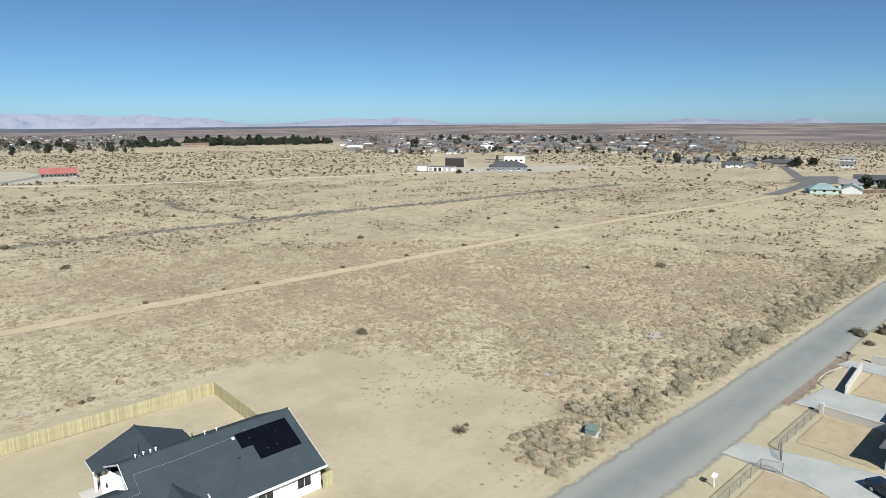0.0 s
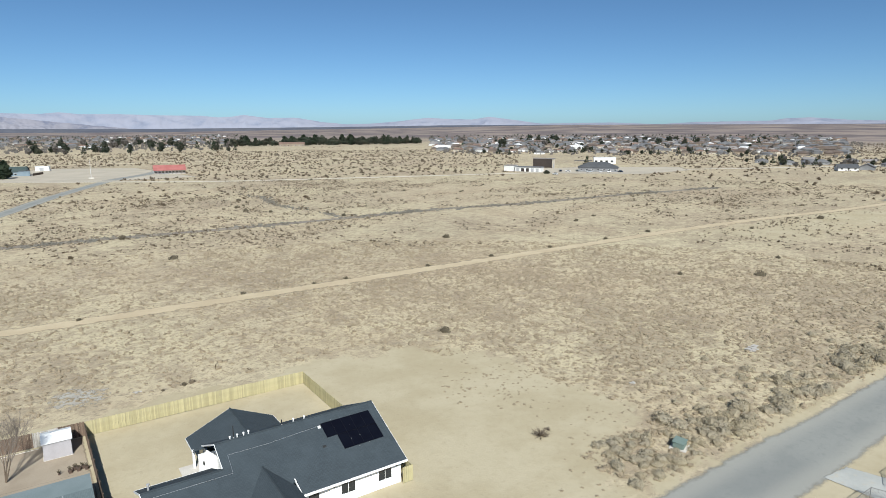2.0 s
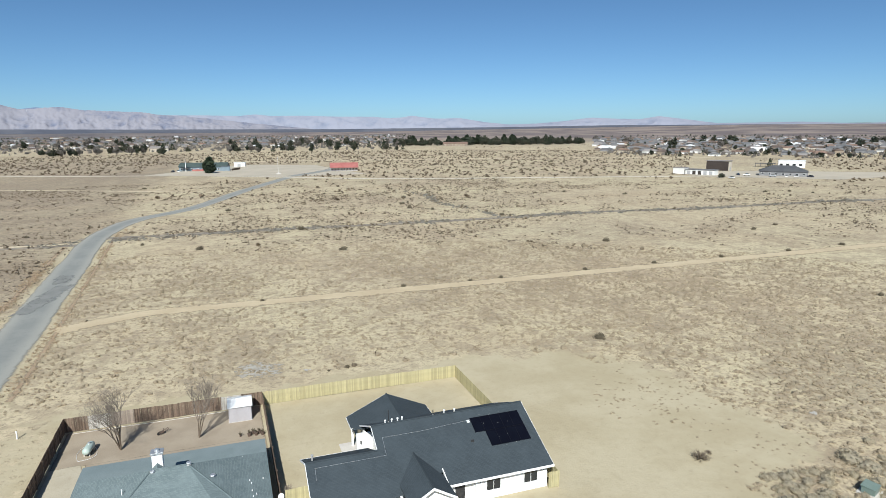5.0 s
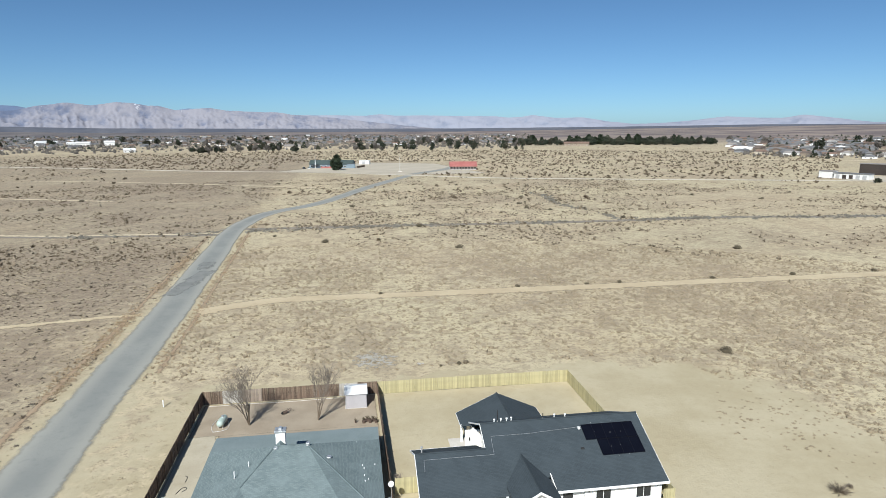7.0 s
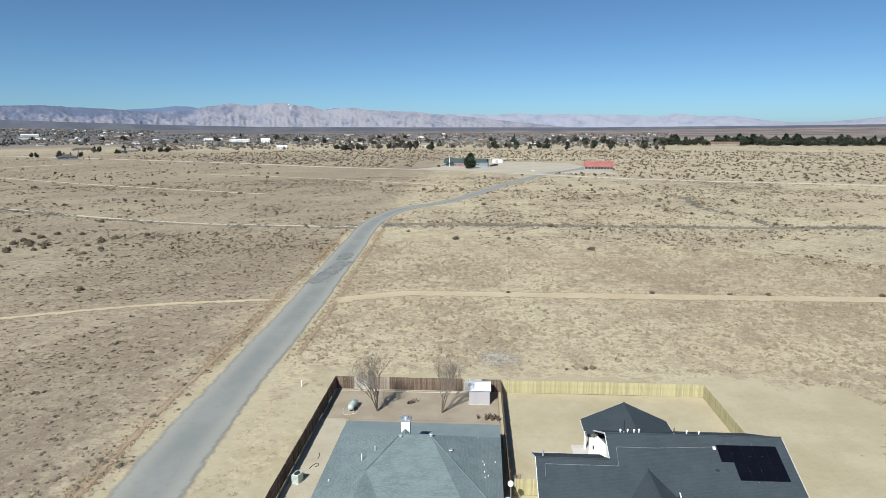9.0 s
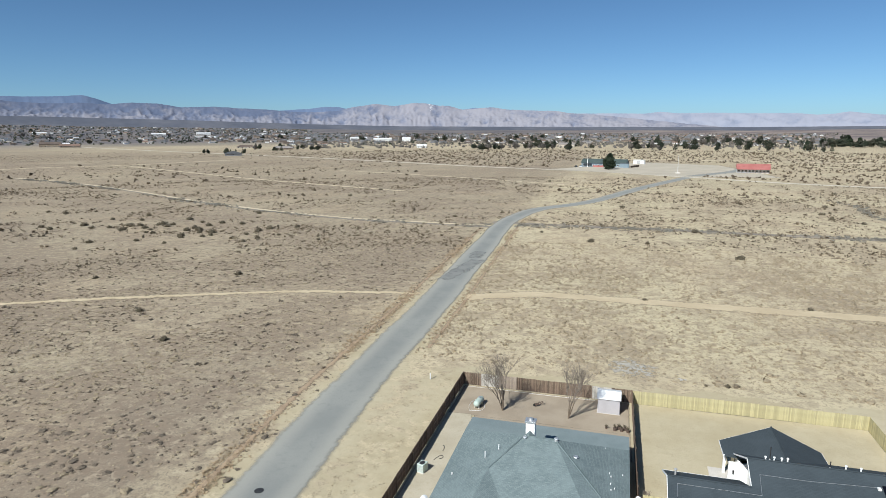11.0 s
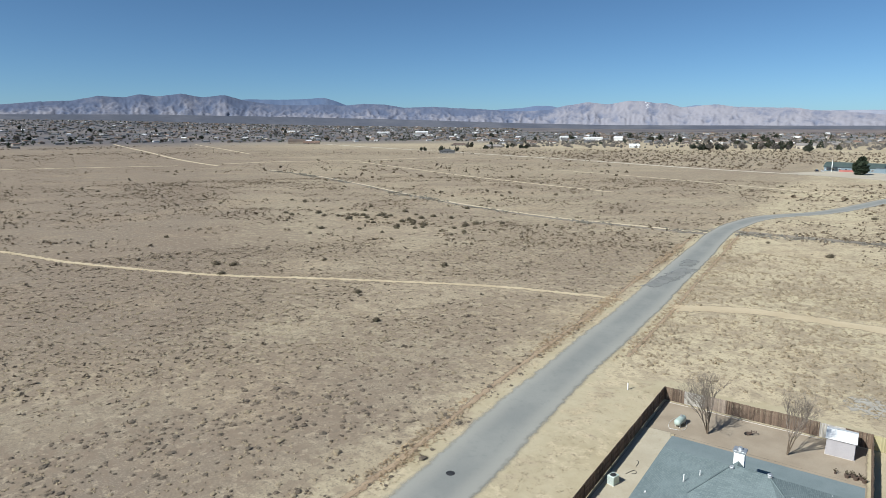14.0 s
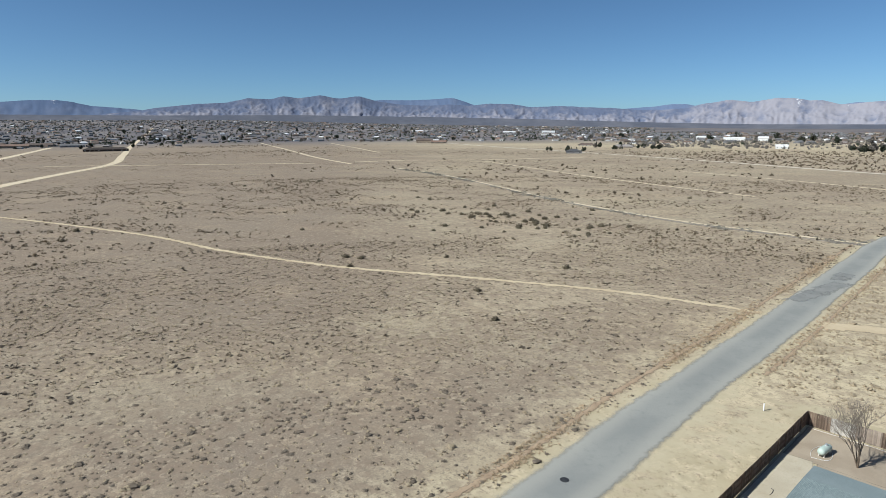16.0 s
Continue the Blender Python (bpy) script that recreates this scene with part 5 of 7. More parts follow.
def car(x, y, rz, label):
    t = thing("car", x, y, 0, label, "car", rz=rz)
    secs = [(-2.3, 0.55, 0.95), (-2.25, 0.45, 1.0), (-1.0, 0.4, 1.05), (-0.9, 0.4, 1.06), (1.9, 0.4, 1.05), (2.25, 0.45, 1.0), (2.3, 0.55, 0.9)]

    def loft(prof, w):
        bm = bmesh.new()
        prev = None
        for px, lo, hi in prof:
            k = [(-w, lo), (-w, (lo + hi) / 2), (-w * 0.93, hi), (w * 0.93, hi), (w, (lo + hi) / 2), (w, lo)]
            ring = [bm.verts.new((px, a, b)) for a, b in k]
            if prev:
                for i in range(6):
                    bm.faces.new((prev[i], prev[(i + 1) % 6], ring[(i + 1) % 6], ring[i]))
            else:
                bm.faces.new(ring[::-1])
            prev = ring
        bm.faces.new(prev)
        return bm
    part("body", loft(secs, 0.92), CARPAINT, t)
    part("cabin", loft([(-1.95, 1.0, 1.05), (-1.6, 1.0, 1.58), (0.3, 1.0, 1.62), (1.0, 1.0, 1.06)], 0.8), PANE, t, "dark glass cabin")
    part("roof", box(-1.55, -0.72, 1.56, 0.3, 0.72, 1.64, bevel=0.03), CARPAINT, t)
    part("bumper", box(2.25, -0.88, 0.35, 2.4, 0.88, 0.6, bevel=0.04), GALV, t)
    for yy in (-0.62, 0.62):
        part("headlight", box(2.2, yy - 0.18, 0.7, 2.32, yy + 0.18, 0.88, bevel=0.03), TRIMWHITE, t)
    part("grille", box(2.28, -0.4, 0.62, 2.33, 0.4, 0.88), BLACKMETAL, t)
    for xx in (-1.45, 1.45):
        for yy in (-0.86, 0.86):
            w = part("wheel", tube((xx, yy - 0.1, 0.34), (xx, yy + 0.1, 0.34), 0.34, 0.34, 18), TYRE, t)
            part("rim", tube((xx, yy - 0.11, 0.34), (xx, yy + 0.11, 0.34), 0.2, 0.2, 14), GALV, w)


car(67.2, 10.6, 62, "dark blue car parked on a concrete driveway")


# ---- far buildings ----
def simple_house(t, L, D, h, rise, wall_m, roof_m, n_win=4, hip=False):
    bm = bmesh.new()
    for a in ((-L / 2, -D / 2, 0, -L / 2 + 0.2, D / 2, h), (L / 2 - 0.2, -D / 2, 0, L / 2, D / 2, h), (-L / 2 + 0.2, -D / 2, 0, L / 2 - 0.2, -D / 2 + 0.2, h), (-L / 2 + 0.2, D / 2 - 0.2, 0, L / 2 - 0.2, D / 2, h)):
        add_box(bm, *a)
    part("wall", bm, wall_m, t)
    o = 0.6
    i = D / 2 if hip else -o
    r0, r1 = (-L / 2 + (i if hip else -o), 0, h + rise), (L / 2 - (i if hip else -o), 0, h + rise)
    c = [(-L / 2 - o, -D / 2 - o, h), (L / 2 + o, -D / 2 - o, h), (L / 2 + o, D / 2 + o, h), (-L / 2 - o, D / 2 + o, h)]
    bm = bmesh.new()
    add_slab(bm, [c[0], c[1], r1, r0], 0.25)
    add_slab(bm, [c[2], c[3], r0, r1], 0.25)
    if hip:
        add_slab(bm, [c[1], c[2], r1], 0.25)
        add_slab(bm, [c[3], c[0], r0], 0.25)
    part("roof", bm, roof_m, t)
    if not hip:
        for s in (-1, 1):
            x = s * (L / 2 - 0.1)
            bm = bmesh.new()
            a = [bm.verts.new(q) for q in ((x - 0.1, -D / 2, h), (x - 0.1, D / 2, h), (x - 0.1, 0, h + rise * 0.93))]
            b = [bm.verts.new(q) for q in ((x + 0.1, -D / 2, h), (x + 0.1, D / 2, h), (x + 0.1, 0, h + rise * 0.93))]
            bm.faces.new(a), bm.faces.new(b[::-1])
            for k in range(3):
                bm.faces.new((a[k], b[k], b[(k + 1) % 3], a[(k + 1) % 3]))
            part("gable", bm, wall_m, t)
    for k in range(n_win):
        x = -L / 2 + (k + 0.5) * L / n_win
        w = part("window", box(x - 0.8, -D / 2 - 0.04, 0.9, x + 0.8, -D / 2, 2.2), TRIMWHITE, t)
        part("pane", box(x - 0.7, -D / 2 - 0.06, 1.0, x + 0.7, -D / 2 - 0.041, 2.1), PANE, w)


def lean_to(t, x0, y0, z0, x1, y1, z1, m):
    part("annex", box(x0, y0, z0, x1, y1, z1), m, t)


rh = thing("hall", 94.5, 519, 0, "long white hall with a red metal gable roof", "hall", rz=-7)
simple_house(rh, 22, 12, 3.6, 3.0, WALLS[1], REDROOF, 9)
for k in range(8):
    part("porch_post", box(-11 + k * 3.1, -8.3, 0, -10.8 + k * 3.1, -8.1, 3.0), BARK, rh)
part("porch_roof", slab([(-11.6, -8.8, 3.0), (11.6, -8.8, 3.0), (11.6, -6.4, 3.7), (-11.6, -6.4, 3.7)], 0.2), REDROOF, rh)

chq = thing("chapel", -16, 566, 0, "low blue-grey chapel with dark roof and white spire", "chapel", rz=-10)
simple_house(chq, 38, 14, 3.6, 3.2, BLUEGREY, GREENROOF, 9)
part("wing_wall", box(15, -9, 0, 22, -7.05, 3.8), BLUEGREY, chq)
part("wing_roof", box(14.7, -9.3, 3.8, 22.3, -7.05, 4.1), SLATE, chq)
bm = bmesh.new()
add_tube(bm, (-13.5, -7.6, 0), (-13.5, -7.6, 4.6), 0.55, 0.42, 4)
add_tube(bm, (-13.5, -7.6, 4.6), (-13.5, -7.6, 9.8), 0.42, 0.05, 4)
part("spire", bm, TRIMWHITE, chq, "slim white spire")
part("porch", box(-17, -9.5, 2.6, -10, -7.05, 2.9), SLATE, chq)
part("red_wall", box(-8.5, -8.6, 0, 1.5, -8.3, 1.5), REDROOF, chq, "low red wall")
fence(6, 553.5, 13, 570, "low reddish-brown board fence beside the chapel", [CEDAR_OLD], 1.8, 5.0, seed=37, wide=0.6)
strip("driveway", [(47, 472), (62, 494), (80, 522), (92, 552), (100, 590)], 9.0, ASPHALT, 0.13, "worn grey asphalt lane beside the red-roofed hall", "driveway", 1.2)
ou = thing("outbuilding", 14, 614, 0, "small white flat-roofed outbuilding", "outbuilding", rz=-10)
part("wall", box(-5, -3, 0, 5, 3, 3.6), WALLS[1], ou)
part("roof", box(-5.3, -3.3, 3.6, 5.3, 3.3, 3.9), ROOFS[3], ou)
part("door", box(-2, -3.06, 0, 1, -3, 2.8), GREYPIPE, ou)
fl = thing("flagpole", 39.2, 497, 0, "tall thin pale flagpole on a low base", "flagpole")
part("pole", tube((0, 0, 0), (0, 0, 14), 0.14, 0.07, 8), WALLS[1], fl)
part("base", box(-1.6, -1.2, 0, 1.6, 1.2, 0.9, bevel=0.1), BLOCK, fl)

wh = thing("storage_building", 322.7, 374.8, 0, "low storage building with white fronts and brown end walls", "storage building", rz=-62)
part("wall", box(0, 0, 0, 21, 8, 3.5), WALLS[1], wh)
part("roof", box(-0.3, -0.4, 3.5, 21.4, 8.4, 3.85), ROOFS[1], wh)
part("end_wall", box(-0.12, 0.1, 0, 0, 7.9, 3.5), DARKBROWN, wh, "dark brown cladding")
for k in range(5):
    part("door", box(1.2 + k * 4.0, -0.06, 0, 3.6 + k * 4.0, 0, 2.7), DARKBROWN if k in (1, 2) else GREYPIPE, wh)
part("annex", box(-9.6, 0.5, 0, -1.0, 9, 4.4), WALLS[1], wh, "white annex")
part("annex_end_wall", box(-9.72, 0.6, 0, -9.6, 8.9, 4.4), DARKBROWN, wh, "dark brown cladding")
part("annex_roof", box(-9.9, 0.2, 4.4, -0.8, 9.3, 4.75), ROOFS[2], wh)
bk = thing("gymnasium", 373, 385, 0, "tall box building with a dark brown and a cream side", "building", rz=27)
part("hall", box(0, 0, 0, 7, 17.5, 7.8), WALLS[0], bk, "cream windowless hall")
part("west_cladding", box(-0.15, 0.2, 0.3, 0, 17.3, 7.5), DARKBROWN, bk, "dark brown cladding")
part("roof", box(-0.5, -0.5, 7.8, 7.5, 18, 8.2), ROOFS[2], bk, "pale metal roof")
part("door", box(2, -0.08, 0, 4.5, 0, 3.2), GREYPIPE, bk)
cp = thing("carport", 444, 417, 0, "long open carport with a flat dark roof on posts", "carport", rz=-45)
part("roof", box(-8, -3, 2.7, 8, 3, 3.1), SLATE, cp)
for k in range(5):
    for yy in (-2.7, 2.6):
        part("post", box(-7.6 + k * 3.75, yy, 0, -7.4 + k * 3.75, yy + 0.15, 2.7), DARKPIPE, cp)
st = thing("station_building", 376, 337, 0, "low building with a wide dark hip roof and pillars", "building", rz=-47)
simple_house(st, 30, 16, 3.4, 3.8, WALLS[3], SLATE, 7, True)
sb = thing("long_white_building", 458, 403, 0, "white flat-roofed building with pale roof", "building", rz=-45)
part("wall", box(-10, -5, 0, 10, 5, 5.6), WALLS[1], sb)
part("roof", box(-10.4, -5.4, 5.6, 10.4, 5.4, 6.0), ROOFS[3], sb)
for k in range(4):
    part("window", box(-9 + k * 4.8, -5.06, 1.4, -6.6 + k * 4.8, -5, 3.2), PANE, sb)
rnd = random.Random(77)


def far_car(x, y, rz, m, label, z=0.0):
    t = thing("parked_car", x, y, z, label, "car", "parked cars far off", rz)
    part("body", box(-2.2, -0.9, 0.35, 2.2, 0.9, 1.0, bevel=0.12), m, t)
    part("cabin", box(-1.3, -0.8, 0.95, 0.9, 0.8, 1.6, bevel=0.15), PANE, t)
    for xx in (-1.4, 1.4):
        for yy in (-0.85, 0.85):
            part("wheel", tube((xx, yy - 0.1, 0.34), (xx, yy + 0.1, 0.34), 0.34, 0.34, 10), TYRE, t)


for x, y, m, lab in ((352, 346, TRIMWHITE, "white parked car"), (349, 351, CARPAINT, "dark parked car"), (366, 325, TRIMWHITE, "white parked car"), (360, 331, GALV, "silver parked car"), (372, 322, TRIMWHITE, "white parked car"),
                     (380, 318, CARPAINT, "dark parked car"), (-36, 552, TRIMWHITE, "white parked car"), (-40, 553, CARPAINT, "dark parked car"), (386, 112, CARPAINT, "dark parked car"), (374, 116, GALV, "silver parked car"), (323, 330, TRIMWHITE, "white parked car")):
    far_car(x, y, rnd.uniform(0, 180), m, lab + " on pale paving")
# houses on the east side street
for x, y, rz, L, D, w, r, lab in ((363, 106, -60, 13, 10, TANKWHITE, TEALROOF, "low house with a pale teal roof by the side street"), (373, 95, 15, 11, 9, WALLS[1], TEALROOF, "white house end with a teal roof by the side street"),
                                  (404, 104, -75, 11, 8, WALLS[1], ROOFS[2], "small white house with a pale roof by the side street"), (446, 101, -75, 24, 13, BLUEGREY, SLATE, "blue-grey house with a wide dark roof"),
                                  (470, 92, 15, 14, 10, WALLS[1], TEALROOF, "white house with a teal roof"), (536, 226, -50, 14, 10, WALLS[1], SLATE, "low grey house with a grey roof by the far road"),
                                  (556, 219, 20, 13, 10, WALLS[3], ROOFS[1], "low grey house with a grey roof by the far road"), (590, 206, -68, 17, 11, WALLS[2], SLATE, "low grey house with a dark roof by the far road"),
                                  (598, 158, -75, 9, 7, WALLS[1], ROOFS[1], "small white house with a grey roof"), (700, 186, -75, 14, 9, WALLS[1], ROOFS[2], "white house with a pale roof on the plain")):
    t = thing("house", x, y, 0, lab, "house", "houses by the side street", rz)
    simple_house(t, L, D, 2.5, 2.7, w, r, 3, r is TEALROOF and L > 12)
fence(372, 92, 420, 62, "long weathered brown board fence behind the teal houses", [CEDAR_OLD], 1.9, 6.0, seed=31, wide=0.6)
# lone houses on the plain
for x, y, rz, L, D, h, w, r, lab in ((-474, 682, 35, 20, 17, 2.8, WALLS[3], SLATE, "lone white house with a wide dark roof on the plain"), (-1025, 912, 42, 34, 14, 6, WALLS[2], ROOFS[0], "large brown two-storey house on the plain"),
                                     (-966, 900, 42, 32, 12, 3.4, WALLS[2], ROOFS[4], "low brown house on the plain"), (-620, 930, 30, 30, 12, 2.6, WALLS[0], ROOFS[0], "low house with a brown roof beside trees"),
                                     (-520, 880, 30, 30, 10, 3, WALLS[2], ROOFS[2], "low tan house beside trees"), (-1055, 283, 72, 62, 14, 3.0, DARKBROWN, DARKBROWN, "long low dark building on the plain"), (-1360, 205, 82, 60, 16, 4, WALLS[2], ROOFS[4], "long low reddish-brown house"), (-1400, 260, 80, 44, 16, 4, WALLS[2], ROOFS[0], "low brown house with wide roof"), (-1330, 300, 78, 40, 14, 3.4, WALLS[3], ROOFS[1], "low grey house with wide roof"),
                                     (424, 1132, -20, 46, 16, 4.4, WALLS[2], ROOFS[4], "long reddish school building before dark trees"), (-560, 1430, 15, 26, 16, 5.5, WALLS[1], ROOFS[3], "white hall in the town"), (-515, 1450, 15, 20, 14, 6.5, WALLS[1], ROOFS[3], "white hall in the town"), (-590, 1462, 15, 30, 14, 4.2, WALLS[1], ROOFS[3], "long white hall in the town"),
                                     (-690, 1560, 15, 44, 20, 4.5, WALLS[1], ROOFS[3], "long white hall in the town"), (-1500, 1750, 40, 44, 16, 4, WALLS[1], ROOFS[3], "long white store in the town"), (-1400, 1850, 40, 46, 20, 6, WALLS[1], ROOFS[3], "long white store in the town"), (-1250, 1640, 40, 40, 18, 5, WALLS[1], ROOFS[2], "white store with a pale roof in the town"), (-1790, 1560, 45, 40, 16, 4, WALLS[1], ROOFS[3], "long white store in the town"), (-330, 1005, 20, 16, 8, 3.4, WALLS[1], ROOFS[3], "small white shed on the plain"),
                                     (-95, 1080, 0, 26, 10, 5, WALLS[0], ROOFS[2], "low cream building before trees"), (560, 830, -35, 24, 7, 3.2, WALLS[1], ROOFS[3], "long white trailer building")):
    t = thing("house", x, y, ground_z(x, y), lab, "house", "", rz)
    simple_house(t, L, D, h, max(h * 0.55, 3.0), w, r, max(3, int(L / 6)), h < 3.3)


# ---- trees ----
def crown_mesh(name, mat, n, seed, shape):
    """A crown of many small leaf clumps with gaps; shape(rnd) gives a place in a unit crown."""
    rnd = random.Random(seed)
    verts, faces = [], []
    for _ in range(n):
        c, s = shape(rnd)
        for _ in range(2):
            k = len(verts)
            u = Vector((rnd.gauss(0, 1), rnd.gauss(0, 1), rnd.gauss(0, 1))).normalized()
            w = u.orthogonal().normalized()
            v = u.cross(w)
            a0 = rnd.uniform(0, 6.28)
            for j in range(4):
                a = a0 + j * 1.57 + rnd.uniform(-0.3, 0.3)
                q = Vector(c) + (w * math.cos(a) + v * math.sin(a)) * s * rnd.uniform(0.6, 1.15)
                verts.append(tuple(q))
            faces.append((k, k + 1, k + 2, k + 3))
    me = bpy.data.meshes.new(name)
    me.from_pydata(verts, [], faces)
    me.materials.append(mat)
    return me


def round_shape(lobes):
    def f(rnd):
        lx, ly, lz, lr = rnd.choice(lobes)
        d = Vector((rnd.gauss(0, 1), rnd.gauss(0, 1), rnd.gauss(0, 0.8))).normalized() * lr * rnd.uniform(0.55, 1.05)
        return (lx + d.x, ly + d.y, lz + d.z), 0.11
    return f


def cone_shape(rnd):
    z = rnd.random() ** 1.4
    r = 0.34 * (1 - z) * rnd.uniform(0.5, 1.1) + 0.02
    a = rnd.uniform(0, 6.28)
    return (math.cos(a) * r, math.sin(a) * r, 0.1 + 0.9 * z), 0.065


def tree_kind(name, label, mat, shape, n, seed, trunk_h, cat="tree", group="town trees"):
    t = thing(name, 0, 0, -500, label, cat, group)
    bm = bmesh.new()
    add_tube(bm, (0, 0, 0), (0.01, 0, trunk_h), 0.035, 0.02, 6)
    for a in (0.3, 2.2, 4.1, 5.4):
        add_tube(bm, (0.005, 0, trunk_h * 0.7), (math.cos(a) * 0.2, math.sin(a) * 0.2, trunk_h + 0.28), 0.016, 0.006, 4)
    part("trunk", bm, BARK, t)
    o = new("crown", crown_mesh("crown", mat, n, seed, shape))
    o.parent = t
    return t


LOBES1 = [(0, 0, 0.22, 0.22), (0, 0, 0.45, 0.3), (0.15, 0.1, 0.36, 0.24), (-0.18, 0.05, 0.4, 0.24), (0.02, -0.16, 0.32, 0.24), (0.05, 0.1, 0.66, 0.2)]
LOBES2 = [(0, 0, 0.36, 0.28), (0.24, 0, 0.3, 0.24), (-0.24, 0.1, 0.28, 0.22), (0.05, 0.22, 0.3, 0.24), (0, -0.2, 0.4, 0.22)]
KINDS = [
    tree_kind("broadleaf_tree", "dark green rounded town tree", TOWNLEAF, round_shape(LOBES1), 125, 1, 0.42),
    tree_kind("broadleaf_tree", "wide dark green town tree", TOWNLEAF, round_shape(LOBES2), 120, 2, 0.35),
    tree_kind("pine_tree", "dark green conifer in the town", PINE, cone_shape, 120, 3, 0.3),
    tree_kind("bare_town_tree", "leafless grey tree in the town", HAZETWIG, round_shape(LOBES1), 90, 4, 0.4),
    tree_kind("pine_tree", "dark green broad conifer", PINE, round_shape([(0, 0, 0.25, 0.26), (0.1, 0, 0.38, 0.26), (-0.1, 0.06, 0.4, 0.25), (0, -0.05, 0.6, 0.22), (0.02, 0, 0.8, 0.13)]), 420, 6, 0.4),
]


def plant(kind, x, y, size, rz=0.0, label=""):
    o = copy_thing(KINDS[kind], Matrix.Translation((x, y, ground_z(x, y) - 0.02)) @ Euler((0, 0, rz)).to_matrix().to_4x4() @ Matrix.Diagonal((size, size, size, 1)))
    if label:
        o["label"] = label
    return o


def polar(az, r):
    return r * math.sin(radians(az)), r * math.cos(radians(az))


plant(4, -11.5, 529, 13.5, 0.4, "large dark conifer beside the chapel")
plant(1, 575, 193, 8, 0, "dark tree by the far road")
plant(0, 579, 190, 10, 2, "tall dark tree by the far road")
plant(1, 606, 186, 11, 1, "wide dark tree by the far road")
plant(0, 404, 96, 9, 1, "dark green tree between the teal houses")
plant(1, 412, 90, 9, 3, "dark green tree between the teal houses")
plant(2, 418, 388, 9, 3, "dark conifer beside the white building")
plant(1, 322, 338, 5, 3, "small round dark tree before the white building")
rnd = random.Random(5)
# the dark belt of tall trees
for k in range(120):
    az = rnd.uniform(15.5, 32.0)
    r = 1200 + 120 * rnd.random() + (az - 15) * 4
    plant(rnd.choice((0, 1, 1, 4)), *polar(az, r), rnd.uniform(13, 22), rnd.uniform(0, 6))
# single trees before and among the town
for az0, az1, r0, r1, n, s0, s1 in ((-38, -33, 880, 940, 9, 6, 9), (-33, -27, 960, 1100, 16, 7, 11), (-14, -8, 960, 1050, 16, 8, 14), (-8, 16, 960, 1150, 46, 8, 15), (0, 16, 1180, 1500, 26, 12, 20),
                                    (33, 62, 1150, 1700, 44, 10, 18), (36, 64, 780, 1250, 120, 5, 9), (60, 72, 600, 760, 34, 4, 8), (-28, -2, 1200, 1900, 34, 11, 18), (-75, -30, 1500, 2600, 60, 9, 16), (-84, -69, 1200, 1900, 70, 6, 11)):
    for k in range(n):
        plant(rnd.choice((0, 0, 1, 2, 3, 3)), *polar(rnd.uniform(az0, az1), rnd.uniform(r0, r1)), rnd.uniform(s0, s1), rnd.uniform(0, 6))

# ---- the town ----
HOUSES = []
for k, (L, D, w, r, hip) in enumerate(((18, 11, 0, 0, False), (20, 12, 1, 1, True), (16, 10, 2, 2, False), (22, 12, 1, 4, False), (17, 11, 3, 1, True), (19, 11, 0, 3, False))):
    t = thing("house", 0, 0, -500, "single-storey town house with a low pitched roof", "house", "town houses")
    simple_house(t, L, D, 3.0, 2.4, WALLS[w], ROOFS[r], 2, hip)
    t["label"] = ("cream town house with a brown roof", "white town house with a grey hip roof", "tan town house with a pale roof", "white town house with a rust roof", "grey town house with a hip roof", "cream town house with a white roof")[k]
    HOUSES.append(t)


def town(az0, az1, r0, r1, n, seed, pick=(0, 1, 2, 3, 4, 5)):
    rnd = random.Random(seed)
    for k in range(n):
        az, r = rnd.uniform(az0, az1), math.sqrt(rnd.uniform(r0 * r0, r1 * r1))
        x, y = polar(az, r)
        copy_thing(HOUSES[rnd.choice(pick)], pose(x, y, ground_z(x, y) - 0.02, 0, 0, -az + rnd.uniform(-25, 25)) @ Matrix.Diagonal((0.68, 0.68, 0.75, 1)))


town(37, 63, 800, 1250, 88, 1, (0, 1, 2, 2, 3, 4, 4))
town(61, 71, 640, 720, 12, 2, (4, 4, 4, 2))
town(-9, 14, 1150, 1500, 34, 3)
town(-30, -10, 1250, 1800, 34, 4)
town(-69, -33, 1500, 2100, 36, 5)
town(33, 45, 1150, 1500, 24, 6)
town(-84, -69, 1250, 1900, 46, 7, (0, 2, 4, 4))


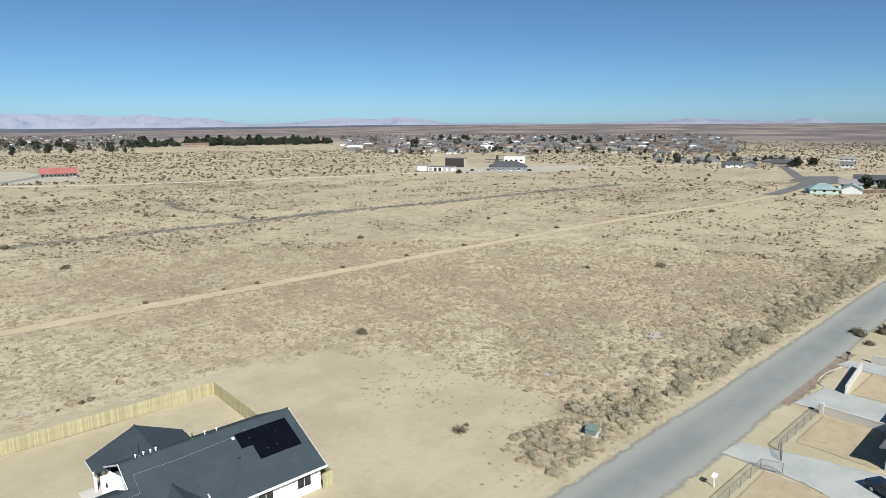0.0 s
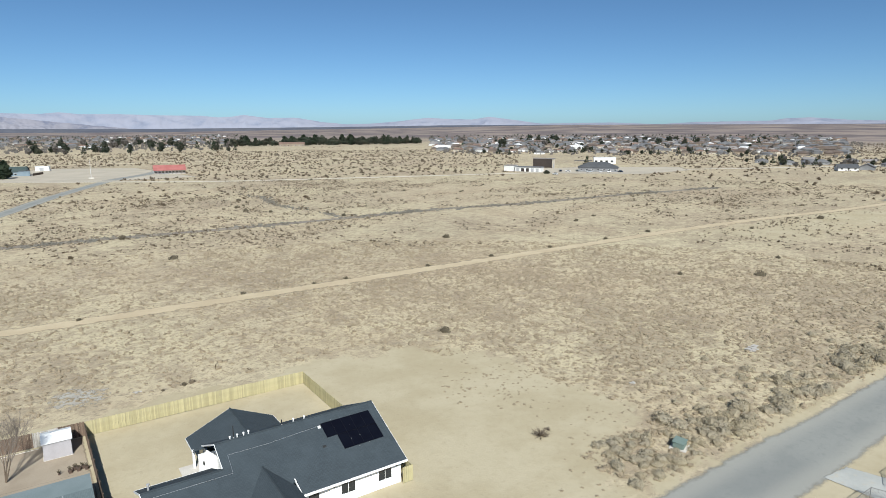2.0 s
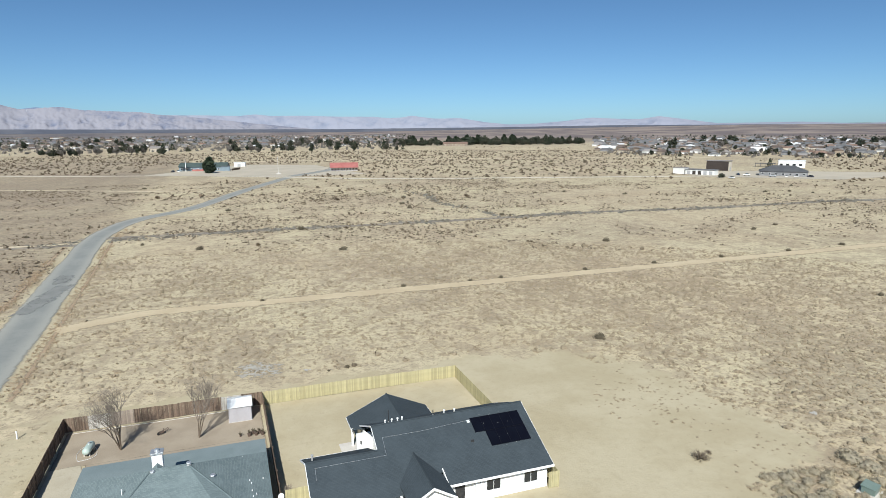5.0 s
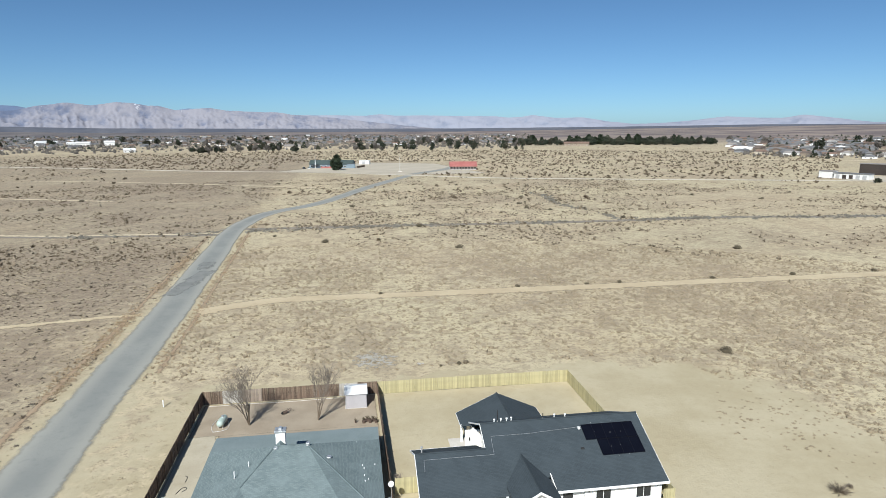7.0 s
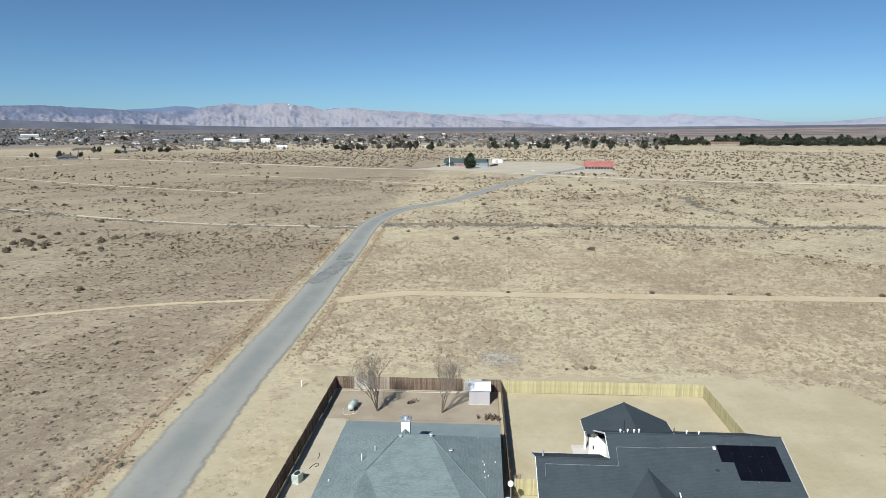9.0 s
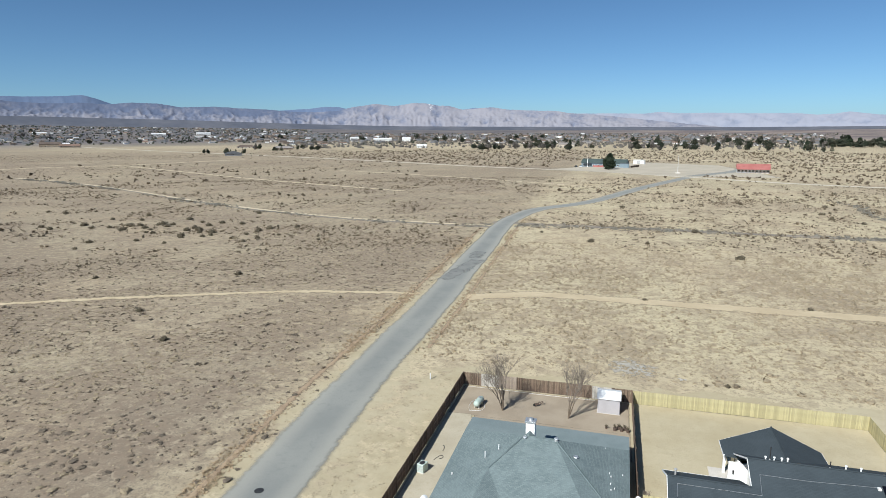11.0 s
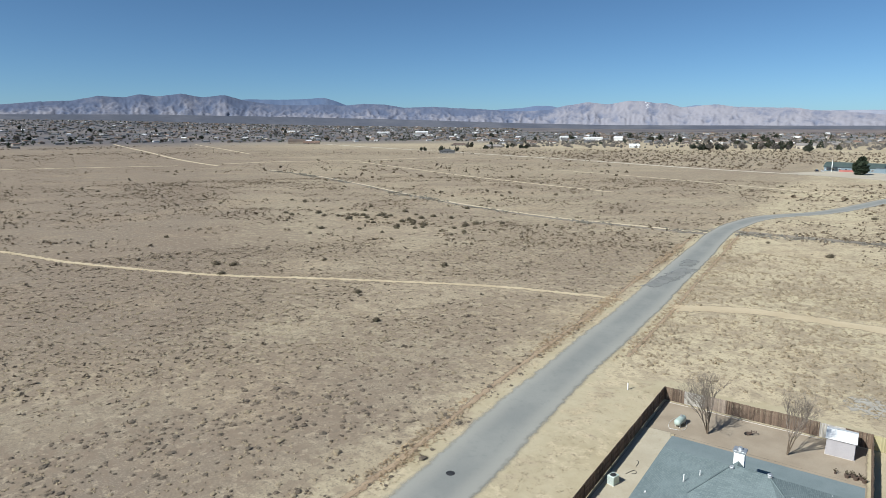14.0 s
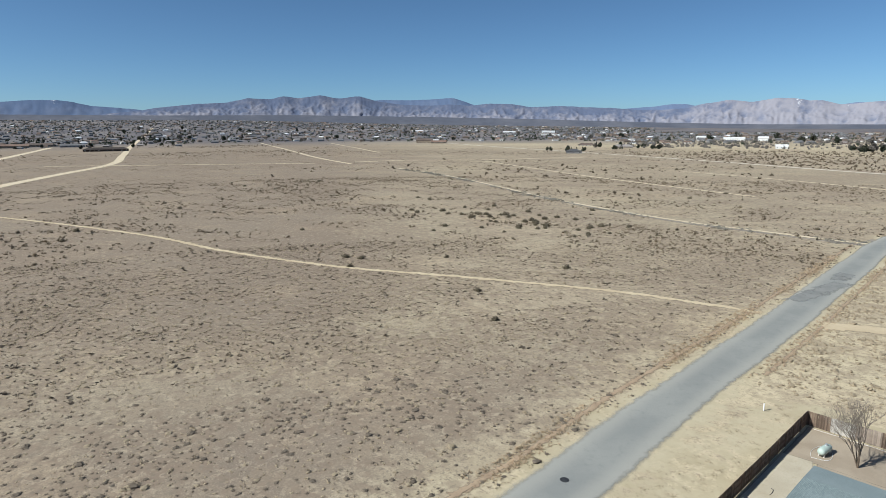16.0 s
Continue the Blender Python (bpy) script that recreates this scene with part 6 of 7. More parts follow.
def far_town():
    """Roofs and walls beyond counting, joined."""
    rnd = random.Random(9)
    for wall_m, roof_m, n in ((WALLS[2], ROOFS[0], 900), (WALLS[1], ROOFS[2], 230), (WALLS[3], ROOFS[1], 1300), (WALLS[0], ROOFS[4], 220), (WALLS[1], ROOFS[3], 90)):
        vw, fw, vr, fr = [], [], [], []
        for _ in range(n):
            sec = rnd.random()
            if sec < 0.30:
                az, r = rnd.uniform(33, 67), math.sqrt(rnd.uniform(850 ** 2, 1800 ** 2))
            elif sec < 0.50:
                az, r = rnd.uniform(-32, 16), math.sqrt(rnd.uniform(1350 ** 2, 2600 ** 2))
            else:
                az, r = rnd.uniform(-88, -28), math.sqrt(rnd.uniform(1500 ** 2, 3700 ** 2))
            x, y = polar(az, r)
            z = ground_z(x, y) - 0.1
            L, D, h = rnd.uniform(5, 9), rnd.uniform(4, 5.5), rnd.uniform(2.4, 3.6)
            a = radians(-az + rnd.choice((0, 90)) + rnd.uniform(-20, 20))
            ca, sa = math.cos(a), math.sin(a)
            P = lambda u, v, w: (x + u * ca - v * sa, y + u * sa + v * ca, z + w)
            k = len(vw)
            vw += [P(s * L, t * D, w) for w in (0, h) for s, t in ((-1, -1), (1, -1), (1, 1), (-1, 1))]
            fw += [(k, k + 1, k + 5, k + 4), (k + 1, k + 2, k + 6, k + 5), (k + 2, k + 3, k + 7, k + 6), (k + 3, k, k + 4, k + 7)]
            k = len(vr)
            vr += [P(s * (L + 0.6), t * (D + 0.6), h) for s, t in ((-1, -1), (1, -1), (1, 1), (-1, 1))] + [P(-L * 0.7, 0, h + 2.3), P(L * 0.7, 0, h + 2.3)]
            fr += [(k, k + 1, k + 5, k + 4), (k + 2, k + 3, k + 4, k + 5), (k + 1, k + 2, k + 5), (k + 3, k, k + 4)]
        for nm, v, f, m in (("far_house_walls", vw, fw, wall_m), ("far_house_roofs", vr, fr, roof_m)):
            me = bpy.data.meshes.new(nm)
            me.from_pydata(v, [], f)
            me.materials.append(m)
            tagged(new(nm, me), "many small far houses of the desert town", "houses", kind="stuff")


far_town()


# ---- shrubs and far trees beyond counting ----
def clump_templates(k, seed, flat=0.75, leaf=0.36, body=7, stir=0.5):
    """Ten clumps: an uneven domed body of facets with leaves standing out of it."""
    rs = np.random.RandomState(seed)
    out = []
    for _ in range(10):
        lobes, ph = rs.randint(2, 5), rs.uniform(0, 6)
        parts = []
        if body:
            m = int(body)

            def ring(rad, z, tw):
                a = (np.arange(m) + tw) * 6.2832 / m
                q = rad * (1 + 0.22 * np.sin(a * lobes + ph)) * rs.uniform(0.82, 1.18, m)
                return np.stack([np.cos(a) * q, np.sin(a) * q, z * rs.uniform(0.8, 1.2, m)], -1)
            rings = [ring(0.66, -0.03, 0), ring(0.48, 0.42 * flat, 0.5)] if m < 5 else [ring(0.66, -0.03, 0), ring(0.64, 0.32 * flat, 0.5), ring(0.40, 0.58 * flat, 0)]
            top = np.array([rs.uniform(-0.15, 0.15), rs.uniform(-0.15, 0.15), (0.6 if m < 5 else 0.7) * flat])
            for b, (r0, r1) in enumerate(zip(rings, rings[1:])):
                for i in range(m):
                    j = (i + 1) % m
                    parts += [[r0[i], r0[j], r1[i]], [r0[j], r1[j], r1[i]]] if b == 0 else [[r0[i], r0[j], r1[j]], [r0[i], r1[j], r1[i]]]
            last = rings[-1]
            parts += [[last[i], last[(i + 1) % m], top] for i in range(m)]
        d = rs.normal(size=(k, 3))
        d[:, 2] = np.abs(d[:, 2])
        d /= np.linalg.norm(d, axis=1)[:, None]
        c = d * rs.uniform(0.62, 1.02, (k, 1)) * np.array([1, 1, flat]) + np.array([0, 0, 0.02])
        c[:, :2] *= (1 + 0.22 * np.sin(np.arctan2(d[:, 1], d[:, 0]) * lobes + ph))[:, None]
        # leaves roughly follow the outside of the clump
        u = d + rs.normal(size=(k, 3)) * stir
        u /= np.linalg.norm(u, axis=1)[:, None]
        w = np.cross(u, rs.normal(size=(k, 3)))
        w /= np.linalg.norm(w, axis=1)[:, None]
        v = np.cross(u, w)
        s = leaf * rs.uniform(0.6, 1.3, (k, 1))
        tri = np.stack([c + w * s, c - w * s * 0.6 + v * s * 0.7, c - w * s * 0.6 - v * s * 0.7], 1)
        tri[:, :, 2] = np.maximum(tri[:, :, 2], -0.03)
        out.append(np.concatenate([np.array(parts), tri]) if body and k else np.array(parts) if body else tri)
    return np.array(out)


def twig_templates(k, seed, flat=0.9, width=0.05, body=5):
    """Ten brushy clumps: many thin twigs fanning up and out, round a low core where body gives one."""
    rs = np.random.RandomState(seed)
    out = []
    for c in (clump_templates(0, seed, flat * 0.95, 0.1, body) if body else [None] * 10):
        a, e = rs.uniform(0, 6.2832, k), np.arccos(rs.uniform(0.02, 1.0, k) ** 0.8)
        d = np.stack([np.cos(a) * np.sin(e), np.sin(a) * np.sin(e), np.cos(e) * flat], -1)
        d *= rs.uniform(0.75, 1.1, (k, 1)) * (1 + 0.18 * np.sin(a * 3 + seed))[:, None]
        root = d * (rs.uniform(0.42, 0.72, (k, 1)) if body else rs.uniform(0.02, 0.12, (k, 1)))
        w = np.cross(d, rs.normal(size=(k, 3)))
        w *= width * rs.uniform(0.6, 1.4, (k, 1)) / np.linalg.norm(w, axis=1)[:, None]
        mid = root + (d - root) * 0.6
        blades = [np.stack([root, mid + w, d], 1), np.stack([root, d, mid - w], 1)]
        out.append(np.concatenate(([c] if body else []) + blades))
    return np.array(out)


def scatter(name, pos, size, templates, mat, label, category, seed):
    """One mesh of many clumps: pos (n,3), size (n,2): radius and height."""
    rs = np.random.RandomState(seed)
    n, k = len(pos), templates.shape[1]
    t = templates[rs.randint(0, len(templates), n)]
    a = rs.uniform(0, 6.283, n)
    ca, sa = np.cos(a)[:, None, None], np.sin(a)[:, None, None]
    x = (t[..., 0] * ca - t[..., 1] * sa) * size[:, 0, None, None] + pos[:, 0, None, None]
    y = (t[..., 0] * sa + t[..., 1] * ca) * size[:, 0, None, None] + pos[:, 1, None, None]
    z = t[..., 2] * size[:, 1, None, None] + pos[:, 2, None, None]
    co = np.stack([x, y, z], -1).reshape(-1, 3).astype(np.float32)
    me = bpy.data.meshes.new(name)
    m = n * k
    me.vertices.add(3 * m)
    me.vertices.foreach_set("co", co.ravel())
    me.loops.add(3 * m)
    me.loops.foreach_set("vertex_index", np.arange(3 * m, dtype=np.int32))
    me.polygons.add(m)
    me.polygons.foreach_set("loop_start", np.arange(0, 3 * m, 3, dtype=np.int32))
    me.update(calc_edges=True)
    me.materials.append(mat)
    return tagged(new(name, me), label, category, kind="stuff")


def line_distance(x, y, line):
    p = np.stack([x, y], -1)
    best = np.full(len(x), 1e9)
    for a, b in zip(line, line[1:]):
        a, b = np.array(a[:2], float), np.array(b[:2], float)
        d = b - a
        t = np.clip(((p - a) @ d) / (d @ d), 0, 1)
        best = np.minimum(best, np.linalg.norm(p - (a + t[:, None] * d), axis=1))
    return best


def free_of_works(x, y):
    """Keep shrubs off roads, tracks, lots and yards."""
    ok = (line_distance(x, y, ROAD_W) > 4.3) & (line_distance(x, y, ROAD_S) > 4.9) & (line_distance(x, y, ROAD_N) > 4.5) & (line_distance(x, y, ROAD_E) > 5)
    for line, w in TRACKS:
        ok &= line_distance(x, y, line) > w / 2 + 0.4
    ok &= ~((x > -31) & (x < 44) & (y < 86) & (y > 30))
    ok &= ~((y < 25.3) & (x > 40) & (x < 330))
    ok &= ~((x > -64) & (x < 104) & (y > 470) & (y < 640) & (y > 470 + (-30 - x) * 0.5))
    ok &= ~((x > 318) & (x < 470) & (y > 296) & (y < 400))
    jx, jy = x + 2.6 * waves(x, y, 3.5, 201), y + 2.6 * waves(x, y, 3.5, 202)
    lot = np.array([inside(px, py, LOT) if (-40 < px < 70 and 20 < py < 95) else False for px, py in zip(jx, jy)])
    return ok & ~lot


def sector_points(n, r0, r1, az0, az1, seed):
    rs = np.random.RandomState(seed)
    r = np.sqrt(rs.uniform(r0 * r0, r1 * r1, n))
    a = np.radians(rs.uniform(az0, az1, n))
    return r * np.sin(a), r * np.cos(a), rs


def field_shrubs():
    # near field: low dry shrubs, finest close by
    x, y, rs = sector_points(128000, 30, 190, -88, 92, 1)
    west = x < -36
    drift = np.where(west, 0.55, 0.4) * waves(x, y, 2.2, 3) + np.where(west, 1.5, 0.8) * (stubble(x, y) - 0.5) + 0.45 * np.clip((x - 35) / 30, -0.2, 1)
    keep = free_of_works(x, y) & (drift + rs.uniform(-1.2, 1.2, len(x)) > np.where(west, 0.12, 0.02))
    x, y, west = x[keep], y[keep], west[keep]
    n = len(x)
    rad = np.where(west, rs.lognormal(-1.32, 0.46, n), rs.lognormal(-1.22, 0.42, n)).clip(0.13, 0.85)
    size = np.stack([rad, rad * np.where(west, rs.uniform(0.4, 0.7, n), rs.uniform(0.75, 1.15, n))], -1)
    pos = np.stack([x, y, np.zeros(n) - 0.02], -1)
    close = np.hypot(x, y) < 85
    fine_t, plain_t, soft_t = clump_templates(18, 1, 0.75, 0.16, 4), twig_templates(6, 6, 0.8, 0.28, False), clump_templates(6, 4, 0.75, 0.24, 4)
    pale = rs.uniform(0, 1, n) < 0.35
    for sel, tm, mat, lab in ((close & ~west, fine_t, SHRUB, "low dry brown shrubs scattered over the sandy field"), (~close & ~west, soft_t, SHRUB, "low dry brown shrubs scattered over the sandy field"),
                              (close & west & ~pale, fine_t, DARKSHRUB, "low dark grey-brown shrubs on the stubbly field"), (~close & west & ~pale, plain_t, DARKSHRUB, "low dark grey-brown shrubs on the stubbly field"),
                              (west & pale, soft_t, SHRUB, "low dry brown shrubs on the stubbly field")):
        scatter("low_shrubs", pos[sel], size[sel], tm, mat, lab, "shrubs", 2)
    # dry grass tufts
    x, y, rs = sector_points(46000, 30, 150, -88, 92, 11)
    keep = free_of_works(x, y) & (waves(x, y, 14, 13) + rs.uniform(-1, 1, len(x)) > np.where(x < -36, 0.35, 0.0))
    x, y = x[keep], y[keep]
    n = len(x)
    rad = rs.uniform(0.12, 0.34, n)
    scatter("grass_tufts", np.stack([x, y, np.zeros(n) - 0.02], -1), np.stack([rad, rad * 0.8], -1), clump_templates(5, 3, 0.6, 0.45, False), TUFT, "dry straw-coloured grass tufts", "grass", 12)
    # sparse weeds on the bare lots
    x, y, rs = sector_points(9500, 38, 96, -45, 70, 21)
    lot = np.array([inside(px, py, LOT) for px, py in zip(x, y)])
    bx = ((x > 31) & (waves(x, y, 6, 5) + 0.07 * (x - 42) + rs.uniform(-1, 1, len(x)) > 1.0)) | ((x < -20.5) & (rs.uniform(0, 1, len(x)) < 0.75) & (y < 84))
    keep = lot & bx & (line_distance(x, y, ROAD_W) > 4.4) & (line_distance(x, y, ROAD_S) > 5)
    x, y = x[keep], y[keep]
    n = len(x)
    rad = rs.uniform(0.1, 0.34, n)
    mats = x < -20
    pos, size = np.stack([x, y, np.zeros(n)], -1), np.stack([rad, rad * 0.5], -1)
    size[mats] *= np.array([1.7, 0.8])
    scatter("lot_weeds", pos[~mats], size[~mats], clump_templates(10, 5, 0.8, 0.2, 4), SHRUB, "sparse dry weeds on the bare lot", "weeds", 22)
    scatter("lot_weeds", pos[mats], size[mats], clump_templates(14, 15, 0.5, 0.17, False, 0.3), SHRUB, "flat mats of dry weeds between the road and a fence", "weeds", 23)
    # grey saltbush by the south street
    x, y, rs = sector_points(9000, 46, 230, 48, 84, 31)
    d = line_distance(x, y, ROAD_S)
    corner = (x < 62) & (y < 43.5 - 0.25 * (x - 48)) & (x > 46.5 + (y - 34) * 0.25)
    dens = np.where(corner, 1.0, np.exp(-((d - 6) / 5.5) ** 2) * 0.8 + 0.05)
    keep = (free_of_works(x, y) | (corner & (d > 5.6))) & (y > 30) & (d > 6.0) & (rs.uniform(0, 1, len(x)) < dens)
    x, y, d, corner = x[keep], y[keep], d[keep], corner[keep]
    n = len(x)
    rad = (rs.lognormal(0.12, 0.36, n) * np.exp(-(d - 6) / 14)).clip(0.22, 1.5)
    rad = np.where(corner, rs.uniform(0.4, 0.98, n), rad)
    scatter("saltbush", np.stack([x, y, np.zeros(n) - 0.02], -1), np.stack([rad, rad * rs.uniform(0.85, 1.2, n)], -1), clump_templates(230, 7, 0.85, 0.095, 8, 0.7), SAGE, "dense grey-brown saltbush along the street edge", "shrubs", 32)
    # road verge growth
    for line, off, nn, sd in ((ROAD_W, 6.0, 6500, 41), (ROAD_W, -5.0, 2600, 43)):
        rs = np.random.RandomState(sd)
        t = rs.uniform(0, 1, nn)
        yy = (40 if off > 0 else 92) + t * 150
        xx = np.interp(yy, [p[1] for p in line], [p[0] for p in line]) - off - (rs.normal(0, 0.35, nn) + 1.5 * (rs.uniform(0, 1, nn) > 0.6)) * (1 if off > 0 else -1) - rs.normal(0, 0.3, nn)
        keep = waves(xx, yy, 4, 9) + rs.uniform(-1, 1, nn) > 0.1
        xx, yy = xx[keep], yy[keep]
        n = len(xx)
        rad = rs.lognormal(-1.45, 0.4, n).clip(0.1, 0.6)
        scatter("verge_weeds", np.stack([xx, yy, np.zeros(n)], -1), np.stack([rad, rad * 0.8], -1), twig_templates(8, 8, 0.8, 0.16, False), VERGE, "dry weeds along the street's sandy verge", "weeds", 42)
    # middle field
    x, y, rs = sector_points(150000, 180, 440, -86, 90, 51)
    keep = free_of_works(x, y) & (0.7 * waves(x, y, 8, 6) + 0.6 * waves(x, y, 40, 7) + 1.2 * (stubble(x, y) - 0.5) + rs.uniform(-1.2, 1.2, len(x)) > np.where(x < -45, np.where(x < -150, 0.75, 0.4), 0.45))
    x, y = x[keep], y[keep]
    n = len(x)
    rad = rs.lognormal(-0.9, 0.52, n).clip(0.2, 1.5)
    scatter("field_shrubs", np.stack([x, y, np.zeros(n) - 0.03], -1), np.stack([rad, rad * 0.85], -1), twig_templates(4, 9, 0.85, 0.36, False), DRYBUSH, "low dry shrubs over the farther field", "shrubs", 52)
    # sparse low shrubs farther out on the western plain
    x, y, rs = sector_points(30000, 425, 1000, -86, -20, 55)
    keep = free_of_works(x, y) & (0.8 * waves(x, y, 30, 56) + rs.uniform(-1.2, 1.2, len(x)) > 0.35)
    x, y = x[keep], y[keep]
    n = len(x)
    rad = rs.lognormal(-0.6, 0.4, n).clip(0.3, 1.4)
    scatter("far_shrubs", np.stack([x, y, np.zeros(n) - 0.03], -1), np.stack([rad, rad * 0.8], -1), twig_templates(4, 57, 0.85, 0.36, False), DRYBUSH, "sparse low shrubs on the western plain", "shrubs", 58)
    # along the wash and the drain
    rs = np.random.RandomState(61)
    xx = rs.uniform(-400, 330, 7000)
    yy = np.interp(xx, [-416, -354, -280, -198, -151, -111, -95, -77, -56, -45, 15, 78, 148, 187, 262, 330], [338, 322, 292, 253, 234, 222, 219, 218, 216, 217, 222, 219, 220, 214, 212, 205]) + rs.normal(0, 2.2, 7000) - np.where(xx < -50, 2.6, 0.0)
    keep = (waves(xx, yy, 10, 19) + rs.uniform(-1, 1, 7000) > np.where(xx < -50, 0.35, 0.3)) & (line_distance(xx, yy, ROAD_W) > 4.5)
    xx, yy = xx[keep], yy[keep]
    n = len(xx)
    rad = rs.lognormal(-0.6, 0.45, n).clip(0.2, 1.5)
    scatter("wash_bushes", np.stack([xx, yy, np.zeros(n) - 0.03], -1), np.stack([rad, rad * 0.8], -1), clump_templates(12, 12, 0.75, 0.26, 4), GREYBRUSH, "grey-brown bushes along the dry wash", "shrubs", 62)
    # grey brush along a side branch of the wash
    rs = np.random.RandomState(65)
    t = rs.uniform(0, 1, 800)
    xx, yy = 95 + 5 * t + 3 * np.sin(t * 9) + rs.normal(0, 1.2, 800), 328 - 104 * t + rs.normal(0, 3, 800)
    keep = waves(xx, yy, 9, 29) + rs.uniform(-1, 1, 800) > 0.2
    xx, yy = xx[keep], yy[keep]
    rad = rs.lognormal(-0.6, 0.4, len(xx)).clip(0.2, 1.3)
    scatter("brush", np.stack([xx, yy, np.zeros(len(xx)) - 0.03], -1), np.stack([rad, rad * 0.8], -1), clump_templates(8, 15, 0.75, 0.3, 5), GREYBRUSH, "grey brush along a branch of the wash", "shrubs", 66)
    # creosote on the plain beyond the north road
    x, y, rs = sector_points(60000, 300, 1500, -84, 88, 71)
    az = np.degrees(np.arctan2(x, y))
    beyond = y > np.interp(x, [q[0] for q in ROAD_N], [q[1] for q in ROAD_N]) + 6
    band = np.where((az > -30) & (az < 41) & beyond & (np.hypot(x, y) < 960), 2.3 * np.clip((az + 28) / 11, 0, 1), np.where(az > 50, np.where(np.hypot(x, y) < 560, -0.35, 0.75), np.where(np.hypot(x, y) < 420, -0.95, -0.75)))
    keep = free_of_works(x, y) & (band + waves(x, y, 60, 8) * 0.9 + rs.uniform(-0.9, 0.9, len(x)) > 0.55)
    x, y = x[keep], y[keep]
    n = len(x)
    rad = rs.lognormal(0.16, 0.42, n).clip(0.5, 2.4)
    scatter("creosote_bushes", np.stack([x, y, np.zeros(n) - 0.05], -1), np.stack([rad, rad * 0.95], -1), twig_templates(7, 13, 0.9, 0.3, False), PLAINBUSH, "dark creosote bushes over the far plain", "shrubs", 72)
    # leafless trees between the nearer houses
    xe, ye, rs = sector_points(1400, 780, 1500, 34, 68, 91)
    xn, yn, rs = sector_points(900, 1040, 1600, -30, 16, 93)
    x, y = np.concatenate([xe, xn]), np.concatenate([ye, yn])
    rad = np.concatenate([rs.uniform(1.4, 3.6, 1400), rs.uniform(2.0, 4.6, 900)])
    scatter("far_bare_trees", np.stack([x, y, np.array([ground_z(a, b) for a, b in zip(x, y)])], -1), np.stack([rad, rad * 1.5], -1), clump_templates(16, 16, 1.0, 0.22, 4), HAZETWIG, "leafless grey trees between the town houses", "trees", 92)
    # far trees among the houses
    x, y, rs = sector_points(13000, 1200, 3700, -88, 66, 81)
    az = np.degrees(np.arctan2(x, y))
    rr = np.hypot(x, y)
    keep = ((az < -28) & (rr > 1480)) | ((az > -28) & (az < 16) & (rr < 2700)) | ((az > 33) & (rr < 2100))
    x, y = x[keep], y[keep]
    n = len(x)
    z = np.array([ground_z(a, b) for a, b in zip(x, y)])
    rad = rs.uniform(2.0, 4.6, n)
    half = rs.uniform(0, 1, n) < np.where(x < -700, 0.75, 0.5)
    for sel, m, nm, lab in ((half, TOWNLEAF, "far_trees", "dark green trees scattered through the far town"), (~half, HAZETWIG, "far_bare_trees", "leafless grey trees scattered through the far town")):
        scatter(nm, np.stack([x, y, z], -1)[sel], np.stack([rad, rad * 1.5], -1)[sel], clump_templates(8, 14, 1.0, 0.3, 4), m, lab, "trees", 82)


field_shrubs()


def single_bush(x, y, r, label, mat=CREOSOTE, seed=1, n=260, brushy=False):
    t = thing("bush", x, y, 0, label, "bush", "single bushes")
    tmpl = (twig_templates(n, seed, 0.75, 0.013, False) if brushy else clump_templates(n, seed, 0.85, 0.11 if n > 100 else 0.2, 6, 0.35))[0] * np.array([r, r, r])
    n = len(tmpl)
    me = bpy.data.meshes.new("leaves")
    me.from_pydata([tuple(map(float, q)) for q in tmpl.reshape(-1, 3)], [], [(3 * i, 3 * i + 1, 3 * i + 2) for i in range(n)])
    me.materials.append(mat)
    o = new("leaves", me)
    o.parent = t
    bm = bmesh.new()
    rnd = random.Random(seed)
    for _ in range(14):
        a, e = rnd.uniform(0, 6.28), rnd.uniform(0.5, 1.3)
        add_tube(bm, (0, 0, -0.02), (math.cos(a) * math.cos(e) * r * 0.8, math.sin(a) * math.cos(e) * r * 0.8, math.sin(e) * r * 0.75), 0.03, 0.01, 4)
    part("stems", bm, BARETWIG, t)


for k, (x, y, r) in enumerate(((57.7, 84.8, 1.1), (46.0, 48.0, 1.25), (110.5, 161.5, 1.3), (127.8, 87.4, 0.8), (-72.7, 81.6, 0.9), (-88.9, 94.2, 0.9), (24, 219, 1.6), (-8.5, 192.3, 1.3), (15.2, 86.6, 0.5), (16.3, 86.9, 0.6), (12.4, 86.2, 0.3), (118.6, 26.4, 1.0), (47.6, 48.6, 0.5),
                               (-134, 96, 1.2), (-128, 88, 1.0), (5.5, 128.5, 0.6), (36, 129.6, 0.7), (60, 129.5, 0.7), (83, 129.6, 0.8), (52, 129.2, 0.6), (104, 130, 0.8), (126, 130, 0.8), (150, 130, 0.9), (172, 131, 1.0), (120, 27.2, 1.3), (126, 23.6, 1.6), (123, 24.2, 1.2), (131, 22.8, 1.6), (115, 24.2, 0.9))):
    single_bush(x, y, r, "dark rounded desert bush standing on sandy soil", CREOSOTE if k not in (1, 9, 12) else DRYBUSH, k + 1, brushy=k in (1, 12))


def lone_bushes():
    rnd = random.Random(29)
    k = 0
    while k < 70:
        az, r = rnd.uniform(-80, 66), math.sqrt(rnd.uniform(150 ** 2, 430 ** 2))
        x, y = polar(az, r)
        if free_of_works(np.array([x]), np.array([y]))[0]:
            single_bush(x, y, rnd.uniform(0.7, 1.5), "lone dark desert bush on the open field", CREOSOTE, 300 + k, 60)
            k += 1


lone_bushes()


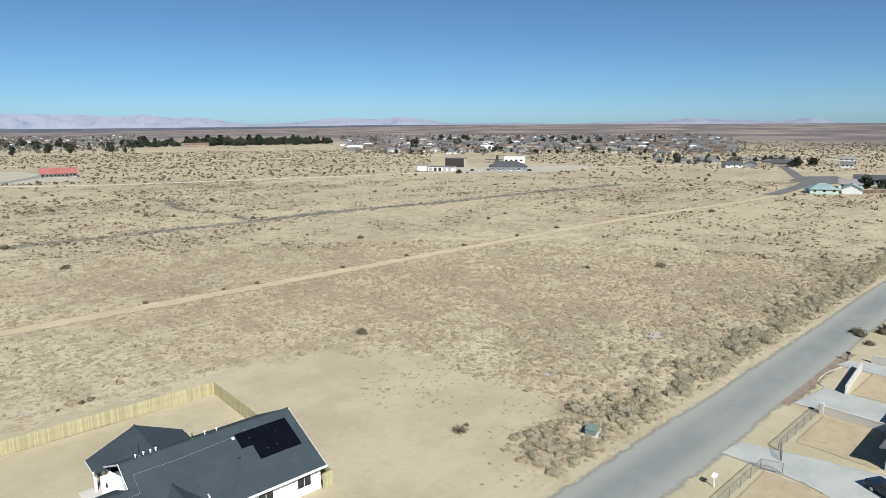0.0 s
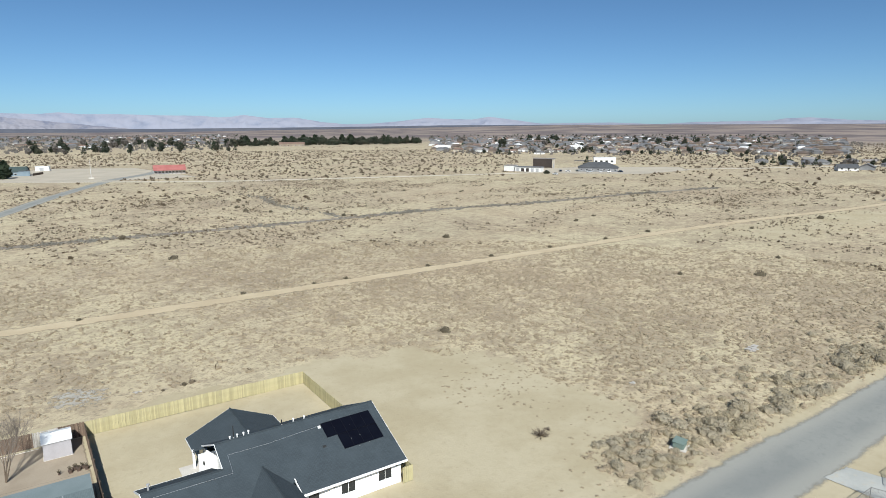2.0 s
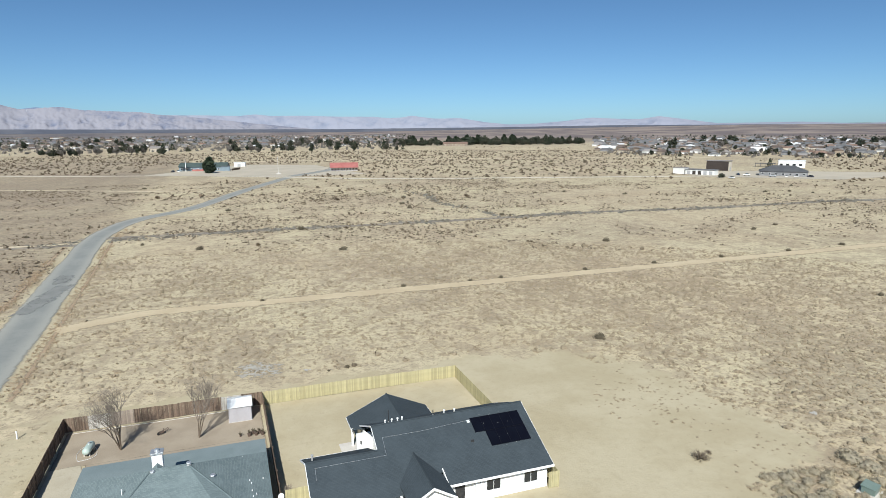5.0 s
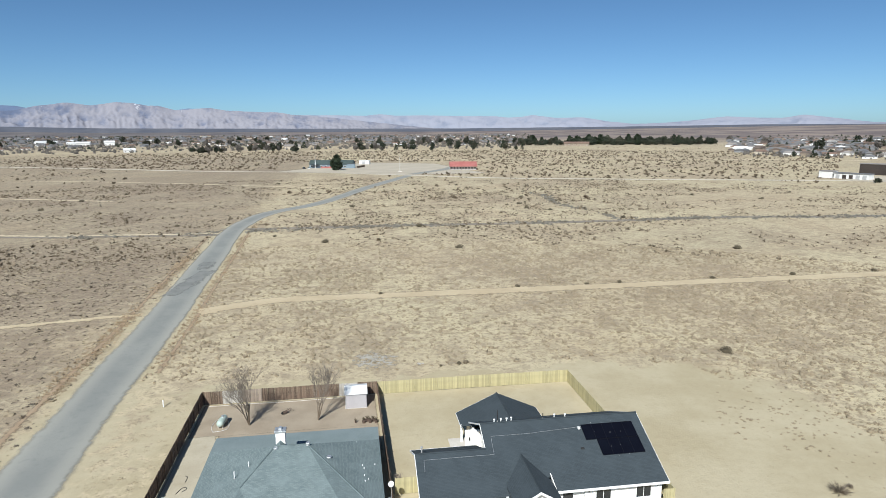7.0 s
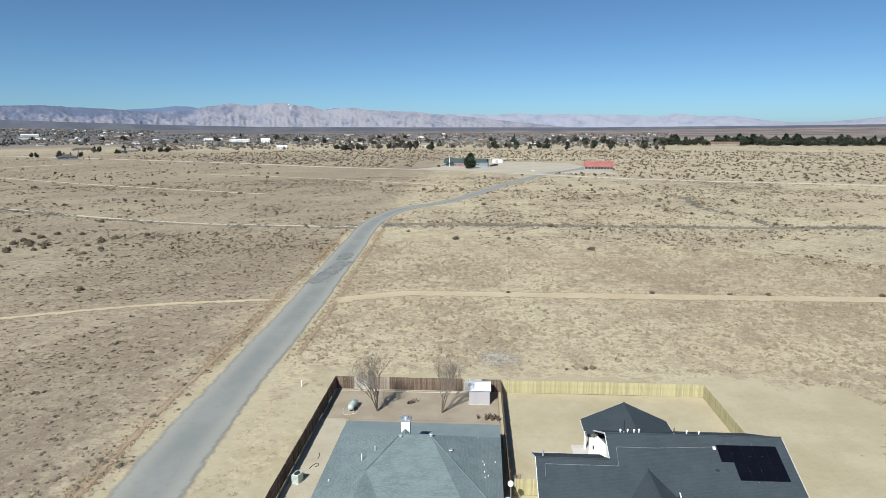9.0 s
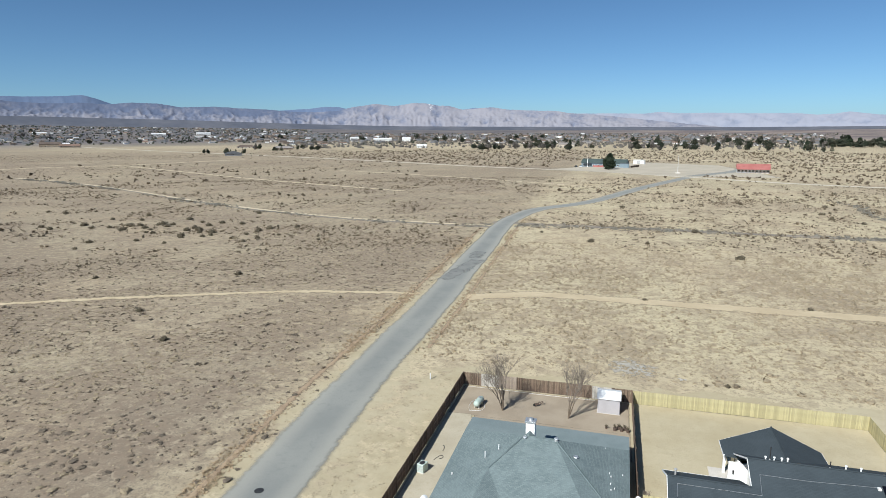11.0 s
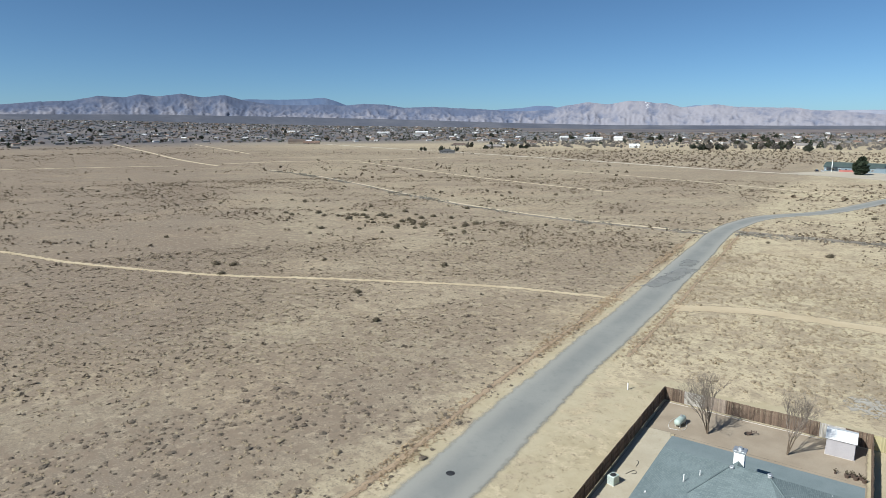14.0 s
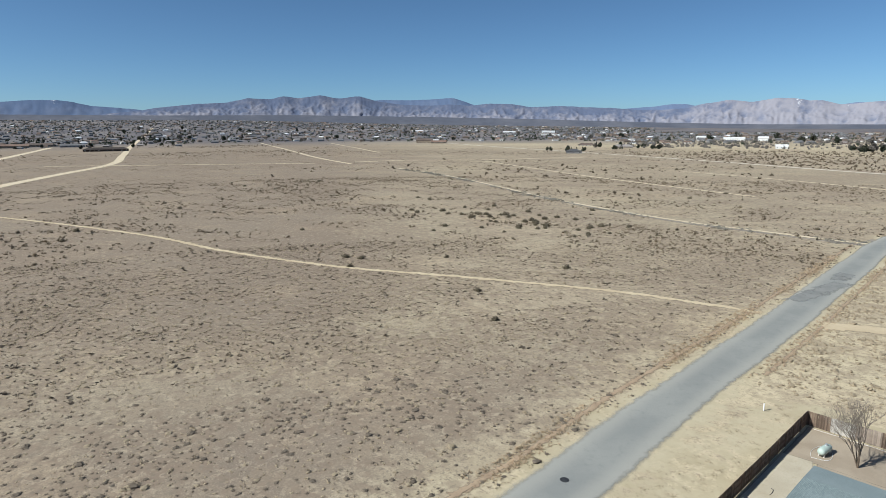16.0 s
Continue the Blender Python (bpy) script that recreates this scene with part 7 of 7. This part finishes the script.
def creosote_group():
    rnd = random.Random(17)
    for k in range(46):
        x, y = rnd.gauss(-152, 20), rnd.gauss(180, 12)
        if x < -62 and line_distance(np.array([x]), np.array([y]), TRACKS[7][0])[0] > 5:
            single_bush(x, y, rnd.uniform(0.8, 1.7), "dark upright creosote bush on the stubbly plain", CREOSOTE, 100 + k, 70)


creosote_group()


# ---- far ranges ----
FRONT = [(-95, 0.9), (-76, 1.0), (-72.5, 1.35), (-71, 1.62), (-70, 1.73), (-67.8, 1.97), (-65.5, 2.08), (-63.7, 2.48), (-62.8, 2.42), (-61.8, 2.4), (-60.8, 2.66), (-59.4, 2.5), (-57.6, 2.76), (-55.9, 2.47), (-54.2, 2.7), (-52.6, 2.25), (-50.5, 1.95),
         (-48, 1.85), (-46, 1.95), (-44.2, 1.82), (-42.5, 2.0), (-40.5, 1.95), (-38.7, 1.66), (-36.2, 1.74), (-33.8, 1.6), (-31.8, 1.52), (-29.5, 1.34), (-27.5, 1.3), (-25.6, 1.42), (-24.3, 1.76), (-23.4, 1.86), (-22.3, 2.05), (-21.4, 1.94), (-20.6, 1.83), (-18.8, 2.12),
         (-17.6, 2.06), (-16.6, 1.88), (-15.7, 1.86), (-14.4, 1.5), (-13, 1.62), (-11.8, 1.72), (-10.4, 1.5), (-8, 1.4), (-6.2, 1.36), (-4.8, 1.15), (-2, 0.95), (1, 0.62), (4, 0.3), (7, 0.0), (10, -0.4), (25, -0.8)]
NORTH = [(-12, 0.6), (-8, 1.0), (-4.8, 1.12), (-0.8, 1.1), (1.5, 1.06), (2.8, 1.2), (4.2, 1.06), (7, 1.08), (9.8, 1.0), (13, 0.98), (14.5, 0.84), (15.6, 0.9), (16.6, 1.06), (17.6, 0.92), (18.7, 0.78), (20.9, 0.82), (21.8, 0.7), (23.1, 0.46), (25.5, 0.22), (27.8, 0.3), (30.3, 0.5), (32.0, 0.72), (32.8, 0.78), (34.5, 0.68),
         (36.8, 0.62), (38.3, 0.86), (39.4, 0.72), (40.9, 0.52), (43, 0.23), (49.1, 0.3), (53, 0.14), (56, 0.3), (61.7, 0.38), (62.6, 0.55), (64.4, 0.61), (67, 0.4), (70.7, 0.29), (72.4, 0.57), (73.8, 0.26), (78, 0.0), (82, -0.1)]
BACK = [(-95, 1.85), (-88, 1.9), (-84, 1.75), (-81.6, 1.95), (-79.6, 2.12), (-78, 2.14), (-76.9, 2.0), (-75.7, 1.72), (-73.8, 1.6), (-72.2, 1.45), (-70, 1.0), (-60, 0.9), (-55.5, 1.4), (-54, 2.2), (-52.2, 2.36), (-50, 2.33), (-48, 2.38), (-46.9, 2.44), (-45.8, 2.53), (-44.9, 2.28),
        (-43.6, 1.8), (-41, 1.0), (-34, 0.9), (-31.5, 1.38), (-29.8, 1.5), (-28.2, 1.58), (-26.8, 1.77), (-25.6, 1.76), (-24.4, 1.5), (-22, 0.9), (-16, 0.9), (-14.6, 1.5), (-13.4, 1.66), (-12.2, 1.6), (-10, 0.9)]


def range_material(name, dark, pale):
    """Rock of a far range, distance haze put into its colours: brush-covered heights, pale eroded slopes (attribute
    "pale") and a little snow (attribute "snow").
    """
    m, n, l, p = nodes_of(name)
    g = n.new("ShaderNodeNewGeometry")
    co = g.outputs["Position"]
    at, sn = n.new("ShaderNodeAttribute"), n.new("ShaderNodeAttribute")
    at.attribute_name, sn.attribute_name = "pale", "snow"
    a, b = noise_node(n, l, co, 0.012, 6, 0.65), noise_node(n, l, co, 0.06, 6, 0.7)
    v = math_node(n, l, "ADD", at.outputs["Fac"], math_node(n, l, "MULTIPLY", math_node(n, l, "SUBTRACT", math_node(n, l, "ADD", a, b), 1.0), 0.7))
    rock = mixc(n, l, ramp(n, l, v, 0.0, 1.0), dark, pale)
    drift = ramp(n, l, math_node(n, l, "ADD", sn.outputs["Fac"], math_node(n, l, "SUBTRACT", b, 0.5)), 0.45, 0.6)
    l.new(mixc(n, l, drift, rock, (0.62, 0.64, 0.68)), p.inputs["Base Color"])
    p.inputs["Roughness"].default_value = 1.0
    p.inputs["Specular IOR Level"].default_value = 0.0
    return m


def smooth_line(pairs, az, w=0.14):
    return (interp(pairs, az - w) + 2 * interp(pairs, az) + interp(pairs, az + w)) / 4


def range_mesh(name, crest, az0, az1, r0, r1, mat, label, relief, grain, seed, rows=34, step=0.07, crag=0.03, knee=1.2, spurs=0.0, snows=()):
    """A range seen across a plain: a crest line, slopes cut by ridged gullies, lower spurs before it."""
    cols = int((az1 - az0) / step)
    verts, faces, pale, snow = [], [], [], []
    for j in range(rows):
        s = j / (rows - 1)
        r = r0 + (r1 - r0) * s
        for i in range(cols + 1):
            az = az0 + i * step
            x, y = polar(az, r)
            base = 35 + r0 * math.tan(radians(interp(RIM, az) - 0.1))
            top = 35 + r1 * math.tan(radians(smooth_line(crest, az) + crag * (noise.noise((az * 1.3, seed, 3.0)) + 0.7 * noise.noise((az * 4.1, seed, 8.0)))))
            tall = max(top - base, 2.0)
            q = Vector((x / grain + 0.5 * noise.noise((x / grain * 0.7, y / grain * 0.7, seed)), y / grain, seed * 7.3))
            rid = noise.ridged_multi_fractal(q, 0.9, 2.1, 5, 1.0, 2.0) - 1.0
            bulge = math.sin(math.pi * min(s * 0.94, 1)) ** 1.2 * min(s * 2.2, 1)
            h = base + tall * s ** knee + rid * relief * min(tall / 120, 1) * bulge
            if spurs:
                f = max(1 - abs(s - 0.42) / 0.34, 0) ** 1.4
                h += spurs * tall * f * (0.35 + 0.65 * noise.noise((az * 0.9, 4.0, seed)) + 0.5 * noise.noise((az * 3.2, 9.0, seed)))
            h = min(h, base + tall * (0.25 + 0.75 * s) + 6) if s < 1 else top
            verts.append((x, y, base - 14 if j == 0 else max(h, base + 0.4 * tall * s ** 1.6)))
            # ridges coloured paler than gullies, standing in for weak relief shading
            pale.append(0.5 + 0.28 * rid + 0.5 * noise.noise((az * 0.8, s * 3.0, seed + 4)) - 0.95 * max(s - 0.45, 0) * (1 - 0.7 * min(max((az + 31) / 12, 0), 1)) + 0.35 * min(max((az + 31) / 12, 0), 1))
            snow.append(max([0.0] + [(0.46 - 0.4 * abs(az - c) / w) * min(max((s - 0.6) / 0.25, 0), 1) for c, w in snows]))
    w = cols + 1
    for j in range(rows - 1):
        faces += [(j * w + i, j * w + i + 1, (j + 1) * w + i + 1, (j + 1) * w + i) for i in range(cols)]
    me = bpy.data.meshes.new(name)
    me.from_pydata(verts, [], faces)
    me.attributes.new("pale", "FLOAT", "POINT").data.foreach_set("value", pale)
    me.attributes.new("snow", "FLOAT", "POINT").data.foreach_set("value", snow)
    me.materials.append(mat)
    for f in me.polygons:
        f.use_smooth = True
    tagged(new(name, me), label, "mountains", kind="structure")


# blue distance haze is mixed into these rock colours
HAZED_ROCK_WEST = range_material("west_range_rock", (0.108, 0.13, 0.195), (0.255, 0.25, 0.285))
HAZED_ROCK_BACK = range_material("far_blue_rock", (0.115, 0.155, 0.245), (0.155, 0.19, 0.275))
HAZED_ROCK_NORTH = range_material("north_range_rock", (0.175, 0.2, 0.265), (0.26, 0.27, 0.325))
range_mesh("backdrop_far_range", BACK, -95, -9, 4690, 4900, HAZED_ROCK_BACK, "far ridges coloured in hazy blue behind the front range", 8, 90, 3.0, 10, 0.12, 0.02, 1.0, 0.0, ((-78.2, 1.2),))
range_mesh("backdrop_north_range", NORTH, -13, 82, 4665, 4830, HAZED_ROCK_NORTH, "pale hazy northern hills with smooth ridges", 9, 75, 5.0, 22, 0.12, 0.012, 1.0, 0.14)
range_mesh("backdrop_range", FRONT, -95, 25, 4418, 4660, HAZED_ROCK_WEST, "eroded grey-tan mountain range with pale foothills", 9, 48, 1.0, 38, 0.085, 0.03, 1.35, 0.13, ((-17.3, 0.9), (-23.8, 0.35), (-14.0, 0.3)))
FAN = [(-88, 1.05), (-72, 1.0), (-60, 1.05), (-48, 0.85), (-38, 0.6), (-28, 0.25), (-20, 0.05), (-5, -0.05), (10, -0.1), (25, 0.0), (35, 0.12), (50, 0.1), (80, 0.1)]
range_mesh("backdrop_fan", FAN, -95, 82, 4240, 4415, HAZED_FANSOIL, "smooth grey alluvial plain rising to the mountains", 2, 200, 6.0, 8, 0.5, 0.01, 1.0)
